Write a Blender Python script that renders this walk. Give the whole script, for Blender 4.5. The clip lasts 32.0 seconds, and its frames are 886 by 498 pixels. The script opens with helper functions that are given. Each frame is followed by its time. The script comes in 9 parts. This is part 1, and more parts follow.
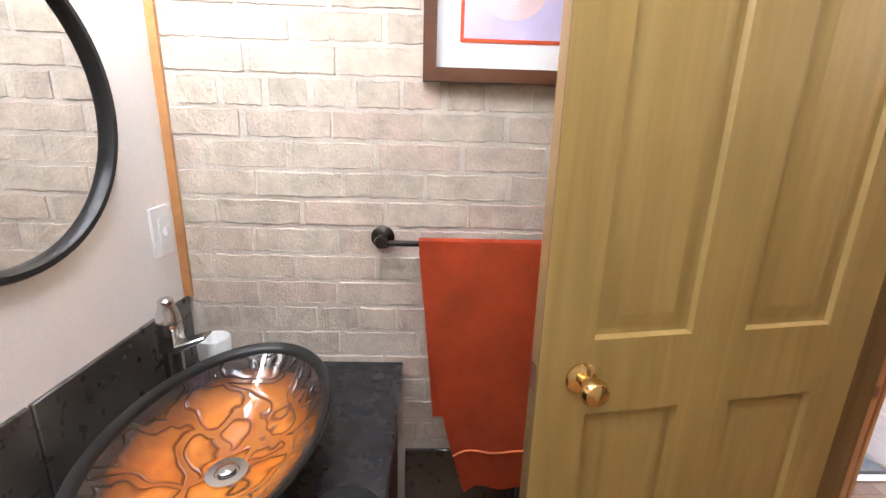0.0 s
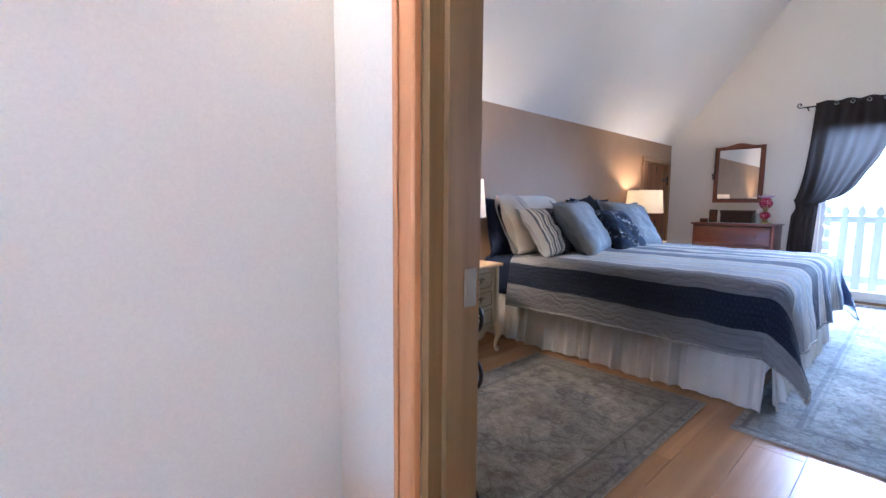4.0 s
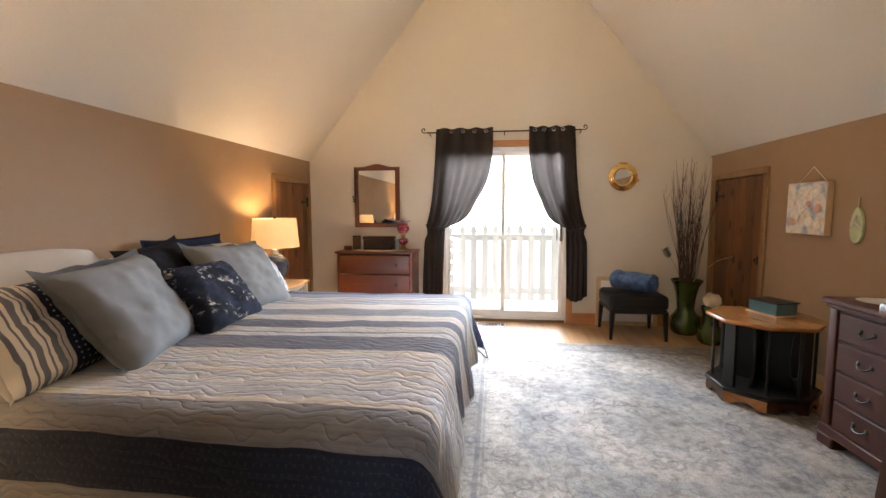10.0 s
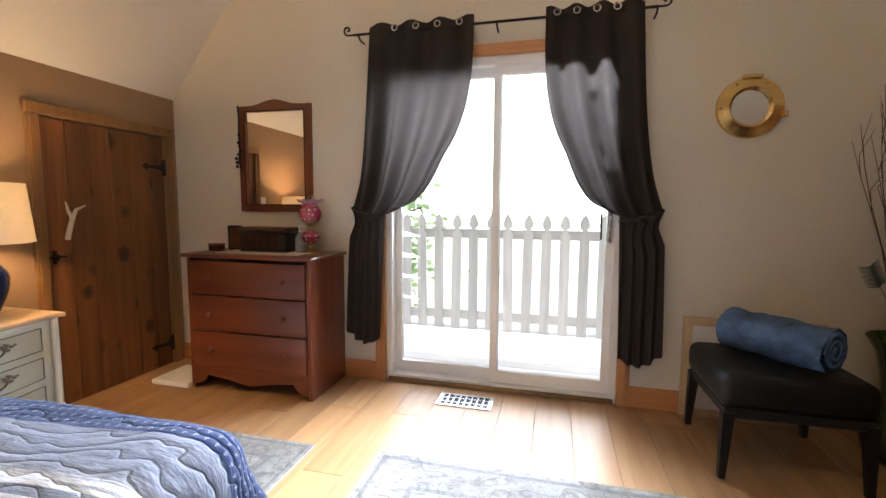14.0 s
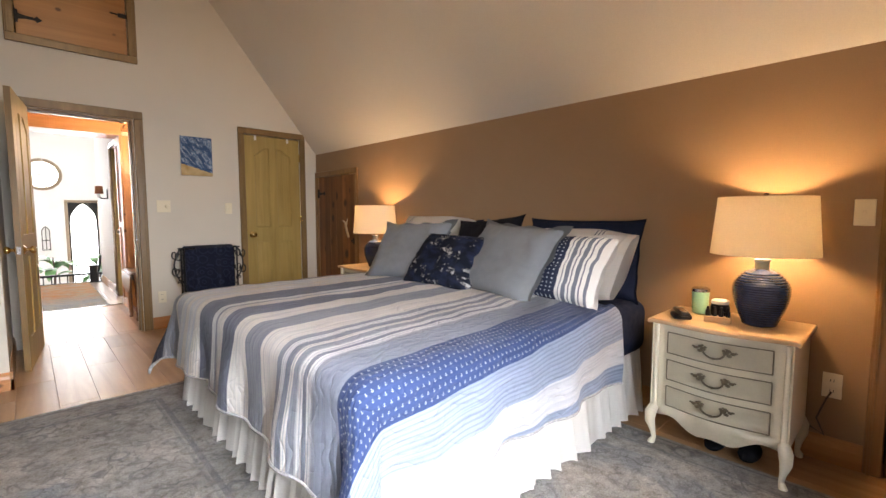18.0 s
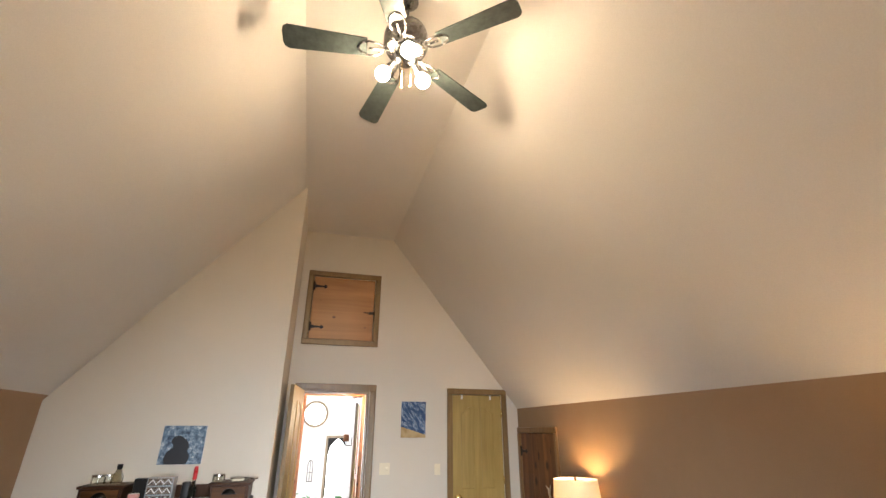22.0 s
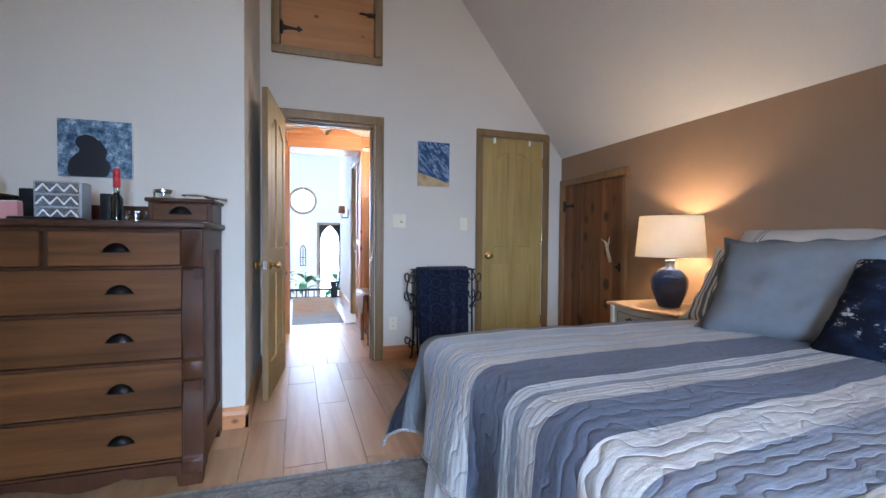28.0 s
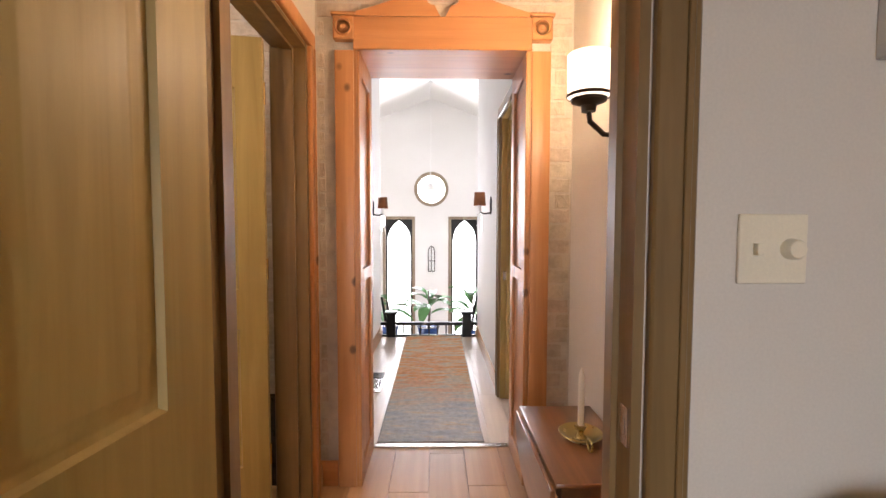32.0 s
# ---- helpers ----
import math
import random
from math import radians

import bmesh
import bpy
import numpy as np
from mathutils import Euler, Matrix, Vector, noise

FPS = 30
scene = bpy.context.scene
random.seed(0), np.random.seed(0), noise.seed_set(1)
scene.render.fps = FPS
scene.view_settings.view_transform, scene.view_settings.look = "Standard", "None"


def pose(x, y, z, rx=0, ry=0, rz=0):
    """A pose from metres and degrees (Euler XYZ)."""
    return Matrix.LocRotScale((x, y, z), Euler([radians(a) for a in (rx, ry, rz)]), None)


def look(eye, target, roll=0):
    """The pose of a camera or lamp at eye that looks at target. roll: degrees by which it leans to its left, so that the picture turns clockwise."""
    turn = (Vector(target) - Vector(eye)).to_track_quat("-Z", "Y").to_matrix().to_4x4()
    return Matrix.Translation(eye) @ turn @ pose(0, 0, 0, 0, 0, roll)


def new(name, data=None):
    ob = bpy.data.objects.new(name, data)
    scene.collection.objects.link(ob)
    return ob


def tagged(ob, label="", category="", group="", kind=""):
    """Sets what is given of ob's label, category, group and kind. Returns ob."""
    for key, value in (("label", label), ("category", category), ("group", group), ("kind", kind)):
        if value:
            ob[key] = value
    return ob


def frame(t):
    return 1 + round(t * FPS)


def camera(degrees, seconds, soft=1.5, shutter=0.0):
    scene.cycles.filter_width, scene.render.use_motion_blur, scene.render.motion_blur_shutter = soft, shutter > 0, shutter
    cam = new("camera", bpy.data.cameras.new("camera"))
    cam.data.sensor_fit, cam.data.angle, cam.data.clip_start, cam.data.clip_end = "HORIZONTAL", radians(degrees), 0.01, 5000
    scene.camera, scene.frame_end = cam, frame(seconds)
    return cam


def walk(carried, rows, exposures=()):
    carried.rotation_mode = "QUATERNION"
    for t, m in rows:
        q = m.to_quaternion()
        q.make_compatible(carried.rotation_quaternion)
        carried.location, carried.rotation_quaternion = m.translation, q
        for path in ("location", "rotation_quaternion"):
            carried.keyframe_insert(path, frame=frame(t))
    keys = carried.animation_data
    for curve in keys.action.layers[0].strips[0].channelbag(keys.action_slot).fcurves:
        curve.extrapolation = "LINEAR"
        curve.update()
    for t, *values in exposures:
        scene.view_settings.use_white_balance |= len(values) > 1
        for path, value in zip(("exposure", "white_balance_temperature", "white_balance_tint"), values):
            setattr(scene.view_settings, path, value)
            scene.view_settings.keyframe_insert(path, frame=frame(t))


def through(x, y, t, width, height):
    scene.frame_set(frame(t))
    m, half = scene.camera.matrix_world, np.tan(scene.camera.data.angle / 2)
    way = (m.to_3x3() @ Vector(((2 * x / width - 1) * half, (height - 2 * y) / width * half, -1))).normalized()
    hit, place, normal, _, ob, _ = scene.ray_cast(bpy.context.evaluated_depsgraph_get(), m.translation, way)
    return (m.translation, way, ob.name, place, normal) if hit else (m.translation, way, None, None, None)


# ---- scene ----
cam = camera(90.3, 32.0)
PATH = [
    (0, (0.455, 0.394, 1.373), (0.516, 2.32, 0.836), 1.6),
    (0.5, (0.597, 0.468, 1.335), (1.005, 2.364, 0.849), 1.5),
    (1, (0.769, 0.585, 1.299), (1.587, 2.351, 0.836), 1.3),
    (1.5, (0.944, 0.694, 1.26), (2.181, 2.2, 0.812), 1.1),
    (2, (1.134, 0.817, 1.21), (2.756, 1.92, 0.817), 0.6),
    (2.5, (1.327, 0.887, 1.184), (3.221, 1.424, 0.834), -0.1),
    (3, (1.575, 0.895, 1.11), (3.548, 0.789, 0.802), 0.2),
    (3.5, (1.783, 0.866, 1.065), (3.59, 0.04, 0.834), 0.7),
    (4, (1.924, 0.746, 1.052), (3.386, -0.603, 0.847), 0.4),
    (4.5, (2.042, 0.611, 1.056), (3.09, -1.082, 0.871), 0.2),
    (6.5, (2.137, 0.031, 1.136), (2.655, -1.894, 0.982), -0.9),
    (7, (2.203, -0.113, 1.172), (2.628, -2.06, 1.008), -0.4),
    (7.5, (2.213, -0.189, 1.198), (2.58, -2.149, 1.042), -0.2),
    (8, (2.227, -0.207, 1.225), (2.565, -2.17, 1.077), -0.15),
    (8.5, (2.241, -0.225, 1.252), (2.56, -2.192, 1.092), -0.2),
    (9, (2.244, -0.265, 1.262), (2.542, -2.236, 1.095), -0.1),
    (9.5, (2.201, -0.447, 1.265), (2.479, -2.419, 1.09), -0.1),
    (10, (2.159, -0.699, 1.295), (2.391, -2.677, 1.117), -0.1),
    (10.5, (2.125, -0.954, 1.298), (2.291, -2.939, 1.115), 0.1),
    (11, (2.108, -1.269, 1.313), (2.21, -3.258, 1.128), 0.1),
    (11.5, (2.043, -1.585, 1.309), (2.117, -3.575, 1.124), 0.0),
    (12, (1.948, -1.909, 1.293), (2.015, -3.901, 1.13), 0.0),
    (12.5, (1.9, -2.25, 1.239), (1.968, -4.244, 1.097), 0.4),
    (13, (1.87, -2.508, 1.182), (1.939, -4.502, 1.055), 0.4),
    (13.5, (1.769, -2.834, 1.177), (1.97, -4.816, 1.002), 0.7),
    (15.5, (1.683, -3.94, 0.928), (3.287, -5.129, 0.814), -0.4),
    (16, (1.738, -4.162, 0.951), (3.613, -4.846, 0.825), 0.2),
    (16.5, (1.754, -4.395, 0.98), (3.749, -4.459, 0.848), 0.4),
    (17, (1.762, -4.622, 1.02), (3.675, -4.053, 0.883), 0.5),
    (17.5, (1.726, -4.816, 1.102), (3.412, -3.754, 0.93), 0.0),
    (18, (1.704, -4.936, 1.146), (3.074, -3.487, 0.985), -0.0),
    (18.5, (1.771, -5.059, 1.211), (2.821, -3.365, 1.048), -0.2),
    (19, (1.77, -5.139, 1.269), (2.599, -3.326, 1.108), -0.1),
    (19.5, (1.822, -5.195, 1.305), (2.513, -3.325, 1.147), 0.1),
    (20, (1.783, -5.212, 1.402), (2.412, -3.319, 1.26), 0.0),
    (20.5, (1.817, -5.223, 1.511), (2.396, -3.309, 1.519), 0.1),
    (21, (1.811, -5.234, 1.574), (2.374, -3.333, 1.84), 0.1),
    (21.5, (1.81, -5.249, 1.609), (2.349, -3.402, 2.154), 0.1),
    (22, (1.836, -5.265, 1.616), (2.342, -3.486, 2.375), 0.1),
    (22.5, (1.848, -5.261, 1.613), (2.331, -3.528, 2.487), 0.2),
    (23, (1.83, -5.262, 1.619), (2.308, -3.551, 2.538), 0.4),
    (23.5, (1.846, -5.252, 1.58), (2.313, -3.549, 2.518), 0.3),
    (24, (1.851, -5.238, 1.507), (2.317, -3.536, 2.45), 0.3),
    (24.5, (1.861, -5.204, 1.446), (2.331, -3.488, 2.359), 0.4),
    (25, (1.863, -5.147, 1.351), (2.353, -3.369, 2.125), 0.4),
    (25.5, (1.809, -5.034, 1.27), (2.348, -3.194, 1.842), 0.4),
    (26, (1.752, -4.9, 1.201), (2.332, -3.021, 1.567), 0.6),
    (26.5, (1.792, -4.722, 1.129), (2.389, -2.823, 1.32), 0.7),
    (28.5, (1.883, -3.242, 1.068), (2.515, -1.346, 0.996), 0.3),
    (29, (1.948, -2.862, 1.099), (2.535, -0.952, 1.014), 0.2),
    (29.5, (1.993, -2.472, 1.151), (2.521, -0.545, 1.059), 0.3),
    (30, (2.071, -2.063, 1.182), (2.521, -0.117, 1.084), 0.1),
    (30.5, (2.105, -1.694, 1.203), (2.449, 0.274, 1.105), 0.2),
    (31, (2.103, -1.316, 1.253), (2.347, 0.667, 1.158), 0.3),
    (31.5, (2.133, -0.937, 1.238), (2.278, 1.055, 1.144), 0.4),
    (32, (2.138, -0.590, 1.252), (2.166, 1.406, 1.150), 0.1),
]
EXPO = [(0.0, -0.05, 5200, 12), (1.0, 0.38, 4800, 9), (2.0, 0.1, 4350, 2), (3.0, 0.2, 4350, 3), (4.0, 0.85, 4250, 12), (5.5, 0.95, 4900, 11), (7.0, 0.92, 5000, 13),
        (9.0, 0.82, 6200, 13), (12.0, 0.55, 6500, 15), (14.0, 0.25, 6100, 13), (15.5, -0.25, 6200, 14), (16.0, -0.25, 6200, 15), (17.0, 0.6, 6700, 18),
        (18.0, 0.15, 6600, 15), (20.0, 0.0, 7000, 14), (21.0, 0.33, 7100, 12), (22.0, 0.5, 6300, 12), (23.0, 0.45, 5350, 14), (24.0, 0.38, 5050, 13),
        (25.0, 0.38, 4800, 11), (26.0, 0.38, 4650, 12), (28.5, 0.12, 4900, 11), (29.5, 0.0, 5500, 12), (31.0, -0.12, 6200, 16), (32.0, -0.1, 6400, 20)]
walk(cam, [(t, look(eye, target, roll)) for t, eye, target, roll in PATH], EXPO)

# ---- world and lights ----
world = bpy.data.worlds.new("sky")
scene.world = world
world.use_nodes = True
wn = world.node_tree.nodes
sky = wn.new("ShaderNodeTexSky")
sky.sky_type = "NISHITA"
sky.sun_disc = False
sky.sun_elevation, sky.sun_rotation = radians(83), radians(40)
sky.air_density, sky.dust_density = 1.0, 4.0
wn["Background"].inputs[1].default_value = 0.15
world.node_tree.links.new(sky.outputs[0], wn["Background"].inputs[0])


def lamp(name, kind, m, energy, colour, size=0.1, size_y=0.0):
    d = bpy.data.lights.new(name, kind)
    d.energy, d.color = energy, colour
    if kind == "AREA":
        d.shape = "RECTANGLE"
        d.size, d.size_y = size, size_y or size
    elif kind == "SUN":
        d.angle = size
    else:
        d.shadow_soft_size = size
    o = new(name, d)
    o.matrix_world = m
    return o


LAMP_W, FAN_W, HALL_W, BATH_W = 36.0, 188.0, 37.0, 130.0
WARM = (1.0, 0.62, 0.28)
lamp("sun", "SUN", look((0, 0, 20), (-1.4, -1.7, 0)), 3.6, (1.0, 0.98, 0.95), radians(15))
for k in range(13):  # skylight falls in through the glass, slanting down
    zk = 0.18 + k * 0.138
    o = lamp("patio_door_light", "AREA", look((2.05, -5.775, zk), (2.18, -4.775, zk - 0.54)), 1.0 + 0.061 * k ** 2.5, (0.83, 0.915, 1.0), 1.28, 0.15)
    o.data.spread = radians(97)
lamp("stair_window_light", "AREA", look((2.0, 8.7, 1.2), (2.05, 0, -1.6)), 350, (0.95, 0.98, 1.0), 3.0, 3.4)
lamp("skylight_light", "AREA", look((4.4, 3.6, 2.55), (4.3, 3.4, 0)), 800, (0.95, 0.98, 1.0), 1.0, 0.9)

# ---- mesh helpers ----
def box(bm, x0, x1, y0, y1, z0, z1, bev=0.0, seg=1):
    g = bmesh.ops.create_cube(bm, size=1.0)
    vs = g["verts"]
    m = Matrix.Translation(((x0 + x1) / 2, (y0 + y1) / 2, (z0 + z1) / 2)) @ Matrix.Diagonal((abs(x1 - x0), abs(y1 - y0), abs(z1 - z0), 1))
    bmesh.ops.transform(bm, matrix=m, verts=vs)
    if bev:
        es = list({e for v in vs for e in v.link_edges})
        bmesh.ops.bevel(bm, geom=es, offset=bev, segments=seg, profile=0.5, affect="EDGES")
    return bm


def boxm(x0, x1, y0, y1, z0, z1, bev=0.0, seg=1):
    return box(bmesh.new(), x0, x1, y0, y1, z0, z1, bev, seg)


def prism(bm, poly, axis, a, b, holes=(), bev=0.0):
    """A flat outline, with holes, given a thickness from a to b along an axis."""
    def at(p, w):
        return {"x": (w, p[0], p[1]), "y": (p[0], w, p[1]), "z": (p[0], p[1], w)}[axis]
    edges = []
    for loop in (poly, *holes):
        vs = [bm.verts.new(at(p, a)) for p in loop]
        edges += [bm.edges.new((vs[i], vs[(i + 1) % len(vs)])) for i in range(len(vs))]
    if holes:
        faces = [f for f in bmesh.ops.triangle_fill(bm, edges=edges, use_beauty=True, use_dissolve=False)["geom"] if isinstance(f, bmesh.types.BMFace)]
    else:
        faces = [bm.faces.new(vs)]
    g = bmesh.ops.extrude_face_region(bm, geom=faces)
    nv = [v for v in g["geom"] if isinstance(v, bmesh.types.BMVert)]
    o, w = Vector(at((0, 0), a)), Vector(at((0, 0), b))
    bmesh.ops.translate(bm, vec=w - o, verts=nv)
    bmesh.ops.recalc_face_normals(bm, faces=bm.faces[:])
    if bev:
        es = [e for e in bm.edges if len(e.link_faces) == 2 and e.calc_face_angle(0) > 0.6]
        bmesh.ops.bevel(bm, geom=es, offset=bev, segments=1, affect="EDGES")
    return bm


def lathe(bm, prof, c=(0, 0, 0), seg=24, m=None):
    """Turns (radius, height) rows round the upright axis."""
    rings = []
    new_v = []
    for r, z in prof:
        if r < 1e-5:
            v = bm.verts.new((c[0], c[1], c[2] + z))
            rings.append([v])
            new_v.append(v)
        else:
            ring = [bm.verts.new((c[0] + r * math.cos(2 * math.pi * i / seg), c[1] + r * math.sin(2 * math.pi * i / seg), c[2] + z)) for i in range(seg)]
            rings.append(ring)
            new_v += ring
    for a, b in zip(rings, rings[1:]):
        for i in range(seg):
            j = (i + 1) % seg
            if len(a) == 1 and len(b) == 1:
                continue
            if len(a) == 1:
                bm.faces.new((a[0], b[j], b[i]))
            elif len(b) == 1:
                bm.faces.new((a[i], a[j], b[0]))
            else:
                bm.faces.new((a[i], a[j], b[j], b[i]))
    if m is not None:
        bmesh.ops.transform(bm, matrix=m, verts=new_v)
    return bm


def tube(bm, pts, r, seg=8, caps=True):
    """A round bar along points; r is a number or a list."""
    pts = [Vector(p) for p in pts]
    n = len(pts)
    rs = r if isinstance(r, (list, tuple)) else [r] * n
    rings, up = [], None
    for i, p in enumerate(pts):
        d = (pts[min(i + 1, n - 1)] - pts[max(i - 1, 0)]).normalized()
        if up is None:
            up = d.orthogonal().normalized()
        up = (up - d * up.dot(d))
        up = up.normalized() if up.length > 1e-6 else d.orthogonal().normalized()
        s = d.cross(up)
        rings.append([bm.verts.new(p + rs[i] * (math.cos(2 * math.pi * k / seg) * up + math.sin(2 * math.pi * k / seg) * s)) for k in range(seg)])
    for a, b in zip(rings, rings[1:]):
        for k in range(seg):
            bm.faces.new((a[k], a[(k + 1) % seg], b[(k + 1) % seg], b[k]))
    if caps:
        bm.faces.new(rings[0][::-1])
        bm.faces.new(rings[-1])
    return bm


def ball(bm, c, r, scale=(1, 1, 1), u=14, v=10):
    m = Matrix.Translation(c) @ Matrix.Diagonal((scale[0], scale[1], scale[2], 1))
    bmesh.ops.create_uvsphere(bm, u_segments=u, v_segments=v, radius=r, matrix=m)
    return bm


def grid(bm, fn, nu, nv, uv=None, closed_u=False):
    """A sheet of fn(u, v), u and v from 0 to 1; uv: the layer that keeps (u, v) or what uvf gives."""
    lay = bm.loops.layers.uv.verify() if uv else None
    vs = [[bm.verts.new(fn(i / nu, j / nv)) for j in range(nv + 1)] for i in range(nu + 1)]
    for i in range(nu):
        for j in range(nv):
            f = bm.faces.new((vs[i][j], vs[i + 1][j], vs[i + 1][j + 1], vs[i][j + 1]))
            if uv:
                for l, (a, b) in zip(f.loops, ((i, j), (i + 1, j), (i + 1, j + 1), (i, j + 1))):
                    l[lay].uv = uv(a / nu, b / nv)
    return vs


def thing(name, label, category, m=None, group=""):
    o = new(name)
    o.empty_display_size = 0.1
    if m is not None:
        o.matrix_world = m
    return tagged(o, label, category, group)


def part(name, bm, material, parent=None, label="", smooth=True, kind="", m=None):
    me = bpy.data.meshes.new(name)
    bmesh.ops.recalc_face_normals(bm, faces=bm.faces[:])
    bm.to_mesh(me)
    bm.free()
    if smooth:
        for p in me.polygons:
            p.use_smooth = True
        me.set_sharp_from_angle(angle=radians(38))
    for one in (material if isinstance(material, (list, tuple)) else [material]):
        me.materials.append(one)
    o = new(name, me)
    o.parent = parent
    if m is not None:
        o.matrix_basis = m
    return tagged(o, label, kind=kind)


def structure(name, bm, material, label, smooth=False, category=""):
    o = part(name, bm, material, None, label, smooth, "structure")
    return tagged(o, category=category)


def single(name, bm, material, label, category, m=None, group="", smooth=True):
    o = part(name, bm, material, None, label, smooth, "", m)
    return tagged(o, label, category, group)


def again(ob, name, m):
    """The same mesh once more, under the same parent."""
    o = new(name, ob.data)
    o.parent = ob.parent
    o.matrix_basis = m
    return o


# ---- materials ----
def nodes(name):
    mt = bpy.data.materials.new(name)
    mt.use_nodes = True
    nt = mt.node_tree
    return mt, nt, nt.nodes["Principled BSDF"]


def node(nt, kind, **values):
    n = nt.nodes.new("ShaderNode" + kind)
    for k, v in values.items():
        n.inputs[k.replace("_", " ")].default_value = v
    return n


def coords(nt, scale=(1, 1, 1), rot=(0, 0, 0), kind="Object"):
    tc = nt.nodes.new("ShaderNodeTexCoord")
    mp = nt.nodes.new("ShaderNodeMapping")
    mp.inputs["Scale"].default_value = scale
    mp.inputs["Rotation"].default_value = rot
    nt.links.new(tc.outputs[kind], mp.inputs[0])
    return mp.outputs[0]


def ramp(nt, fac, stops, constant=False):
    r = nt.nodes.new("ShaderNodeValToRGB")
    el = r.color_ramp.elements
    r.color_ramp.interpolation = "CONSTANT" if constant else "LINEAR"
    el[0].position, el[0].color = stops[0][0], (*stops[0][1], 1)
    el[1].position, el[1].color = stops[-1][0], (*stops[-1][1], 1)
    for p, c in stops[1:-1]:
        el.new(p).color = (*c, 1)
    nt.links.new(fac, r.inputs[0])
    return r.outputs[0]


def mixc(nt, fac, a, b, how="MIX"):
    m = nt.nodes.new("ShaderNodeMix")
    m.data_type, m.blend_type = "RGBA", how
    for sock, v in ((m.inputs[0], fac), (m.inputs[6], a), (m.inputs[7], b)):
        if isinstance(v, bpy.types.NodeSocket):
            nt.links.new(v, sock)
        elif isinstance(v, (int, float)):
            sock.default_value = v
        else:
            sock.default_value = (*v, 1)
    return m.outputs[2]


def calc(nt, op, a, b=0.0):
    m = nt.nodes.new("ShaderNodeMath")
    m.operation = op
    for sock, v in ((m.inputs[0], a), (m.inputs[1], b)):
        if isinstance(v, bpy.types.NodeSocket):
            nt.links.new(v, sock)
        else:
            sock.default_value = v
    return m.outputs[0]


def bump(nt, bs, height, strength, dist=0.01):
    b = nt.nodes.new("ShaderNodeBump")
    b.inputs["Strength"].default_value, b.inputs["Distance"].default_value = strength, dist
    nt.links.new(height, b.inputs["Height"])
    nt.links.new(b.outputs[0], bs.inputs["Normal"])


def noise_tex(nt, vec, scale, detail=4.0, rough=0.55):
    n = node(nt, "TexNoise", Scale=scale, Detail=detail, Roughness=rough)
    nt.links.new(vec, n.inputs["Vector"])
    return n.outputs["Fac"]


def shade(c, k):
    return tuple(min(1.0, v * k) for v in c)


def paint(name, c, rough=0.6, var=0.07, scale=1.4, grain=260, relief=0.05, metal=0.0, coat=0.0, spec=0.5):
    """A plain surface: broad unevenness, fine grain, slight relief."""
    mt, nt, bs = nodes(name)
    v = coords(nt)
    big, fine = noise_tex(nt, v, scale, 3), noise_tex(nt, v, grain, 2)
    col = ramp(nt, big, [(0.3, shade(c, 1 - var)), (0.7, shade(c, 1 + var))])
    col = mixc(nt, 0.12, col, ramp(nt, fine, [(0.3, shade(c, 0.7)), (0.7, shade(c, 1.2))]))
    nt.links.new(col, bs.inputs["Base Color"])
    rr = ramp(nt, noise_tex(nt, v, scale * 5, 4), [(0.3, (rough * 0.85,) * 3), (0.7, (min(1, rough * 1.12),) * 3)])
    nt.links.new(rr, bs.inputs["Roughness"])
    bs.inputs["Metallic"].default_value, bs.inputs["Coat Weight"].default_value = metal, coat
    bs.inputs["Specular IOR Level"].default_value = spec
    if relief:
        bump(nt, bs, fine, relief, 0.004)
    return mt


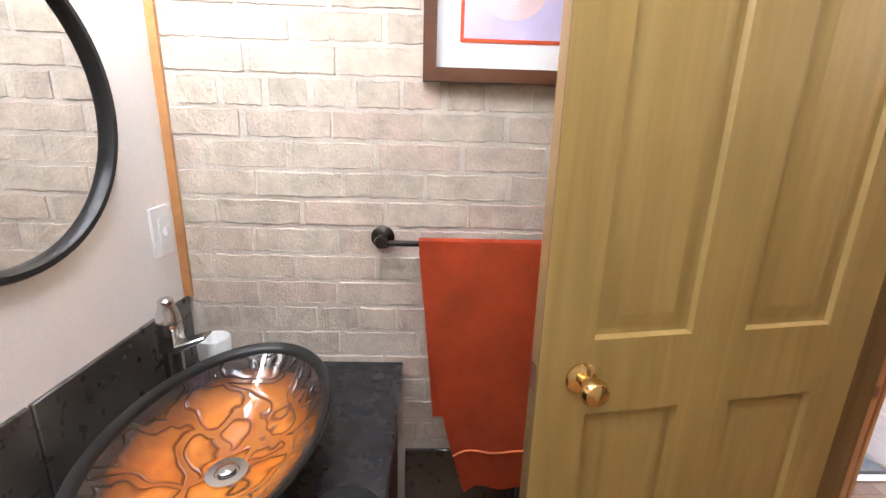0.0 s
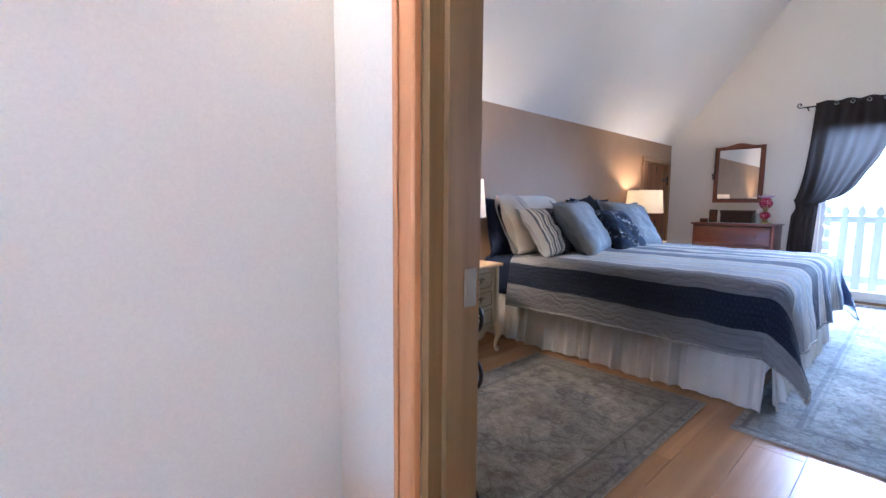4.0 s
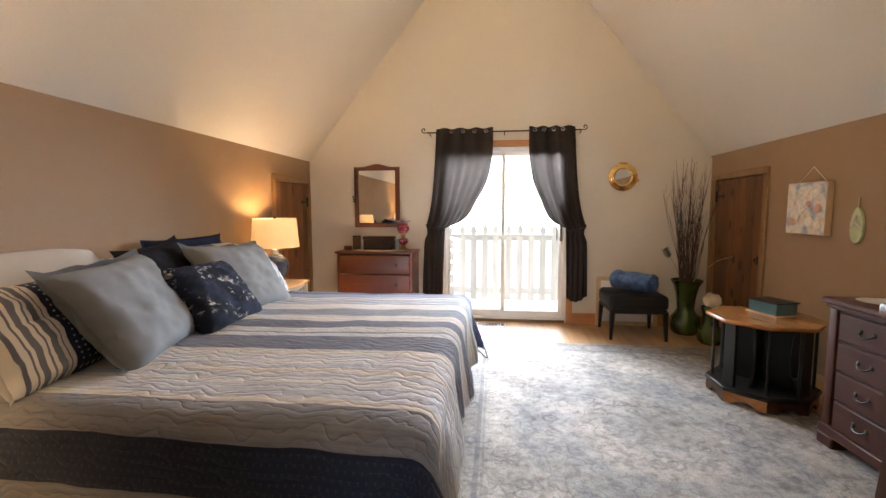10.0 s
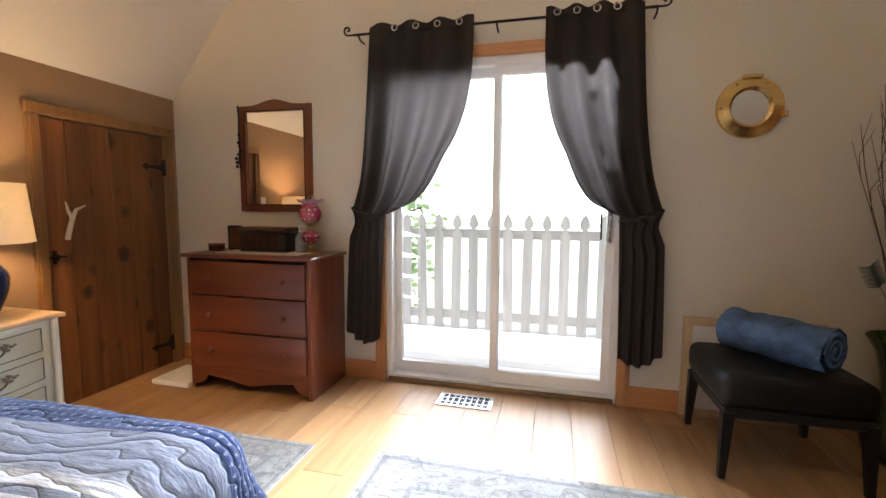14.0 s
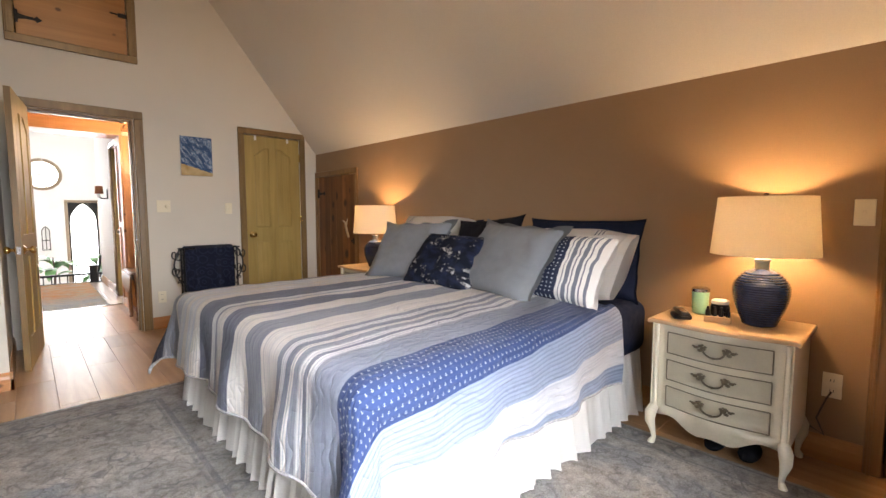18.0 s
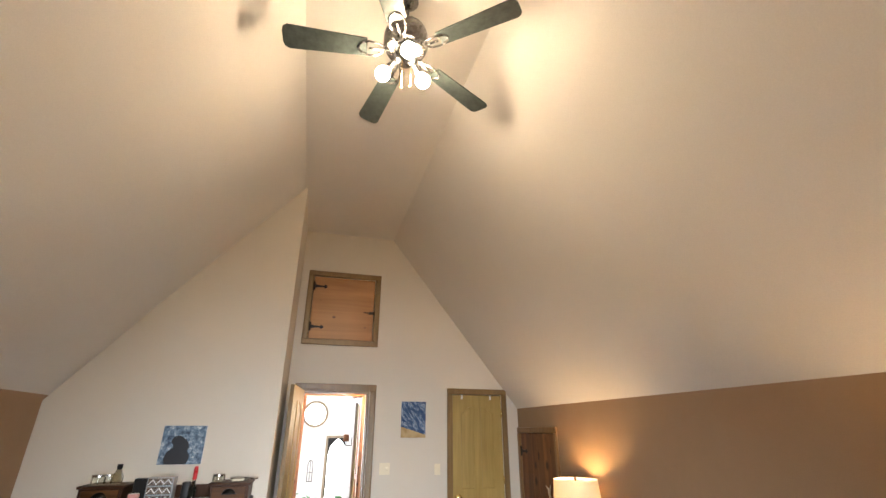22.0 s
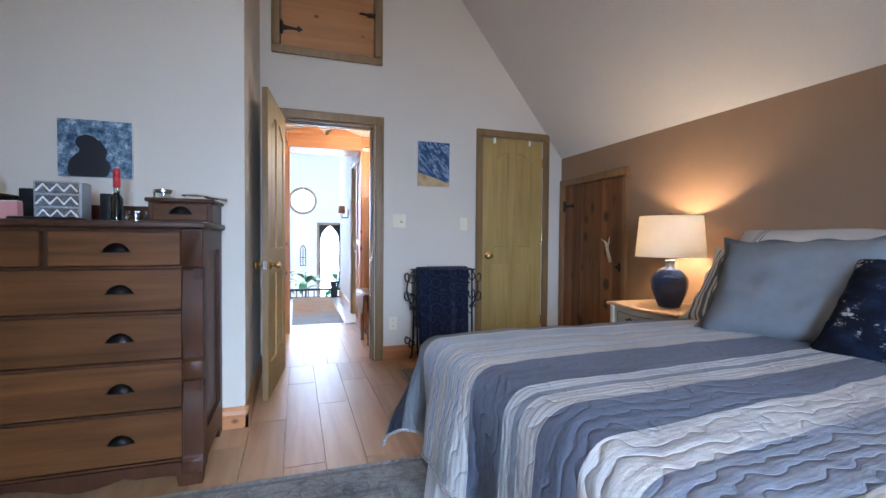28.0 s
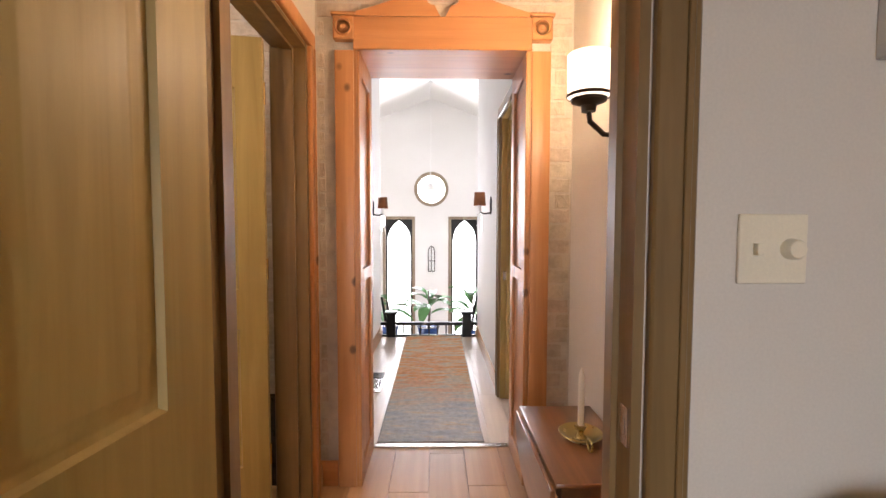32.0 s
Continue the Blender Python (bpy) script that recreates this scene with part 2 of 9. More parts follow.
def timber(name, dark, light, axis="z", rough=0.4, grain=1.0, knots=0.0, coat=0.0, per_piece=0.0):
    """Wood with its grain along an axis; knots: how many show."""
    mt, nt, bs = nodes(name)
    st = {"x": (1.2, 22, 22), "y": (22, 1.2, 22), "z": (22, 22, 1.2)}[axis]
    tc = nt.nodes.new("ShaderNodeTexCoord")
    oi = nt.nodes.new("ShaderNodeObjectInfo")
    add = nt.nodes.new("ShaderNodeVectorMath")
    add.operation = "MULTIPLY_ADD"
    nt.links.new(oi.outputs["Random"], add.inputs[0])
    add.inputs[1].default_value = (7.3, 5.1, 9.7)
    nt.links.new(tc.outputs["Object"], add.inputs[2])
    mp = nt.nodes.new("ShaderNodeMapping")
    mp.inputs["Scale"].default_value = tuple(s * grain for s in st)
    nt.links.new(add.outputs[0], mp.inputs[0])
    w = node(nt, "TexNoise", Scale=1.0, Detail=6.0, Roughness=0.62, Distortion=0.7)
    nt.links.new(mp.outputs[0], w.inputs["Vector"])
    broad = noise_tex(nt, add.outputs[0], 1.6, 2)
    f = mixc(nt, 0.3, w.outputs["Fac"], broad)
    col = ramp(nt, f, [(0.32, dark), (0.5, tuple((a + b) / 2 for a, b in zip(dark, light))), (0.68, light)])
    if per_piece:
        k = calc(nt, "MULTIPLY_ADD", oi.outputs["Random"], per_piece)
        k.node.inputs[2].default_value = 1 - per_piece / 2
        col = mixc(nt, 1.0, col, k, "MULTIPLY")
    if knots:
        ks = {"x": (5.2, 7, 7), "y": (7, 5.2, 7), "z": (7, 7, 5.2)}[axis]
        mk = nt.nodes.new("ShaderNodeMapping")
        mk.inputs["Scale"].default_value = ks
        nt.links.new(add.outputs[0], mk.inputs[0])
        vo = node(nt, "TexVoronoi", Scale=1.0, Randomness=1.0)
        nt.links.new(mk.outputs[0], vo.inputs["Vector"])
        some = ramp(nt, vo.outputs["Color"], [(0.0, (0, 0, 0)), (0.42, (1, 1, 1)), (1.0, (1, 1, 1))], True)
        hole = ramp(nt, vo.outputs["Distance"], [(0.0, (1, 1, 1)), (0.085 * knots, (0.9,) * 3), (0.15 * knots, (0,) * 3)])
        col = mixc(nt, calc(nt, "MULTIPLY", hole, some), col, shade(dark, 0.32))
    nt.links.new(col, bs.inputs["Base Color"])
    bs.inputs["Roughness"].default_value = rough
    bs.inputs["Coat Weight"].default_value, bs.inputs["Coat Roughness"].default_value = coat, 0.25
    bump(nt, bs, w.outputs["Fac"], 0.08, 0.004)
    return mt


def metal(name, c, rough=0.3):
    return paint(name, c, rough, 0.12, 9, 300, 0.03, 1.0)


def glow(name, c, strength, base=(0.9, 0.88, 0.82)):
    mt, nt, bs = nodes(name)
    bs.inputs["Base Color"].default_value = (*base, 1)
    bs.inputs["Emission Color"].default_value = (*c, 1)
    bs.inputs["Emission Strength"].default_value = strength
    return mt


def clear(name, c=(1, 1, 1), rough=0.0, ior=1.45):
    mt, nt, bs = nodes(name)
    bs.inputs["Base Color"].default_value = (*c, 1)
    bs.inputs["Transmission Weight"].default_value = 1.0
    bs.inputs["Roughness"].default_value, bs.inputs["IOR"].default_value = rough, ior
    return mt


CREAM = paint("cream_wall_paint", (0.64, 0.58, 0.485), 0.75, 0.03, 0.9, 180, 0.06)
TAN = paint("tan_wall_paint", (0.30, 0.192, 0.108), 0.7, 0.04, 0.9, 180, 0.06)
WHITE = paint("white_wall_paint", (0.82, 0.80, 0.77), 0.7, 0.03, 1.0, 180, 0.05)
BATHW = paint("pale_bathroom_paint", (0.78, 0.74, 0.69), 0.6, 0.04, 1.0, 180, 0.05)
HALLW = paint("greige_wall_paint", (0.62, 0.575, 0.495), 0.6, 0.04, 1.0, 180, 0.05)
CEIL = paint("ceiling_paint", (0.70, 0.665, 0.61), 0.8, 0.03, 0.8, 160, 0.06)
KNEECASING = timber("orange_brown_casing", (0.17, 0.084, 0.027), (0.28, 0.148, 0.052), "z", 0.35, 1.0, 0, 0.2)
OAKDOOR = timber("golden_stained_door", (0.285, 0.19, 0.048), (0.43, 0.30, 0.09), "z", 0.5, 1.0, 0, 0.04)
CASING = timber("brown_stained_casing", (0.15, 0.088, 0.03), (0.25, 0.152, 0.056), "z", 0.35, 1.0, 0, 0.2)
PINE = timber("orange_pine", (0.37, 0.155, 0.05), (0.55, 0.255, 0.092), "z", 0.42, 0.8, 1.0, 0.1)
PINEX = timber("orange_pine_level", (0.36, 0.145, 0.045), (0.54, 0.24, 0.082), "x", 0.42, 0.8, 1.0, 0.1)
KNOTTY = timber("rustic_pine_boards", (0.080, 0.027, 0.007), (0.225, 0.088, 0.025), "z", 0.5, 0.7, 2.2, 0.05, 0.6)
HATCHWOOD = timber("hatch_pine_boards", (0.30, 0.125, 0.034), (0.47, 0.225, 0.068), "y", 0.4, 0.5, 0.9, 0.2)
FLOORWOOD = timber("oak_laminate", (0.31, 0.16, 0.065), (0.49, 0.295, 0.14), "y", 0.38, 0.55, 0.0, 0.04, 0.25)
PALEFLOOR = timber("pale_oak_laminate", (0.45, 0.36, 0.27), (0.60, 0.50, 0.40), "y", 0.3, 0.55, 0.0, 0.1, 0.2)
BLACKIRON = paint("black_iron", (0.016, 0.014, 0.013), 0.45, 0.2, 12, 200, 0.15, 0.6)
BRASS = metal("polished_brass", (0.80, 0.56, 0.22), 0.16)
CHROME = metal("satin_chrome", (0.62, 0.61, 0.60), 0.22)
WHITEVINYL = paint("white_vinyl", (0.80, 0.79, 0.77), 0.35, 0.03)
IVORY = paint("ivory_plate", (0.78, 0.70, 0.52), 0.35, 0.03)

# ---- the bedroom's shell ----
XE, XW, YS, YN, YJ, XJ = 4.35, -0.15, -5.785, 0.15, -0.972, 1.575
ZK, ZC, XC0, XC1 = 1.864, 3.97, 1.56, 2.684
E0, E1 = 1.728, 2.490


def rect(a0, a1, b0, b1):
    return [(a0, b0), (a1, b0), (a1, b1), (a0, b1)]


structure("floor", boxm(-0.8, 4.9, -5.95, 1.862, -0.12, -0.012), FLOORWOOD, "warm oak laminate floor under the bedroom and hall")
gable = [(-0.3, -0.12), (4.55, -0.12), (4.55, ZK - 0.24), (XC1 + 0.1, ZC + 0.12), (XC0 - 0.1, ZC + 0.12), (-0.3, ZK - 0.24)]
structure("wall_south", prism(bmesh.new(), gable, "y", YS, YS - 0.2, [rect(1.345, 2.755, 0.0, 2.0)]), CREAM, "cream painted gable wall round the patio door")
entry = [(XJ - 0.12, -0.12), (4.55, -0.12), (4.55, ZK - 0.24), (XC1 + 0.1, ZC + 0.12), (XJ - 0.12, ZC + 0.12)]
structure("wall_north", prism(bmesh.new(), entry, "y", YN, YN + 0.12, [rect(E0, E1, -0.03, 2.03), rect(3.495, 4.135, 0.0, 2.02), rect(1.725, 2.485, 2.605, 3.38)]), CREAM, "cream wall with the entry door, closet and hatch")
jogp = [(-0.3, -0.12), (XJ, -0.12), (XJ, ZC + 0.1), (-0.3, ZK - 0.24)]
structure("wall_bathroom_side", prism(bmesh.new(), jogp, "y", YJ, YJ + 0.12), CREAM, "cream wall behind the tall chest of drawers")
structure("wall_entry_return", boxm(XJ - 0.12, XJ, YJ + 0.12, YN, -0.12, ZC + 0.05), CREAM, "short cream return wall beside the entry door")
structure("wall_east", prism(bmesh.new(), rect(YS - 0.1, YN + 0.1, -0.12, ZK), "x", XE, XE + 0.15, [rect(-5.68, -4.915, 0.0, 1.595), rect(-0.74, 0.085, 0.0, 1.585)]), TAN, "tan painted knee wall behind the bed")
structure("wall_west", prism(bmesh.new(), rect(YS - 0.1, YJ + 0.1, -0.12, ZK), "x", XW, XW - 0.15, [rect(-5.64, -4.82, 0.0, 1.595)]), TAN, "tan painted knee wall with a plank door")
# black sheets behind the closed doors stand in for unlit space
for nm, y0, y1 in (("crawl_space_south", -5.8, -4.8), ("crawl_space_north", -0.85, 0.14)):
    structure(nm, boxm(XE + 0.15, XE + 0.19, y0, y1, -0.1, 1.7), BLACKIRON, "black sheet standing in for the unlit space behind the knee wall door")
structure("dark_sheet_west", boxm(XW - 0.19, XW - 0.15, -5.75, -4.75, -0.1, 1.7), BLACKIRON, "black sheet standing in for the unlit space behind the west plank door")
structure("dark_sheet_closet", boxm(3.4, 4.3, YN + 0.122, YN + 0.14, -0.1, 2.1), BLACKIRON, "black sheet standing in for the unlit closet behind its door")
structure("dark_sheet_attic", boxm(1.7, 2.6, YN + 0.122, YN + 0.14, 2.5, 3.5), BLACKIRON, "black sheet standing in for the unlit attic behind the hatch")
yy0, yy1 = YS - 0.2, YN + 0.125
bm = prism(bmesh.new(), [(XE, ZK), (XC1, ZC), (XC1, ZC + 0.15), (XE + 0.15, ZK + 0.02), (XE + 0.15, ZK)], "y", yy0, yy1)
structure("ceiling_slope_east", bm, CEIL, "smooth painted sloping ceiling over the bed")
bm = prism(bmesh.new(), [(XW, ZK), (XC0, ZC), (XC0, ZC + 0.15), (XW - 0.15, ZK + 0.02), (XW - 0.15, ZK)], "y", yy0, yy1)
structure("ceiling_slope_west", bm, CEIL, "smooth painted sloping ceiling over the dresser")
structure("ceiling", boxm(XC0, XC1, yy0, yy1, ZC, ZC + 0.15), CEIL, "narrow flat ceiling along the ridge")

# ---- hall and bathroom shell ----
HX0, HX1, HC, YB = 1.575, 2.775, 2.455, 1.50
structure("wall_hall_east", boxm(HX1, HX1 + 0.12, YN + 0.12, YB, -0.12, HC), HALLW, "pale greige hall wall behind the drop-leaf table")
structure("wall_hall_west", prism(bmesh.new(), rect(YN + 0.12, YB, -0.12, HC), "x", HX0, HX0 - 0.14, [rect(0.50, 1.355, -0.03, 2.03)]), HALLW, "pale hall wall with the bathroom doorway")
structure("ceiling_hall", boxm(HX0 - 0.14, HX1 + 0.12, YN + 0.12, YB + 0.02, HC, HC + 0.1), WHITE, "flat white ceiling of the hall")
structure("ceiling_bathroom", boxm(-1.2, HX0 - 0.141, YJ + 0.12, YB + 0.02, HC, HC + 0.1), WHITE, "flat white ceiling of the bathroom")
BX = -0.185
structure("wall_bathroom_west", boxm(BX - 0.12, BX, YJ + 0.12, YB, -0.12, HC), BATHW, "pale greige bathroom wall behind the round mirror")
MORTAR = paint("pale_mortar", (0.53, 0.47, 0.395), 0.9, 0.14, 14, 120, 0.6)
structure("wall_brick", prism(bmesh.new(), rect(-0.4, 2.95, -0.12, 2.6), "y", YB + 0.0012, 1.86, [rect(1.744, 2.586, -0.012, 2.075)]), MORTAR, "thick old brick wall with pale mortar and a cased opening")

# ---- corridor beyond the brick wall ----
CX0, CX1, CYE = 1.50, 2.60, 4.42
structure("floor_corridor", boxm(0.2, 6.6, 1.862, CYE, -0.12, 0.0), PALEFLOOR, "pale oak laminate floor of the corridor")
structure("wall_corridor_west", boxm(CX0 - 0.1, CX0, 1.862, CYE, 0, 3.3), WHITE, "white corridor wall with a small sconce")
structure("wall_corridor_east", prism(bmesh.new(), rect(1.862, CYE, -0.06, 3.3), "x", CX1, CX1 + 0.1, [rect(1.90, 2.575, -0.03, 2.03)]), WHITE, "white corridor wall with a doorway")
bm = prism(bmesh.new(), [(CX0 - 0.1, 3.0), (2.06, 3.55), (CX1 + 0.1, 3.0), (CX1 + 0.1, 3.1), (2.06, 3.65), (CX0 - 0.1, 3.1)], "y", 1.862, CYE)
structure("ceiling_corridor", bm, WHITE, "white vaulted corridor ceiling")
structure("wall_stair_west", boxm(-0.6, -0.5, CYE, 8.7, -2.7, 4.2), WHITE, "white stairwell side wall")
structure("wall_stair_east", boxm(4.6, 4.7, CYE, 8.7, -2.7, 4.2), WHITE, "white stairwell side wall")
structure("wall_stair_near_west", boxm(-0.6, CX0 - 0.1, CYE - 0.1, CYE, -2.7, 4.2), WHITE, "white wall beside the balcony")
structure("wall_stair_near_east", boxm(CX1 + 0.1, 4.7, CYE - 0.1, CYE, -2.7, 4.2), WHITE, "white wall beside the balcony")
structure("floor_stair", boxm(-0.6, 4.7, CYE, 8.9, -2.8, -2.7), PALEFLOOR, "pale floor of the storey below")
YF = 8.7


def lancet(x0, x1, z0, zs):
    w, xm = x1 - x0, (x0 + x1) / 2
    left = [(x1 - w * math.cos(a), zs + w * math.sin(a)) for a in np.linspace(0, radians(60), 7)]
    right = [(2 * xm - x, z) for x, z in left[-2::-1]]
    return [(x0, z0)] + left + right + [(x1, z0)]


circ = [(2.02 + 0.30 * math.cos(a), 2.03 + 0.30 * math.sin(a)) for a in np.linspace(0, 2 * math.pi, 29)[:-1]]
far = [(-0.6, -2.7), (4.7, -2.7), (4.7, 4.0), (-0.6, 4.0)]
structure("wall_far", prism(bmesh.new(), far, "y", YF, YF + 0.15, [rect(1.06, 1.62, -1.2, 1.40), rect(2.44, 3.0, -1.2, 1.40), circ]), WHITE, "white far wall with two lancet windows and a round one")
bm = prism(bmesh.new(), [(-0.6, 2.9), (2.02, 3.9), (4.7, 2.9), (4.7, 3.0), (2.02, 4.0), (-0.6, 3.0)], "y", CYE, YF)
structure("ceiling_stair", bm, WHITE, "white vaulted ceiling above the stairwell")

# ---- side room off the corridor ----
structure("wall_side_far", boxm(5.6, 5.7, 1.76, 4.25, 0, 1.6), WHITE, "white low far wall of the side room")
structure("wall_side_north", boxm(CX1 + 0.1, 5.7, 4.15, CYE - 0.1, 0, 3.3), WHITE, "white wall of the side room")
structure("wall_side_south", boxm(HX1, 5.7, 1.762, 1.862, 0, 3.3), WHITE, "white near wall of the side room")


def side_slope(x, up=0.0):
    return 1.93 - 0.355 * (x - 4.06) + up


bm = bmesh.new()
for x0, x1, y0, y1 in ((CX1 + 0.1, 4.25, 1.76, 4.2), (5.05, 5.75, 1.76, 4.2), (4.25, 5.05, 1.76, 2.75), (4.25, 5.05, 3.75, 4.2)):
    prism(bm, [(x0, side_slope(x0)), (x1, side_slope(x1)), (x1, side_slope(x1, 0.2)), (x0, side_slope(x0, 0.2))], "y", y0, y1)
structure("ceiling_side_slope", bm, WHITE, "white sloping ceiling with a skylight opening")

# ---- outdoors ----
# ground colour is paled to put the glare of daylight into it
GRASS = paint("brightened_yard", (0.46, 0.47, 0.40), 0.9, 0.3, 0.4, 14, 0.5)
structure("ground", boxm(-400, 400, -800, 400, -3.2, -3.0), GRASS, "yard far below the deck, coloured pale to look washed out by daylight")


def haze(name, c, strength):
    """Self-glowing sheet in place of bright overcast distance: pale sky over soft foliage shapes."""
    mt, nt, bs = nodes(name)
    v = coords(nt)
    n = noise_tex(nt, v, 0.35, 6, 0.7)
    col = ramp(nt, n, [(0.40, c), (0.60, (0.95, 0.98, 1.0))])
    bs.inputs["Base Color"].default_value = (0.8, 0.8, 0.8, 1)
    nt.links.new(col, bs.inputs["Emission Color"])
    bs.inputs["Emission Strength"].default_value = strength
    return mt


# both sheets emit the outdoor brightness themselves
structure("backdrop_garden", boxm(-90, 90, -75.2, -75, -3, 40), haze("glowing_garden_sheet", (0.66, 0.84, 0.55), 3.0), "glowing sheet standing in for bright hazy garden distance")
structure("backdrop_street", boxm(-6, 10, 11.5, 11.6, -3, 6), haze("glowing_street_sheet", (0.78, 0.88, 0.80), 4.0), "glowing sheet standing in for white daylight beyond the far windows")

# ---- trim and doors ----
def casing(name, axis, face, out, a0, a1, ztop, w, mat, label, proud=0.022, z0=0.0, bottom=False, headmat=None):
    """Boards round an opening a0..a1 in a wall plane; out is the side they stand on."""
    t = tagged(new(name), label, "", "", "structure")

    def board(nm, b0, b1, z0_, z1_, mt):
        lo, hi = sorted((face, face + out * proud))
        bm = boxm(lo, hi, b0, b1, z0_, z1_, 0.005) if axis == "x" else boxm(b0, b1, lo, hi, z0_, z1_, 0.005)
        lo, hi = sorted((face + out * proud, face + out * (proud + 0.006)))
        bead = min(0.02, w * 0.3)
        if z1_ - z0_ > b1 - b0:
            c = b0 + bead if nm == "side" and b0 < a0 else b1 - bead
            (box(bm, lo, hi, c - 0.006, c + 0.006, z0_, z1_, 0.002) if axis == "x" else box(bm, c - 0.006, c + 0.006, lo, hi, z0_, z1_, 0.002))
        return part(nm, bm, mt, t)
    board("side", a0 - w, a0, z0, ztop, mat)
    board("side", a1, a1 + w, z0, ztop, mat)
    board("head", a0 - w, a1 + w, ztop, ztop + w, headmat or mat)
    if bottom:
        board("sill", a0 - w, a1 + w, z0 - w, z0, headmat or mat)
    return t


def lining(name, axis, lo, hi, a0, a1, ztop, mat, label, th=0.018, stop=None):
    t = tagged(new(name), label, "", "", "structure")
    for nm, r in (("jamb", (a0, a0 + th, 0.0, ztop)), ("jamb", (a1 - th, a1, 0.0, ztop)), ("jamb_head", (a0 + th, a1 - th, ztop - th, ztop))):
        bm = boxm(lo, hi, *r) if axis == "x" else boxm(r[0], r[1], lo, hi, r[2], r[3])
        if stop:
            s0, s1 = stop
            k = 0.012
            q = (r[0] - (k if r[0] > a0 + 0.1 else 0), r[1] + (k if r[1] < a1 - 0.1 else 0), r[2], r[3]) if nm == "jamb" else (r[0], r[1], r[2] - k, r[3])
            box(bm, s0, s1, *q) if axis == "x" else box(bm, q[0], q[1], s0, s1, q[2], q[3])
        part(nm, bm, mat, t)
    return t


def inset(poly, d):
    xs, zs = [p[0] for p in poly], [p[1] for p in poly]
    cx, cz, w, h = (min(xs) + max(xs)) / 2, (min(zs) + max(zs)) / 2, max(xs) - min(xs), max(zs) - min(zs)
    return [(cx + (x - cx) * (1 - 2 * d / w), cz + (z - cz) * (1 - 2 * d / h)) for x, z in poly]


def raised_panel(poly, y, out):
    """A fielded panel in the x, z plane whose rim lies at y."""
    bm = bmesh.new()
    steps = [(0.0, 0.0), (0.006, -0.010), (0.014, -0.012), (0.022, -0.011), (0.046, -0.003), (0.05, -0.003)]
    loops = [[bm.verts.new((x, y + out * k, z)) for x, z in inset(poly, d)] for d, k in steps]
    n = len(poly)
    for a, b in zip(loops, loops[1:]):
        for i in range(n):
            bm.faces.new((a[i], a[(i + 1) % n], b[(i + 1) % n], b[i]))
    bm.faces.new(loops[-1])
    return bm


def arch_panel(x0, x1, z0, z1, rise, side):
    """A tall panel whose head sweeps up towards one side (0: straight)."""
    if not side:
        return rect(x0, x1, z0, z1)
    n = 8
    top = []
    for i in range(n + 1):
        f = i / n
        x = x1 - (x1 - x0) * f
        g = (1 - f) if side > 0 else f
        top.append((x, z1 - rise + rise * (0.5 - 0.5 * math.cos(math.pi * min(1, g * 1.25)))))
    return [(x0, z0), (x1, z0)] + top


def knob(parent, x, z, y, out, tone):
    bm = bmesh.new()
    m = pose(x, y, z, -90 * out, 0, 0)
    lathe(bm, [(0, 0), (0.033, 0), (0.033, 0.004), (0.026, 0.010), (0.012, 0.014), (0.011, 0.030), (0.016, 0.036), (0.026, 0.044), (0.028, 0.054), (0.023, 0.064), (0.012, 0.068), (0, 0.068)], seg=18, m=m)
    return part("door_knob", bm, tone, parent, "polished brass knob")


def panel_door(name, label, w, hgt, m, arched=True, knobx=None, hinge_at=None, th=0.036, tone=None, hooks=False, knobz=0.90, mid=0.09):
    tone = tone or OAKDOOR
    d = tagged(new(name), label, "door")
    d.matrix_world = m
    st = 0.108
    pw = (w - 2 * st - mid) / 2
    cols = [(st, st + pw), (st + pw + mid, w - st)]
    polys = []
    for i, (a, b) in enumerate(cols):
        polys.append(arch_panel(a, b, 0.98, hgt - 0.13, 0.075, (1 if i == 0 else -1) if arched else 0))
        polys.append(rect(a, b, 0.22, 0.815))
    part("leaf", prism(bmesh.new(), rect(0, w, 0.0, hgt), "y", -th / 2, th / 2, polys), tone, d, smooth=False)
    for q in polys:
        part("panel", raised_panel(q, -th / 2, -1), tone, d)
        part("panel", raised_panel(q, th / 2, 1), tone, d)
    if knobx is not None:
        fx = w if knobx > w / 2 else 0.0
        # thin darker strip paints the shade on the free edge
        part("edge_lipping", boxm(fx - 0.001, fx + 0.0015, -th / 2 + 0.001, th / 2 - 0.001, 0.001, hgt - 0.001), CASING, d)
        knob(d, knobx, knobz, -th / 2, -1, BRASS)
        knob(d, knobx, knobz, th / 2, 1, BRASS)
        ex = 0.0 if knobx < w / 2 else w
        part("latch_plate", boxm(ex - 0.003, ex + 0.003, -0.012, 0.012, knobz - 0.028, knobz + 0.028), CHROME, d)
    if hinge_at is not None:
        for z in (0.22, 1.02, 1.75):
            bm = lathe(bmesh.new(), [(0, 0), (0.007, 0), (0.007, 0.09), (0, 0.09)], (hinge_at[0], hinge_at[1], z), 10)
            box(bm, hinge_at[0] - 0.001, hinge_at[0] + 0.024, hinge_at[1] - 0.003, hinge_at[1] + 0.003, z, z + 0.09)
            part("hinge", bm, BRASS, d)
    if hooks:
        for x in (0.12, w - 0.14):
            bm = boxm(x - 0.012, x + 0.012, -th / 2 - 0.006, -th / 2 - 0.001, hgt - 0.05, hgt + 0.004, 0.001)
            part("over_door_hook", bm, WHITEVINYL, d)
    return d


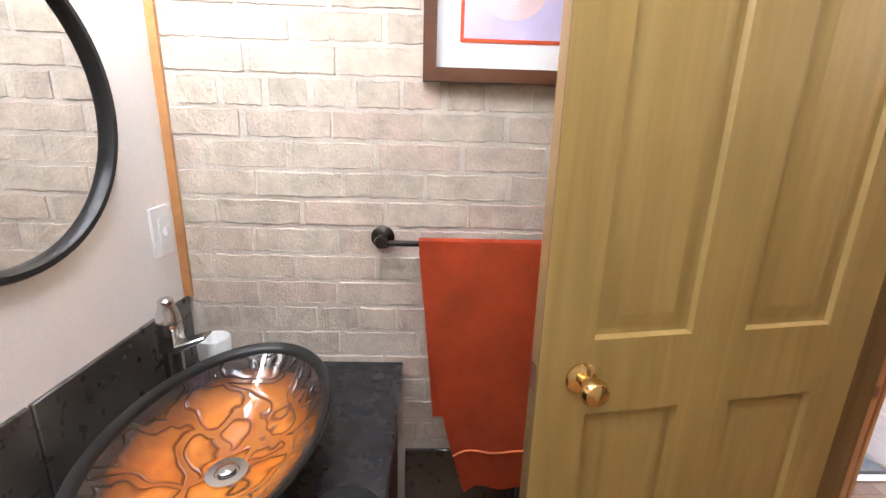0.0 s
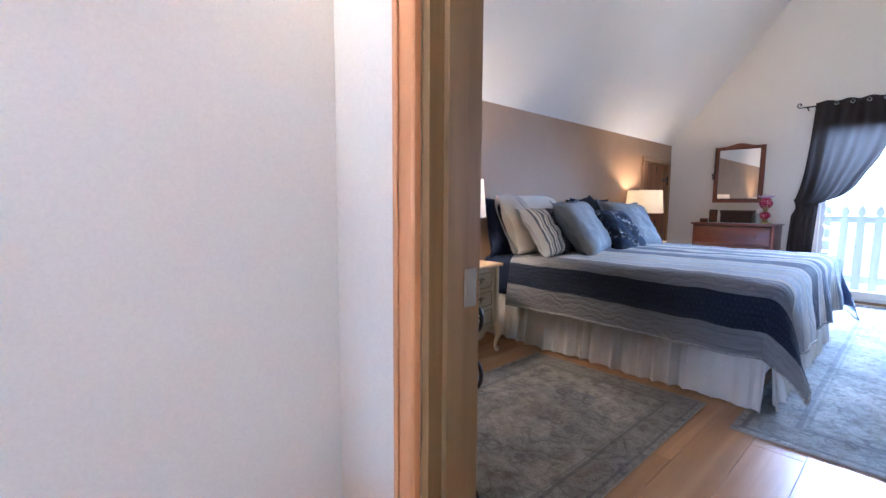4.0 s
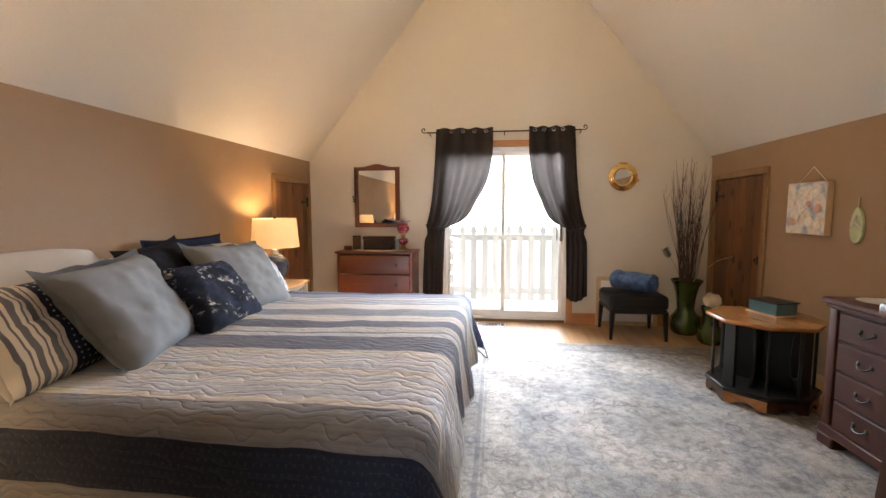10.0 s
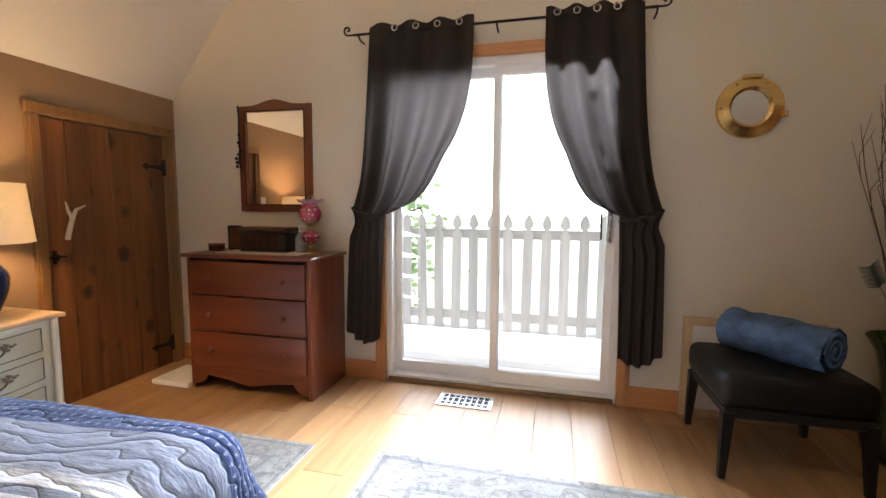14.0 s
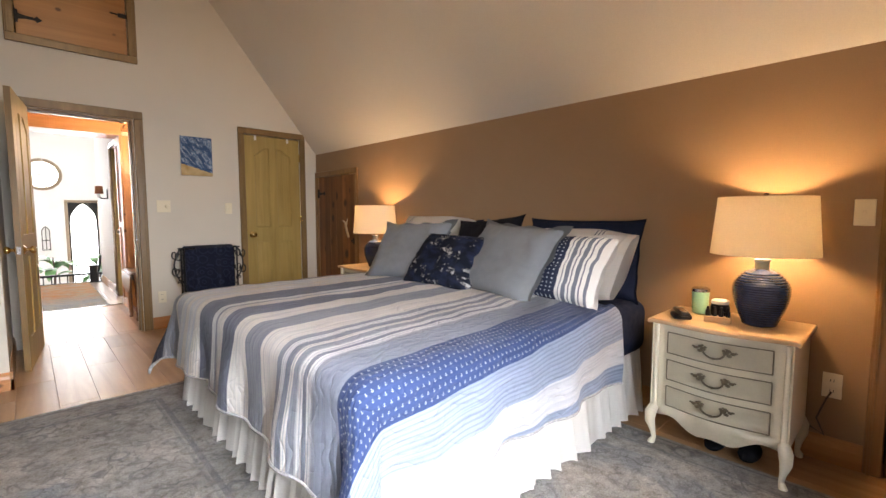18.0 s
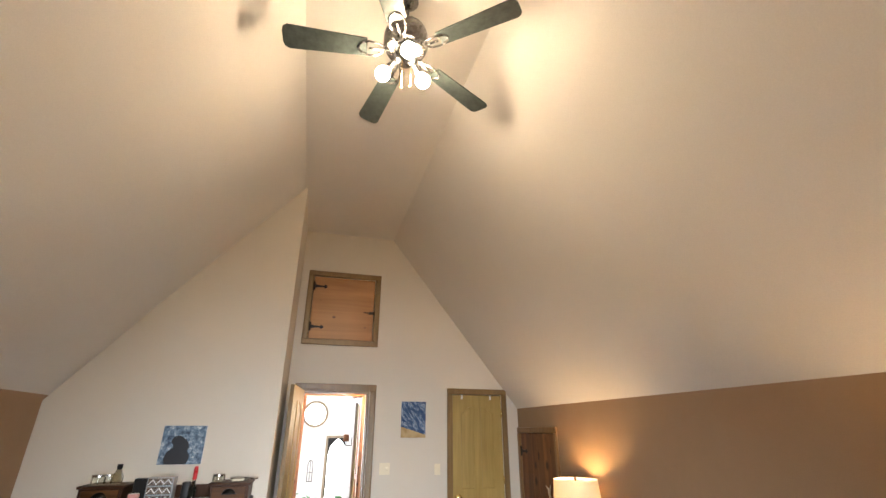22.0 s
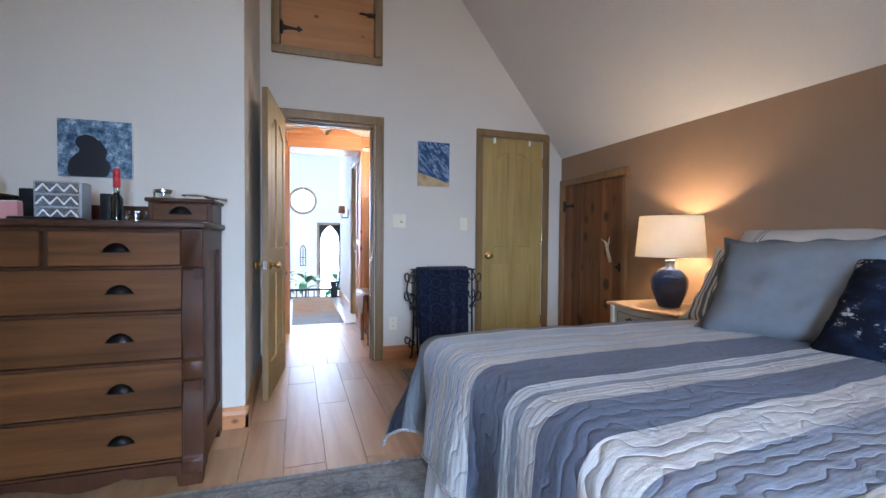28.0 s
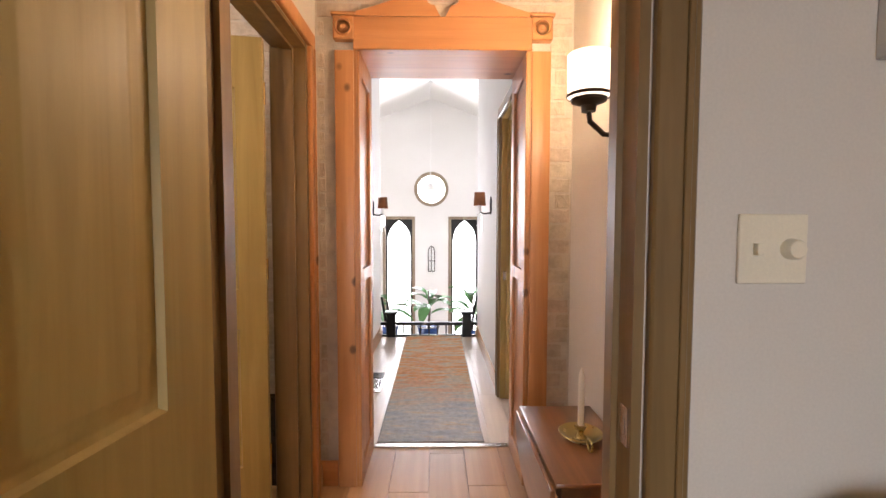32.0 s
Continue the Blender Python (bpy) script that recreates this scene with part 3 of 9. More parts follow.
casing("trim_entry_door", "y", YN, -1, E0, E1 + 0.003, 2.03, 0.073, CASING, "brown stained casing round the entry door")
casing("trim_entry_hall_side", "y", YN + 0.12, 1, E0, E1, 2.03, 0.060, PINE, "orange pine casing on the hall side")
lining("jamb_entry_door", "y", YN - 0.002, YN + 0.122, E0, E1, 2.03, CASING, "stained jamb of the entry door", stop=(YN + 0.055, YN + 0.09))
bm = boxm(E1 - 0.0198, E1 - 0.0175, YN + 0.008, YN + 0.04, 0.865, 0.935)
box(bm, E1 - 0.0205, E1 - 0.0184, YN + 0.018, YN + 0.03, 0.885, 0.912)
structure("strike_plate", bm, CHROME, "silver strike plate in the entry door jamb")
casing("trim_closet", "y", YN, -1, 3.495, 4.135, 2.02, 0.066, CASING, "brown stained casing round the closet door")
casing("trim_hatch", "y", YN, -1, 1.725, 2.485, 3.38, 0.066, CASING, "brown stained frame of the attic hatch", z0=2.605, bottom=True)
panel_door("closet_door", "closed golden-stained four-panel closet door with a brass knob", 0.63, 2.005, pose(3.50, YN + 0.022, 0.008), True, 0.062, (0.635, -0.022), hooks=True)
panel_door("entry_door", "golden-stained four-panel bedroom door standing wide open", 0.765, 2.015, pose(1.746, YN - 0.004, 0.006, 0, 0, -96.6), True, 0.705, (0.0, 0.0), knobz=0.878)
panel_door("bathroom_door", "golden-stained four-panel bathroom door standing half open", 0.765, 2.015, pose(1.420, 1.276, 0.006, 0, 0, 189.2), True, 0.675, (0.0, 0.0), mid=0.125)
casing("trim_bathroom_door", "x", HX0, 1, 0.50, 1.355, 2.03, 0.066, PINE, "orange pine casing of the bathroom doorway")
casing("trim_bathroom_inside", "x", HX0 - 0.14, -1, 0.50, 1.355, 2.03, 0.066, CASING, "brown casing inside the bathroom")
lining("jamb_bathroom_door", "x", HX0 - 0.142, HX0 + 0.002, 0.50, 1.355, 2.03, CASING, "brown stained jamb of the bathroom doorway", stop=(HX0 - 0.09, HX0 - 0.05))


def strap_hinge(parent, x, z, out, length=0.17):
    """A forged hinge in the y, z plane running out from its pin."""
    bm = prism(bmesh.new(), rect(-0.02, 0.02, -0.05, 0.05), "x", x, x + 0.005)
    pts = [(0.02 * out, -0.024), (0.06 * out, -0.013), (length * 0.72 * out, -0.010), (length * 0.8 * out, -0.026), (length * out, 0.0), (length * 0.8 * out, 0.026), (length * 0.72 * out, 0.010), (0.06 * out, 0.013), (0.02 * out, 0.024)]
    prism(bm, pts, "x", x, x + 0.005)
    lathe(bm, [(0, -0.055), (0.008, -0.055), (0.008, 0.055), (0, 0.055)], (x + 0.006, 0, 0), 10)
    o = part("strap_hinge", bm, BLACKIRON, parent, "black forged strap hinge")
    o.matrix_basis = Matrix.Translation((0, 0, z))
    return o


def plank_door(name, label, w, hgt, m, n, hinge_y, latch=True, tone=None, zs=(0.15, 1.38)):
    """Boards in the y, z plane that face +x; hinge_y: 0 or w."""
    d = tagged(new(name), label, "door")
    d.matrix_world = m
    rng = random.Random(name)
    ws = [rng.uniform(0.85, 1.15) for _ in range(n)]
    k = w / sum(ws)
    y = 0.0
    for i in range(n):
        b = ws[i] * k
        part("board", boxm(-0.022, rng.uniform(-0.001, 0.001), y + 0.0015, y + b - 0.0015, 0.0, hgt, 0.003), tone or KNOTTY, d)
        y += b
    part("ledge", boxm(-0.045, -0.022, 0.02, w - 0.02, 0.2, 0.32), tone or KNOTTY, d)
    out = 1 if hinge_y == 0 else -1
    for z in zs:
        o = strap_hinge(d, 0.001, z, out)
        o.matrix_basis = Matrix.Translation((0, hinge_y, z))
    if latch:
        ly = w - 0.03 if hinge_y == 0 else 0.03
        bm = boxm(0.001, 0.009, ly - 0.012, ly + 0.012, 0.80, 0.875, 0.003)
        tube(bm, [(0.009, ly, 0.855), (0.03, ly, 0.85), (0.034, ly, 0.838), (0.03, ly, 0.826), (0.009, ly, 0.82)], 0.005, 6)
        box(bm, 0.003, 0.013, ly - 0.05, ly + 0.055, 0.832, 0.845, 0.002)
        part("latch", bm, BLACKIRON, d, "black iron thumb latch")
    return d


casing("trim_knee_door", "x", XE, -1, -5.68, -4.915, 1.595, 0.062, KNEECASING, "stained casing of the knee wall door")
casing("trim_knee_door", "x", XE, -1, -0.74, 0.085, 1.585, 0.062, KNEECASING, "stained casing of the low door by the closet")
casing("trim_knee_door", "x", XW, 1, -5.64, -4.82, 1.595, 0.062, KNEECASING, "stained casing of the west plank door")
# the east doors face -x, so they are turned half round
plank_door("plank_door", "closed rustic knotty pine plank door with antler pull", 0.757, 1.585, pose(XE - 0.004, -4.919, 0.004, 0, 0, 180), 6, 0.757)
plank_door("plank_door", "closed dark knotty pine low door beside the closet", 0.817, 1.575, pose(XE - 0.004, 0.081, 0.004, 0, 0, 180), 6, 0.0)
plank_door("plank_door", "closed weathered knotty pine plank door behind the vases", 0.812, 1.585, pose(XW + 0.004, -5.636, 0.004), 6, 0.0, zs=(0.2, 1.42))
h = plank_door("attic_hatch", "closed honey pine attic hatch with black hinges", 0.752, 0.765, pose(1.729, YN + 0.004, 2.611, 0, 0, -90), 1, 0.0, False, HATCHWOOD, (0.14, 0.64))
bm = boxm(0.0, 0.012, 0.69, 0.76, 0.325, 0.36, 0.002)
tube(bm, [(0.012, 0.70, 0.342), (0.02, 0.66, 0.342), (0.014, 0.63, 0.345)], 0.007, 6)
box(bm, 0.0, 0.02, 0.755, 0.785, 0.30, 0.385, 0.003)
part("latch", bm, BLACKIRON, h, "black iron latch")
BONE = paint("bone", (0.68, 0.58, 0.42), 0.5, 0.15, 12, 90, 0.2)


def antler(parent, y, z, flip=1):
    bm = bmesh.new()
    tube(bm, [(0.004, y, z - 0.09), (0.02, y + 0.005 * flip, z - 0.03), (0.025, y + 0.02 * flip, z + 0.03), (0.02, y + 0.045 * flip, z + 0.075), (0.018, y + 0.10 * flip, z + 0.10)], [0.013, 0.013, 0.012, 0.009, 0.003], 8)
    tube(bm, [(0.025, y + 0.02 * flip, z + 0.02), (0.03, y - 0.005 * flip, z + 0.07), (0.024, y - 0.012 * flip, z + 0.12)], [0.010, 0.008, 0.003], 8)
    return part("antler_pull", bm, BONE, parent, "pale deer antler handle")


doors = [o for o in scene.objects if o.name.startswith("plank_door")]
antler(doors[0], 0.10, 1.02)
antler(doors[1], 0.68, 0.965, -1)


# ---- baseboards ----
def baseboard(axis, face, out, a0, a1, label="honey pine baseboard along the wall"):
    prof = [(0, 0), (0.016, 0), (0.016, 0.075), (0.011, 0.095), (0.011, 0.108), (0.004, 0.118), (0, 0.118)]
    pts = [(face + out * d, z) for d, z in prof]
    bm = bmesh.new()
    if axis == "x":
        prism(bm, pts, "y", a0, a1)
    else:
        vs0 = [bm.verts.new((a0, d, z)) for d, z in pts]
        vs1 = [bm.verts.new((a1, d, z)) for d, z in pts]
        n = len(pts)
        for i in range(n):
            bm.faces.new((vs0[i], vs0[(i + 1) % n], vs1[(i + 1) % n], vs1[i]))
        bm.faces.new(vs0[::-1])
        bm.faces.new(vs1)
    return structure("baseboard", bm, PINEX if axis == "y" else BASEY, label)


BASEY = timber("honey_pine_baseboard", (0.34, 0.15, 0.045), (0.50, 0.26, 0.085), "y", 0.35, 0.8, 0.6, 0.2)
PINEX2 = timber("honey_pine_level", (0.34, 0.15, 0.045), (0.50, 0.26, 0.085), "x", 0.35, 0.8, 0.6, 0.2)
baseboard("x", XE, -1, -4.853, -0.802)
baseboard("x", XW, 1, -4.758, YJ)
baseboard("y", YS, 1, 2.823, XE)
baseboard("y", YS, 1, XW, 1.277)
baseboard("y", YN, -1, 2.540, 3.429)
baseboard("y", YN, -1, 4.201, XE)
baseboard("y", YJ, -1, XW, XJ + 0.016)
baseboard("x", XJ, 1, YJ - 0.016, YN)
baseboard("x", HX1, -1, YN + 0.12, YB)
baseboard("x", HX0, 1, 1.388, YB)
baseboard("y", YB, -1, HX0, 1.663)
baseboard("y", YB, -1, 2.668, HX1)
baseboard("x", CX0, 1, 1.862, CYE)
baseboard("x", CX1, -1, 2.645, CYE)

# ---- pine surround of the brick opening ----
t = tagged(new("trim_brick_opening"), "orange knotty pine surround with a broken pediment", "", "", "structure")
O0, O1, OZ, OY = 1.755, 2.575, 2.058, YB - 0.03
for nm, a, b in (("side", 1.668, O0), ("side", O1, 2.664)):
    part(nm, boxm(a, b, OY, YB + 0.02, 0.0, OZ, 0.006, 2), PINE, t)
    part("rosette_block", boxm(a - 0.004, b + 0.004, OY - 0.008, YB + 0.02, OZ + 0.045, OZ + 0.15, 0.005), PINE, t)
    cx = (a + b) / 2
    bm = lathe(bmesh.new(), [(0, 0.0), (0.012, 0.006), (0.02, 0.0), (0.028, 0.0), (0.034, 0.007), (0.04, 0.0), (0.042, -0.002)], seg=20, m=pose(cx, OY - 0.008, OZ + 0.098, 90, 0, 0))
    part("rosette", bm, PINE, t)
    part("cap", boxm(a - 0.012, b + 0.012, OY - 0.018, YB + 0.02, OZ + 0.15, OZ + 0.165, 0.004), PINE, t)
part("lintel", boxm(O0, O1, OY - 0.003, YB + 0.02, OZ, OZ + 0.15, 0.004), PINEX, t)
xm = (O0 + O1) / 2 + 0.0
half = []
for f in np.linspace(0, 1, 12):
    half.append((O0 + 0.009 + f * (xm - 0.035 - O0 - 0.009), OZ + 0.15 + 0.02 + 0.125 * (f ** 1.15)))
scroll = [(xm - 0.035 - 0.035 * math.sin(a) - 0.01, OZ + 0.235 - 0.045 * math.cos(a) + 0.01) for a in np.linspace(radians(170), radians(-10), 8)]
for k in (1, -1):
    q = [(O0 + 0.009, OZ + 0.15)] + half + scroll + [(xm - 0.012, OZ + 0.15)]
    if k < 0:
        q = [(2 * xm - x, z) for x, z in q][::-1]
    part("pediment", prism(bmesh.new(), q, "y", OY - 0.001, YB + 0.018), PINEX, t)
for nm, a, b in (("jamb_panel", O0 - 0.012, O0 + 0.012), ("jamb_panel", O1 - 0.012, O1 + 0.012)):
    s = 1 if a < 2 else -1
    bm = boxm(a, b, OY + 0.01, 1.862, 0, OZ)
    f0, f1 = sorted((b if s > 0 else a, (b if s > 0 else a) + s * 0.014))
    for y0, y1, z0, z1 in ((OY + 0.004, OY + 0.075, 0, OZ), (1.79, 1.862, 0, OZ), (OY + 0.075, 1.79, 0, 0.10), (OY + 0.075, 1.79, 0.98, 1.045), (OY + 0.075, 1.79, OZ - 0.1, OZ)):
        box(bm, f0, f1, y0, y1, z0, z1, 0.003)
    part(nm, bm, PINE, t)
part("head_lining", boxm(O0, O1, OY + 0.01, 1.862, OZ, OZ + 0.02), PINEX, t)
structure("threshold", boxm(O0 + 0.03, O1 - 0.03, 1.845, 1.885, 0.0, 0.008, 0.003), CHROME, "slim metal floor strip in the brick opening")

# ---- the bed ----
BX0, BX1, BY0, BY1, BZ = 2.375, 4.33, -3.90, -1.90, 0.645
BYM = (BY0 + BY1) / 2
NAVY = paint("navy_cotton", (0.010, 0.015, 0.036), 0.9, 0.15, 5, 500, 0.2, spec=0.12)
GREYCLOTH = paint("grey_linen", (0.165, 0.173, 0.184), 0.9, 0.08, 6, 420, 0.35)
WHITECLOTH = paint("white_cotton", (0.72, 0.69, 0.66), 0.85, 0.05, 5, 420, 0.25)


def sheer(name, c, through):
    mt, nt, bs = nodes(name)
    v = coords(nt)
    weave = noise_tex(nt, v, 420, 2)
    col = ramp(nt, weave, [(0.3, shade(c, 0.85)), (0.7, shade(c, 1.1))])
    d, tr, mx = nt.nodes.new("ShaderNodeBsdfDiffuse"), nt.nodes.new("ShaderNodeBsdfTranslucent"), nt.nodes.new("ShaderNodeMixShader")
    nt.links.new(col, d.inputs[0]), nt.links.new(col, tr.inputs[0])
    mx.inputs[0].default_value = through
    nt.links.new(d.outputs[0], mx.inputs[1]), nt.links.new(tr.outputs[0], mx.inputs[2])
    nt.links.new(mx.outputs[0], nt.nodes["Material Output"].inputs[0])
    return mt


SKIRT = sheer("white_skirt_cotton", (0.80, 0.765, 0.72), 0.40)
bed = thing("bed", "king bed with a navy sheet and white ruffled skirt", "bed", pose(0, 0, 0))
part("box_spring", boxm(BX0 + 0.06, BX1, BY0 + 0.05, BY1 - 0.05, 0.12, 0.34, 0.03, 2), WHITECLOTH, bed)
part("mattress", boxm(BX0 + 0.03, BX1, BY0 - 0.015, BY1 + 0.015, 0.34, BZ, 0.07, 4), NAVY, bed, "mattress in a navy fitted sheet")
for x in (BX0 + 0.15, BX1 - 0.12):
    for y in (BY0 + 0.15, BY1 - 0.15):
        part("leg", lathe(bmesh.new(), [(0, 0), (0.03, 0), (0.035, 0.12), (0, 0.12)], (x, y, 0), 10), BLACKIRON, bed)


def ruffle(p0, p1, z0, z1, name="bed_skirt"):
    a, b = Vector((*p0, 0)), Vector((*p1, 0))
    d = (b - a)
    ln = d.length
    d.normalize()
    out = Vector((d.y, -d.x, 0))
    rng = random.Random(name + str(p0))
    ph, k, amp, swing = 0.0, [], [], 1.0
    n = int(ln / 0.0075)
    for i in range(n + 1):
        if i % 9 == 0:
            pace, aim = rng.uniform(0.45, 1.5), rng.uniform(0.25, 1.25)
        swing += 0.25 * (aim - swing)
        ph += pace * 2 * math.pi / 13.0
        k.append(ph)
        amp.append(swing)
    bm = bmesh.new()

    def fn(u, v):
        i = round(u * n)
        w = (0.006 + 0.017 * v ** 0.8) * amp[i]
        off = w * math.sin(k[i]) + 0.003 * math.sin(k[i] * 2.7) + 0.04 * v
        p = a + d * (u * ln + 0.012 * v * math.cos(k[i]) * amp[i]) + out * off
        return (p.x, p.y, z1 + (z0 - z1) * v + (0.006 * math.sin(u * ln * 9.0) if v > 0.99 else 0))
    grid(bm, fn, n, 5)
    return part(name, bm, SKIRT, bed, "gathered white bed skirt")


ruffle((BX1 - 0.05, BY1 - 0.03), (BX0 + 0.02, BY1 - 0.03), 0.015, 0.36)
ruffle((BX0 + 0.02, BY1 - 0.03), (BX0 + 0.02, BY0 + 0.03), 0.015, 0.36)
ruffle((BX0 + 0.02, BY0 + 0.01), (BX1 - 0.05, BY0 + 0.01), 0.015, 0.36)


# ---- striped quilt ----
def quilt_material():
    mt, nt, bs = nodes("striped_quilt_cotton")
    uv = nt.nodes.new("ShaderNodeUVMap")
    sep = nt.nodes.new("ShaderNodeSeparateXYZ")
    nt.links.new(uv.outputs[0], sep.inputs[0])
    U, V = sep.outputs[0], sep.outputs[1]
    wob = calc(nt, "MULTIPLY", calc(nt, "SUBTRACT", noise_tex(nt, uv.outputs[0], 7, 2), 0.5), 0.010)
    s = calc(nt, "ADD", V, wob)
    w, g, dg, nv, bl, cr = (0.90, 0.88, 0.86), (0.38, 0.39, 0.44), (0.30, 0.295, 0.30), (0.018, 0.028, 0.065), (0.050, 0.085, 0.22), (0.88, 0.83, 0.77)
    lc, wc = (0.40, 0.46, 0.60), (0.76, 0.75, 0.77)
    lb, sl, sd, sb = (0.76, 0.77, 0.81), (0.30, 0.31, 0.36), (0.19, 0.205, 0.275), (0.34, 0.37, 0.46)
    bands = [(-1.50, dg), (-1.225, nv), (-1.075, dg), (-0.92, cr), (-0.88, lb), (-0.79, w), (-0.74, lb), (-0.71, cr), (-0.65, lb), (-0.62, w), (-0.57, lb), (-0.54, cr), (-0.48, sd), (-0.285, w), (-0.24, g), (-0.215, cr), (-0.15, sd), (-0.02, cr), (0.10, g), (0.25, cr), (0.41, g), (0.445, w), (0.47, sl), (0.51, cr), (0.535, g), (0.565, w), (0.60, sl), (0.63, w), (0.66, g), (0.685, sb), (0.815, bl), (1.03, lc)]
    f = calc(nt, "DIVIDE", calc(nt, "ADD", s, 1.5), 3.0)
    col = ramp(nt, f, [((a + 1.5) / 3.0, c) for a, c in bands], True)
    hem = ramp(nt, f, [((x + 1.5) / 3.0, (c,) * 3) for x, c in ((-1.5, 0), (1.19, 1), (1.31, 0), (1.45, 1))], True)
    col = mixc(nt, hem, col, wc)
    # fine woven lines on the pale bands
    line = calc(nt, "FRACT", calc(nt, "MULTIPLY", s, 58.0))
    fine = ramp(nt, line, [(0.0, (0, 0, 0)), (0.32, (1, 1, 1)), (0.68, (0, 0, 0))], True)
    lines_on = ramp(nt, f, [((a + 1.5) / 3.0, (c,) * 3) for a, c in ((-1.5, 0.5), (-1.225, 0), (-1.075, 0.7), (-0.92, 0.1), (-0.88, 0.4), (-0.48, 0.0), (-0.285, 0.6), (-0.15, 0.0), (-0.02, 0.15), (0.10, 0.9), (0.25, 0.12), (0.41, 0.7), (0.685, 0.0), (1.03, 1.0), (1.19, 0.0), (1.31, 1.0), (1.45, 0.0))], True)
    k = calc(nt, "MULTIPLY", calc(nt, "MULTIPLY", fine, lines_on), 0.66)
    col = mixc(nt, k, col, (0.27, 0.30, 0.40))
    # yarn-dyed streaks run along the stripes
    stretch = nt.nodes.new("ShaderNodeMapping")
    stretch.inputs["Scale"].default_value = (1.6, 75.0, 1.0)
    nt.links.new(uv.outputs[0], stretch.inputs[0])
    streak = noise_tex(nt, stretch.outputs[0], 1.0, 4, 0.65)
    col = mixc(nt, 0.75, col, mixc(nt, 1.0, col, ramp(nt, streak, [(0.34, (0.70, 0.72, 0.77)), (0.5, (1.0, 1.0, 1.0)), (0.66, (1.12, 1.11, 1.10))]), "MULTIPLY"))
    # little pale motifs in rows on the blue bands
    row = calc(nt, "MULTIPLY", s, 40.0)
    shift = calc(nt, "MULTIPLY", calc(nt, "MODULO", calc(nt, "FLOOR", row), 2.0), 0.5)
    a = calc(nt, "SUBTRACT", calc(nt, "FRACT", calc(nt, "ADD", calc(nt, "MULTIPLY", U, 40.0), shift)), 0.5)
    a = calc(nt, "MULTIPLY", a, 1.45)
    b = calc(nt, "MULTIPLY", calc(nt, "SUBTRACT", calc(nt, "FRACT", row), 0.5), 1.45)
    stem = calc(nt, "MULTIPLY", calc(nt, "LESS_THAN", calc(nt, "ABSOLUTE", a), 0.055), calc(nt, "LESS_THAN", calc(nt, "ABSOLUTE", b), 0.27))
    bar = calc(nt, "MULTIPLY", calc(nt, "LESS_THAN", calc(nt, "ABSOLUTE", a), 0.14), calc(nt, "LESS_THAN", calc(nt, "ABSOLUTE", calc(nt, "ADD", b, 0.17)), 0.05))
    rad = calc(nt, "POWER", calc(nt, "ADD", calc(nt, "MULTIPLY", a, a), calc(nt, "MULTIPLY", b, b)), 0.5)
    ring = calc(nt, "MULTIPLY", calc(nt, "LESS_THAN", calc(nt, "ABSOLUTE", calc(nt, "SUBTRACT", rad, 0.25)), 0.055), calc(nt, "GREATER_THAN", b, 0.06))
    mot = calc(nt, "MAXIMUM", calc(nt, "MAXIMUM", stem, bar), ring)
    on = ramp(nt, f, [((x + 1.5) / 3.0, (c,) * 3) for x, c in ((-1.5, 0), (-1.225, 0.07), (-1.075, 0), (0.815, 0.75), (1.03, 0), (1.5, 0))], True)
    col = mixc(nt, calc(nt, "MULTIPLY", mot, on), col, (0.66, 0.67, 0.70))
    soft = noise_tex(nt, uv.outputs[0], 3.0, 3)
    col = mixc(nt, 1.0, col, ramp(nt, soft, [(0.3, (0.9,) * 3), (0.7, (1.06,) * 3)]), "MULTIPLY")
    nt.links.new(col, bs.inputs["Base Color"])
    bs.inputs["Roughness"].default_value = 0.9
    bs.inputs["Sheen Weight"].default_value = 0.15
    # wandering rows of stitches and crinkles between them
    rows = calc(nt, "ADD", calc(nt, "MULTIPLY", V, 24.0), calc(nt, "MULTIPLY", noise_tex(nt, uv.outputs[0], 7.0, 2), 4.2))
    mean = calc(nt, "ABSOLUTE", calc(nt, "SUBTRACT", calc(nt, "FRACT", rows), 0.5))
    puff = ramp(nt, mean, [(0.0, (0, 0, 0)), (0.10, (0.6,) * 3), (0.34, (1, 1, 1))])
    crease = nt.nodes.new("ShaderNodeMapping")
    crease.inputs["Scale"].default_value = (13.0, 42.0, 1.0)
    nt.links.new(uv.outputs[0], crease.inputs[0])
    hh = mixc(nt, 0.6, puff, noise_tex(nt, crease.outputs[0], 1.0, 5, 0.68))
    bump(nt, bs, hh, 0.7, 0.016)
    return mt


QUILT = quilt_material()
LX, WY, DROP = 1.595, 0.965, 0.44


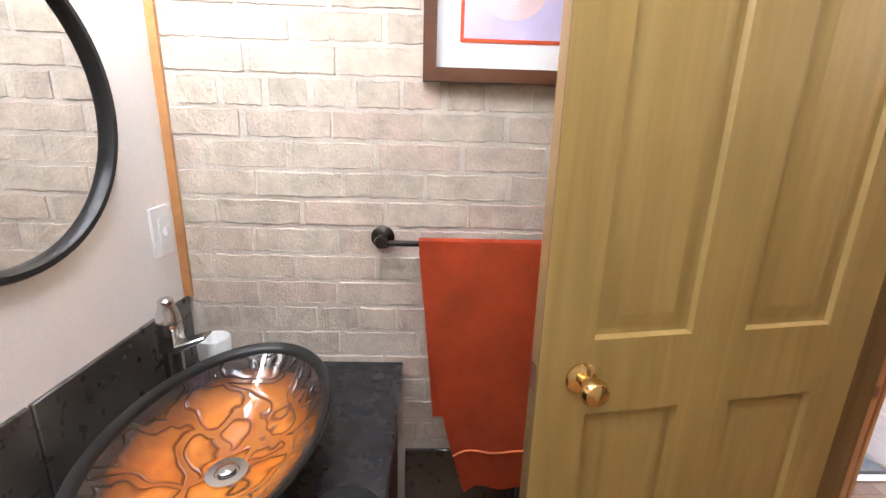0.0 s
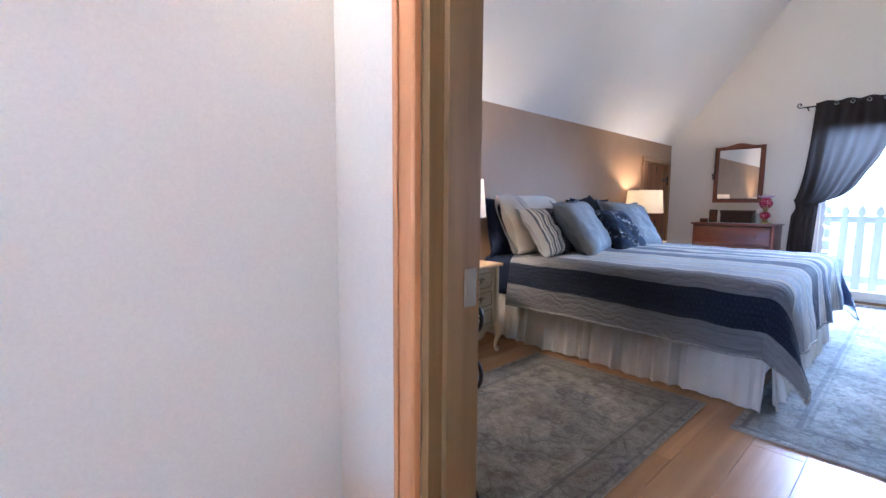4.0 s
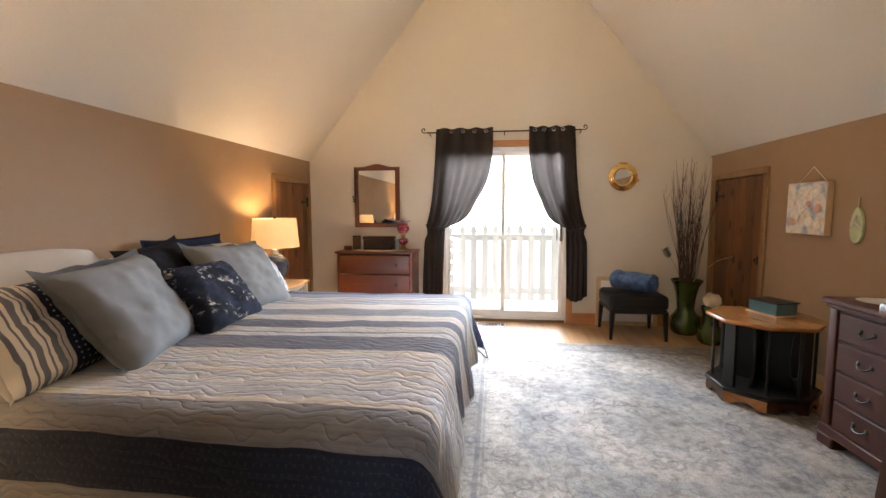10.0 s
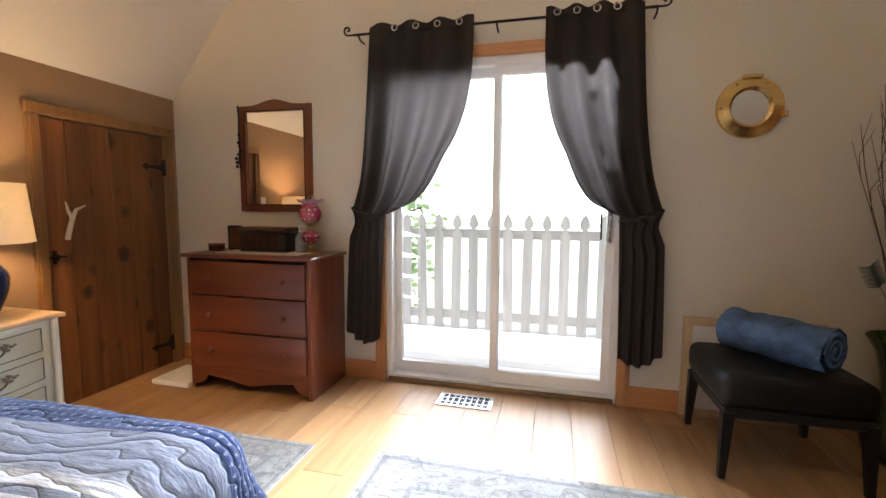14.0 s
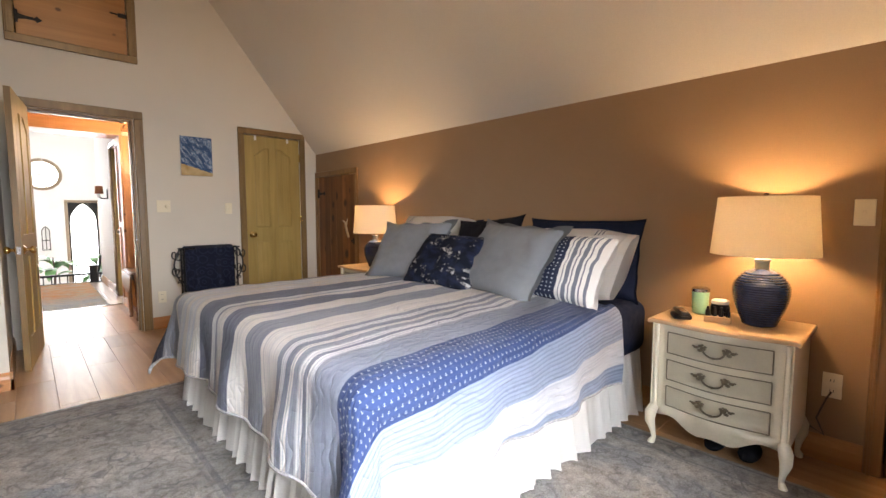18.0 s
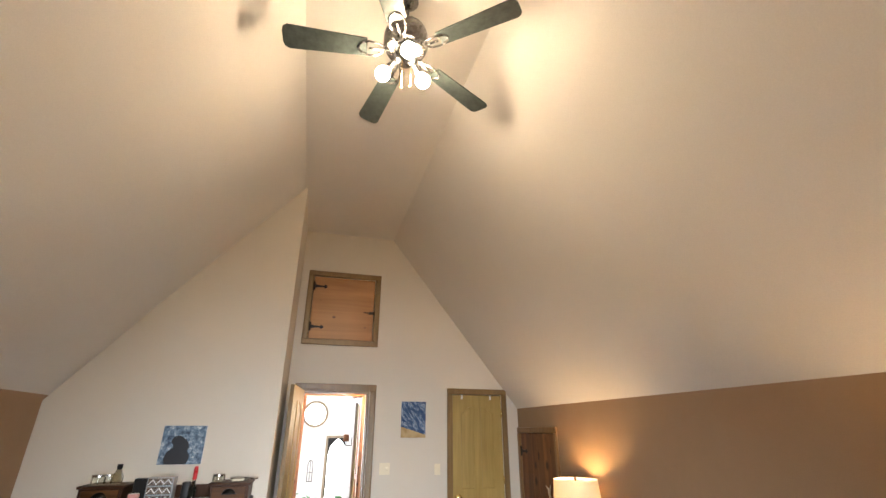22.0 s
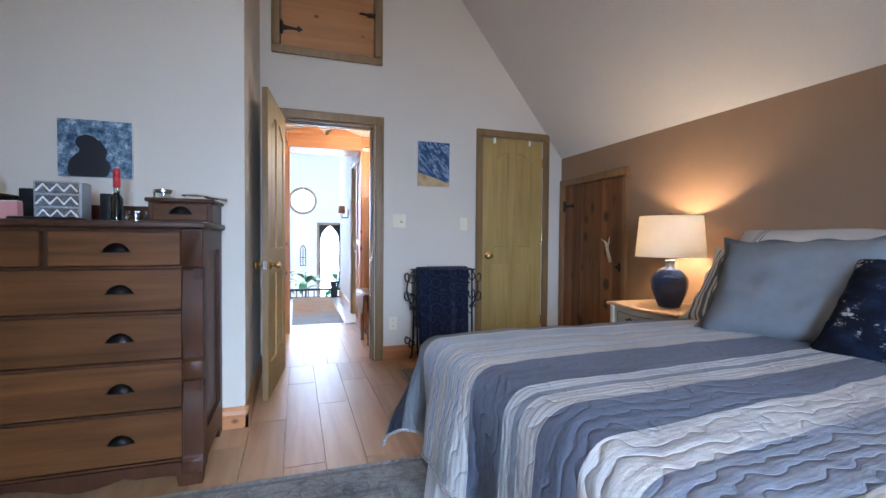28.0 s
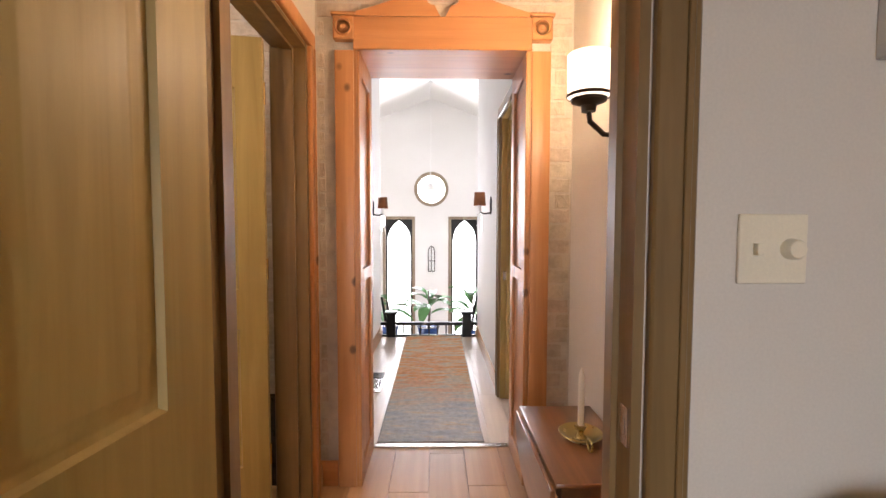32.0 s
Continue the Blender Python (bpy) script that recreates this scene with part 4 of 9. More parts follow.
def quilt_point(r, s):
    """r: metres from the head edge, s: metres from the bed's middle towards the patio door."""
    ex, ey = max(0.0, r - LX), max(0.0, abs(s) - WY)
    sg = 1 if s > 0 else -1
    e = math.hypot(ex, ey)
    x, y, z = 4.0 - min(r, LX), BYM - sg * min(abs(s), WY), BZ + 0.016
    if e > 1e-6:
        cx, cy = ex / e, ey / e
        R = 0.085
        arc = min(e, R * math.pi / 2)
        out, fall = R * math.sin(arc / R), R * (1 - math.cos(arc / R))
        hang = max(0.0, e - R * math.pi / 2)
        along = r if cy > cx else s
        fold = (0.022 * math.sin(along * 10 + 1.3) + 0.012 * math.sin(along * 23)) * (0.45 if cy > cx and sg < 0 else 1.0)
        corner = min(ex, ey) / e * 1.41
        flare = (0.04 if cy > cx and sg > 0 else 0.10) + 0.30 * corner
        out += hang * flare + fold * min(1.0, hang / 0.2) * (1 - 0.5 * corner)
        fall += hang * (0.985 - 0.10 * corner)
        x -= cx * out
        y -= sg * cy * out
        z -= fall
    z += 0.010 * noise.noise((x * 3.1, y * 3.1, 2.0)) + 0.005 * noise.noise((x * 9, y * 9, 5.0))
    # the cover sinks a little towards the pillows and sides
    z += 0.045 * math.cos((s / 1.2) * math.pi / 2) - (0.02 * (1 - r / 0.3) if r < 0.3 and e < 1e-6 else 0)
    return Vector((x, y, max(z, 0.03)))


def head_edge(s):
    """The cover was pulled on a little askew: its head edge slants on the patio side."""
    return 0.12 * max(0.0, s - 0.3)


def stripe_at(r, s):
    """Where a spot lies across the stripes, which run askew but for the edge by the entry."""
    return s - 0.09 * (r - 0.35) * min(1.0, max(-0.25, (s + 1.0) / 1.3))


def quilt_mesh():
    bm = bmesh.new()
    rb, sa, sb = LX + DROP, -(WY + 0.40), WY + 0.42
    nr, nsn = 96, 128

    def spot(u, v):
        s = sa + v * (sb - sa)
        ra = head_edge(s)
        return ra + u * (rb - ra), s
    grid(bm, lambda u, v: quilt_point(*spot(u, v)), nr, nsn, lambda u, v: (spot(u, v)[0], stripe_at(*spot(u, v))))
    g = bmesh.ops.solidify(bm, geom=bm.faces[:], thickness=-0.010)
    return bm


quilt = thing("quilt", "blue, grey and white striped quilt draped over the bed", "quilt", pose(0, 0, 0))
part("cover", quilt_mesh(), QUILT, quilt)
HEMROPE = paint("grey_twisted_piping", (0.34, 0.33, 0.32), 0.9, 0.5, 90, 200, 0.4)
RB, SA, SB = LX + DROP, -(WY + 0.40), WY + 0.42
for pts in ([quilt_point(r, SA) for r in np.linspace(0, RB, 90)], [quilt_point(r, SB) for r in np.linspace(head_edge(SB), RB, 90)], [quilt_point(RB, s) for s in np.linspace(SA, SB, 120)]):
    part("piped_hem", tube(bmesh.new(), pts, 0.006, 6), HEMROPE, quilt, "twisted rope piping")


# ---- pillows ----
def cushion(name, label, w, h, t, mat, m, flange=0.0, sag=0.0, group="bed pillows", pinch=0.075, edge=None):
    bm = bmesh.new()
    rng = random.Random(name + label)
    ox = rng.uniform(0, 50)
    n = 26
    lay = bm.loops.layers.uv.verify()
    sides = []
    for sg in (1, -1):
        rows = []
        for i in range(n + 1):
            row = []
            for j in range(n + 1):
                a, b = i / n * 2 - 1, j / n * 2 - 1
                ear = 1 + 0.035 * (a * b) ** 6
                px = a * w / 2 * (1 - pinch * (1 - b * b) * abs(a) ** 3) * ear
                pz = b * h / 2 * (1 - pinch * (1 - a * a) * abs(b) ** 3) * ear
                f = max(0.0, (1 - a ** 4) * (1 - b ** 4)) ** 0.55
                y = sg * t / 2 * f
                y += 0.10 * t * noise.noise((a * 2.2 + ox, b * 2.2, sg * 1.7)) * f
                y += 0.012 * noise.noise((a * 6 + ox, b * 6, sg)) * f
                crease = noise.noise((math.atan2(b, a) * 5 + ox, 0.8 * math.hypot(a, b), sg * 3.1))
                y += 0.014 * crease * f * min(1.0, (a * a + b * b) * 0.9)
                pz -= sag * f * (1 - b) * 0.5
                row.append(bm.verts.new((px, y, pz + h / 2)))
            rows.append(row)
        for i in range(n):
            for j in range(n):
                q = ((i, j), (i + 1, j), (i + 1, j + 1), (i, j + 1))
                fc = bm.faces.new([rows[x][y] for x, y in (q if sg > 0 else q[::-1])])
                for l, (x, y) in zip(fc.loops, q if sg > 0 else q[::-1]):
                    l[lay].uv = (x / n, y / n)
        sides.append(rows)
    bmesh.ops.remove_doubles(bm, verts=bm.verts[:], dist=0.0008)
    o = thing(name, label, "pillow", m, group)
    part("pillow_body", bm, mat, o)
    if flange:
        bm = bmesh.new()
        ring = [(k / 16 * 2 - 1, -1) for k in range(16)] + [(1, k / 16 * 2 - 1) for k in range(16)] + [(1 - k / 16 * 2, 1) for k in range(16)] + [(-1, 1 - k / 16 * 2) for k in range(16)]
        rows = []
        for d in (-0.012, flange * 0.5, flange):
            row = []
            for i, (a, b) in enumerate(ring):
                ear = 1 + 0.035 * (a * b) ** 6
                px = a * (w / 2 * ear * (1 - pinch * (1 - b * b) * abs(a) ** 3) + (d if abs(a) > 0.99 else d * abs(a)))
                pz = b * (h / 2 * ear * (1 - pinch * (1 - a * a) * abs(b) ** 3) + (d if abs(b) > 0.99 else d * abs(b)))
                row.append(bm.verts.new((px, max(d, 0.0) * 0.5 * math.sin(i * 1.3 + ox) + 0.004 * math.sin(i * 0.6 + ox), pz + h / 2)))
            rows.append(row)
        for r0, r1 in zip(rows, rows[1:]):
            for i in range(len(ring)):
                q = (i + 1) % len(ring)
                bm.faces.new((r0[i], r0[q], r1[q], r1[i]))
        bmesh.ops.solidify(bm, geom=bm.faces[:], thickness=0.005)
        part("flange_edge", bm, edge or mat, o)
    return o


def band_cloth(name, base, bands, axis=0, dots=None):
    """Cotton with stripes at given shares of the width: rows of (start, end, colour)."""
    mt, nt, bs = nodes(name)
    uv = nt.nodes.new("ShaderNodeUVMap")
    sep = nt.nodes.new("ShaderNodeSeparateXYZ")
    nt.links.new(uv.outputs[0], sep.inputs[0])
    stops = [(0.0, base)]
    for a, b, c in bands:
        stops += [(a, c), (b, base)]
    if stops[-1][0] < 0.999:
        stops.append((1.0, stops[-1][1]))
    col = ramp(nt, calc(nt, "ADD", sep.outputs[axis], calc(nt, "MULTIPLY", calc(nt, "SUBTRACT", noise_tex(nt, uv.outputs[0], 5), 0.5), 0.015)), stops, True)
    if dots:
        a0, a1, dc = dots
        fu = calc(nt, "SUBTRACT", calc(nt, "FRACT", calc(nt, "MULTIPLY", sep.outputs[0], 24.0)), 0.5)
        fv = calc(nt, "SUBTRACT", calc(nt, "FRACT", calc(nt, "MULTIPLY", sep.outputs[1], 18.0)), 0.5)
        rr = calc(nt, "ADD", calc(nt, "MULTIPLY", fu, fu), calc(nt, "MULTIPLY", fv, fv))
        k = calc(nt, "MULTIPLY", calc(nt, "LESS_THAN", rr, 0.035), calc(nt, "MULTIPLY", calc(nt, "GREATER_THAN", sep.outputs[axis], a0), calc(nt, "LESS_THAN", sep.outputs[axis], a1)))
        col = mixc(nt, k, col, dc)
    nt.links.new(col, bs.inputs["Base Color"])
    bs.inputs["Roughness"].default_value = 0.9
    bump(nt, bs, noise_tex(nt, uv.outputs[0], 160, 3), 0.3, 0.006)
    return mt


W0, NV0, GB0 = (0.76, 0.73, 0.69), (0.018, 0.026, 0.06), (0.17, 0.18, 0.22)
sham_bands = [(0.003, 0.69, NV0), (0.715, 0.725, GB0), (0.745, 0.78, GB0), (0.80, 0.81, GB0), (0.835, 0.87, GB0), (0.89, 0.90, GB0), (0.93, 0.955, GB0)]
SHAM = band_cloth("striped_sham_cotton", W0, sham_bands, 0, (0.02, 0.67, (0.5, 0.52, 0.55)))
SHAM_TURNED = band_cloth("striped_sham_cotton_turned", W0, [(1 - b, 1 - a, c) for a, b, c in sham_bands[::-1]], 0, (0.33, 0.98, (0.5, 0.52, 0.55)))
WSTRIPE = band_cloth("white_ticking_cotton", W0, [(0.55, 0.556, GB0), (0.60, 0.606, GB0), (0.66, 0.666, GB0), (0.72, 0.726, GB0)], 0)


def floral():
    mt, nt, bs = nodes("dark_floral_cotton")
    uv = nt.nodes.new("ShaderNodeUVMap")
    n1 = noise_tex(nt, uv.outputs[0], 9, 6, 0.75)
    n2 = noise_tex(nt, uv.outputs[0], 3.2, 2)
    spots = calc(nt, "MULTIPLY", ramp(nt, n1, [(0.55, (0, 0, 0)), (0.59, (1, 1, 1))]), ramp(nt, n2, [(0.46, (0, 0, 0)), (0.54, (1, 1, 1))]))
    blue = ramp(nt, noise_tex(nt, uv.outputs[0], 5, 4), [(0.45, (0.007, 0.009, 0.016)), (0.65, (0.016, 0.022, 0.05))])
    col = mixc(nt, spots, blue, (0.42, 0.41, 0.38))
    nt.links.new(col, bs.inputs["Base Color"])
    bs.inputs["Roughness"].default_value = 0.9
    bs.inputs["Specular IOR Level"].default_value = 0.12
    bump(nt, bs, noise_tex(nt, uv.outputs[0], 120, 3), 0.3, 0.006)
    return mt


FLORAL = floral()
BLACKC = paint("black_cotton", (0.010, 0.010, 0.013), 0.9, 0.2, 6, 400, 0.25, spec=0.1)


def lean(x, y, z, tilt, yaw=0, roll=0):
    """Upright cushion facing -x whose foot is at x, y, z, leaning back by tilt degrees."""
    return Matrix.Translation((x, y, z)) @ Matrix.Rotation(radians(-90 + yaw), 4, "Z") @ Matrix.Rotation(radians(-tilt), 4, "X") @ Matrix.Rotation(radians(roll), 4, "Y")


def pillowcase(label, w, h, t, m, side):
    """A plump pillow in a case whose hem stands open at one end (side: 1 or -1 along its width)."""
    o = thing("pillow", label, "pillow", m, "bed pillows")
    ns, k = 30, 28

    def shell(u0, u1, grow, name, cap, ink):
        bm = bmesh.new()
        lay = bm.loops.layers.uv.verify()
        rows = []
        for i in range(ns + 1):
            u = u0 + (u1 - u0) * i / ns
            body = min(1.0, (u + 0.02) / 0.30) ** 0.5 if u < 0.30 else 1.0
            slack = max(0.0, (u - 0.78) / 0.22)
            row = []
            for q in range(k):
                a = 2 * math.pi * q / k
                ca, sa = math.cos(a), math.sin(a)
                wob = 0.05 * noise.noise((u * 3, ca * 1.6 + side * 4, sa * 1.6)) + slack * 0.10 * noise.noise((ca * 1.5 + side, sa * 1.5, 7.0))
                hh = h / 2 * (0.90 + 0.10 * body) * (1 + wob) + grow
                tt = t / 2 * body * (1 + 1.4 * wob - 0.62 * slack ** 1.5) + grow
                z = hh * (abs(sa) ** 0.8) * (1 if sa > 0 else -1)
                y = tt * (abs(ca) ** 0.85) * (1 if ca > 0 else -1)
                row.append(bm.verts.new((side * (u - 0.5) * w + 0.02 * slack * sa, y, z + h / 2)))
            rows.append(row)
        for i in range(ns):
            for q in range(k):
                p = (q + 1) % k
                f = bm.faces.new((rows[i][q], rows[i][p], rows[i + 1][p], rows[i + 1][q]))
                for l, ii in zip(f.loops, (i, i, i + 1, i + 1)):
                    l[lay].uv = (u0 + (u1 - u0) * ii / ns, q / k)
        bm.faces.new(rows[0])
        if cap:
            bm.faces.new(rows[-1])
        else:
            bmesh.ops.solidify(bm, geom=[f for f in bm.faces], thickness=0.004)
        return part(name, bm, ink, o)
    shell(0.0, 1.0, 0.0, "pillow_case", False, HEMSTRIPE)
    shell(0.03, 0.88, -0.014, "pillow_body", True, WHITECLOTH)
    return o


HEMSTRIPE = band_cloth("white_case_with_hem_lines", W0, [(0.765, 0.772, GB0), (0.79, 0.797, GB0), (0.815, 0.822, GB0)], 0)
PZ = BZ + 0.02
cushion("pillow", "navy cotton sham against the wall", 0.74, 0.455, 0.17, NAVY, lean(4.21, -3.51, PZ - 0.02, 9), 0.012, pinch=0.03)
cushion("pillow", "navy cotton sham against the wall by the nearer lamp", 0.76, 0.44, 0.17, NAVY, lean(4.21, -2.27, PZ - 0.02, 9), 0.012, pinch=0.03)
pillowcase("white pillow in a striped case with an open hem", 0.74, 0.42, 0.25, lean(3.93, -3.52, PZ + 0.02, 34), 1)
pillowcase("white pillow in a striped case with an open hem", 0.80, 0.49, 0.26, lean(3.94, -2.28, PZ + 0.02, 31), -1)
cushion("pillow", "white pillow half hidden behind the black one", 0.60, 0.42, 0.17, WSTRIPE, lean(4.02, -2.82, PZ, 24), 0.004)
cushion("pillow", "black cotton pillow behind the floral cushion", 0.52, 0.50, 0.15, BLACKC, lean(3.85, -2.99, PZ, 27, 4, -6), 0.004)
cushion("pillow", "navy and white striped sham with a fringed edge", 0.68, 0.43, 0.18, SHAM, lean(3.74, -3.54, PZ, 36, -4), 0.022, edge=WHITECLOTH)
cushion("pillow", "navy and white striped sham with a fringed edge", 0.68, 0.43, 0.18, SHAM_TURNED, lean(3.74, -2.26, PZ, 36, 4), 0.022, edge=WHITECLOTH)
cushion("pillow", "plump grey linen square cushion", 0.62, 0.50, 0.19, GREYCLOTH, lean(3.60, -3.28, PZ - 0.005, 36, -6, 3), 0.026)
cushion("pillow", "plump grey linen square cushion", 0.60, 0.50, 0.19, GREYCLOTH, lean(3.58, -2.47, PZ - 0.005, 36, 10, -3), 0.026)
cushion("pillow", "dark navy floral lumbar cushion with pale blossoms", 0.58, 0.43, 0.17, FLORAL, lean(3.53, -2.90, PZ - 0.005, 38, 4, 2), 0.008)


# ---- rugs ----
def rug_material(name, w, h, border):
    mt, nt, bs = nodes(name)
    uv = nt.nodes.new("ShaderNodeUVMap")
    sep = nt.nodes.new("ShaderNodeSeparateXYZ")
    nt.links.new(uv.outputs[0], sep.inputs[0])
    fx = calc(nt, "ABSOLUTE", calc(nt, "SUBTRACT", sep.outputs[0], w / 2))
    fy = calc(nt, "ABSOLUTE", calc(nt, "SUBTRACT", sep.outputs[1], h / 2))
    edge = calc(nt, "MINIMUM", calc(nt, "SUBTRACT", w / 2, fx), calc(nt, "SUBTRACT", h / 2, fy))
    fold = nt.nodes.new("ShaderNodeCombineXYZ")
    nt.links.new(fx, fold.inputs[0])
    nt.links.new(fy, fold.inputs[1])
    fv = fold.outputs[0]
    n2, fibre = noise_tex(nt, uv.outputs[0], 15, 6, 0.72), noise_tex(nt, uv.outputs[0], 150, 3, 0.6)
    wear = ramp(nt, noise_tex(nt, uv.outputs[0], 4.0, 6, 0.7), [(0.36, (0.08,) * 3), (0.62, (1, 1, 1))])
    # mirrored vines, blossoms and a faded middle medallion
    vine = calc(nt, "ABSOLUTE", calc(nt, "SUBTRACT", calc(nt, "FRACT", calc(nt, "MULTIPLY", noise_tex(nt, fv, 4.2, 2, 0.5), 9.0)), 0.5))
    vine = ramp(nt, vine, [(0.05, (1, 1, 1)), (0.15, (0, 0, 0))])
    vo = node(nt, "TexVoronoi", Scale=6.2, Randomness=0.7)
    nt.links.new(fv, vo.inputs["Vector"])
    bloom = ramp(nt, calc(nt, "ADD", vo.outputs["Distance"], calc(nt, "MULTIPLY", n2, 0.16)), [(0.10, (0.9,) * 3), (0.16, (0, 0, 0)), (0.27, (0, 0, 0)), (0.30, (1, 1, 1)), (0.37, (0.8,) * 3), (0.41, (0, 0, 0))])
    mx, my = calc(nt, "DIVIDE", fx, w * 0.30), calc(nt, "DIVIDE", fy, h * 0.26)
    med = calc(nt, "ADD", calc(nt, "POWER", calc(nt, "ADD", calc(nt, "MULTIPLY", mx, mx), calc(nt, "MULTIPLY", my, my)), 0.5), calc(nt, "MULTIPLY", calc(nt, "SUBTRACT", noise_tex(nt, fv, 9, 3), 0.5), 0.35))
    halo = ramp(nt, calc(nt, "MULTIPLY", med, 0.5), [(0.0, (0.75,) * 3), (0.14, (0.45,) * 3), (0.16, (0.05,) * 3), (0.27, (0.3,) * 3), (0.30, (0.85,) * 3), (0.46, (0.55,) * 3), (0.50, (1, 1, 1)), (0.53, (0.06,) * 3), (1.0, (0.06,) * 3)])
    col = ramp(nt, n2, [(0.36, (0.29, 0.262, 0.225)), (0.46, (0.43, 0.40, 0.36)), (0.56, (0.52, 0.495, 0.455)), (0.66, (0.62, 0.60, 0.565))])
    col = mixc(nt, calc(nt, "MULTIPLY", calc(nt, "MULTIPLY", halo, wear), 0.65), col, (0.20, 0.24, 0.30))
    col = mixc(nt, calc(nt, "MULTIPLY", calc(nt, "MULTIPLY", vine, wear), 0.6), col, (0.16, 0.155, 0.15))
    col = mixc(nt, calc(nt, "MULTIPLY", calc(nt, "MULTIPLY", bloom, wear), 0.7), col, (0.14, 0.145, 0.16))
    flecks = ramp(nt, noise_tex(nt, uv.outputs[0], 42, 5, 0.75), [(0.54, (0, 0, 0)), (0.62, (0.75,) * 3)])
    col = mixc(nt, calc(nt, "MULTIPLY", flecks, wear), col, (0.15, 0.145, 0.14))
    band = ramp(nt, calc(nt, "DIVIDE", edge, border * 2), [(0.0, (0.15,) * 3), (0.05, (0.15,) * 3), (0.06, (0.85,) * 3), (0.09, (0.85,) * 3), (0.10, (0.28,) * 3), (0.39, (0.34,) * 3), (0.40, (0.85,) * 3), (0.44, (0.8,) * 3), (0.45, (0.1,) * 3), (0.48, (0.55,) * 3), (0.50, (0, 0, 0))])
    col = mixc(nt, calc(nt, "MULTIPLY", band, ramp(nt, n2, [(0.36, (0.25,) * 3), (0.6, (0.9,) * 3)])), col, (0.13, 0.14, 0.165))
    # worn pale patches and darker faded clouds
    cloud = noise_tex(nt, uv.outputs[0], 2.3, 6, 0.68)
    col = mixc(nt, 1.0, col, ramp(nt, cloud, [(0.34, (0.72, 0.71, 0.70)), (0.48, (1.02,) * 3), (0.64, (1.3, 1.29, 1.27))]), "MULTIPLY")
    smudge = ramp(nt, noise_tex(nt, uv.outputs[0], 7.5, 5, 0.7), [(0.58, (0, 0, 0)), (0.67, (0.55,) * 3)])
    col = mixc(nt, smudge, col, (0.17, 0.165, 0.16))
    col = mixc(nt, 1.0, col, ramp(nt, fibre, [(0.32, (0.68,) * 3), (0.68, (1.2,) * 3)]), "MULTIPLY")
    nt.links.new(col, bs.inputs["Base Color"])
    bs.inputs["Roughness"].default_value = 0.95
    bs.inputs["Sheen Weight"].default_value = 0.1
    bump(nt, bs, noise_tex(nt, uv.outputs[0], 220, 3), 0.5, 0.006)
    return mt


def rug(name, label, x0, x1, y0, y1, border, mat=None, th=0.011):
    bm = bmesh.new()
    w, h = x1 - x0, y1 - y0
    nx, ny = 30, 40
    grid(bm, lambda u, v: (x0 + u * w + 0.004 * noise.noise((u * 9, v * 9, 3)), y0 + v * h + 0.004 * noise.noise((u * 9, v * 9, 7)), th + 0.0015 * noise.noise((u * 12, v * 12, 1))), nx, ny, lambda u, v: (u * w, v * h))
    bmesh.ops.solidify(bm, geom=bm.faces[:], thickness=th - 0.001)
    o = thing(name, label, "rug", pose(0, 0, 0))
    part("rug_field", bm, mat or rug_material(name + "_wool", w, h, border), o)
    e = 0.006
    loop = [(x0, y0), (x1, y0), (x1, y1), (x0, y1)]
    for (a, b), (c, d) in zip(loop, loop[1:] + loop[:1]):
        part("bound_edge", tube(bmesh.new(), [(a, b, e), (c, d, e)], e * 0.9, 6), RUGEDGE, o)
    return o


RUGEDGE = paint("rug_binding", (0.36, 0.335, 0.30), 0.95, 0.15, 20, 300, 0.3)
rug("area_rug", "large faded grey and beige oriental rug", 0.10, 2.46, -4.96, -1.61, 0.26)
rug("small_rug", "faded beige medallion rug beside the closet", 2.625, 3.69, -1.80, -0.21, 0.17)
rug("small_rug", "faded grey medallion rug before the nightstand", 2.78, 4.0, -4.93, -3.40, 0.17)

# ---- bedroom furniture ----
IVORYPAINT = paint("ivory_lacquer", (0.70, 0.64, 0.50), 0.38, 0.05, 4, 120, 0.06)
SAGELINE = paint("antiqued_line", (0.16, 0.13, 0.08), 0.6, 0.1)
TANTOP = timber("tan_top", (0.46, 0.30, 0.16), (0.60, 0.43, 0.26), "y", 0.35, 0.7, 0, 0.1)
PEWTER = metal("dark_antique_pulls", (0.15, 0.125, 0.085), 0.45)
ANTIQUE = metal("antique_brass", (0.34, 0.25, 0.12), 0.38)
CHERRY = timber("cherry_wood", (0.095, 0.022, 0.009), (0.185, 0.048, 0.018), "x", 0.3, 0.7, 0, 0.35)
CHERRYZ = timber("cherry_wood_upright", (0.095, 0.022, 0.009), (0.185, 0.048, 0.018), "z", 0.28, 0.7, 0, 0.4)
MAPLE = timber("figured_maple", (0.036, 0.013, 0.003), (0.148, 0.059, 0.015), "x", 0.45, 0.6, 0, 0.05, 0.2)
MAPLEDARK = timber("dark_maple", (0.028, 0.011, 0.005), (0.075, 0.030, 0.012), "z", 0.42, 0.7, 0, 0.08)
MAHOG = timber("dark_mahogany", (0.030, 0.010, 0.007), (0.070, 0.023, 0.015), "y", 0.5, 0.7, 0, 0.0)
BLACKLACQ = paint("black_lacquer", (0.014, 0.013, 0.012), 0.38, 0.15, 6, 200, 0.05, spec=0.25)


def serp(w, d, over, n=24):
    front = []
    for i in range(n + 1):
        y = w * i / n
        f = y / w * 2 - 1
        front.append((-over - 0.020 * math.cos(f * math.pi) * (1 if abs(f) < 1 else 0), -over + (w + 2 * over) * i / n))
    return front + [(d, w + over), (d, -over)]


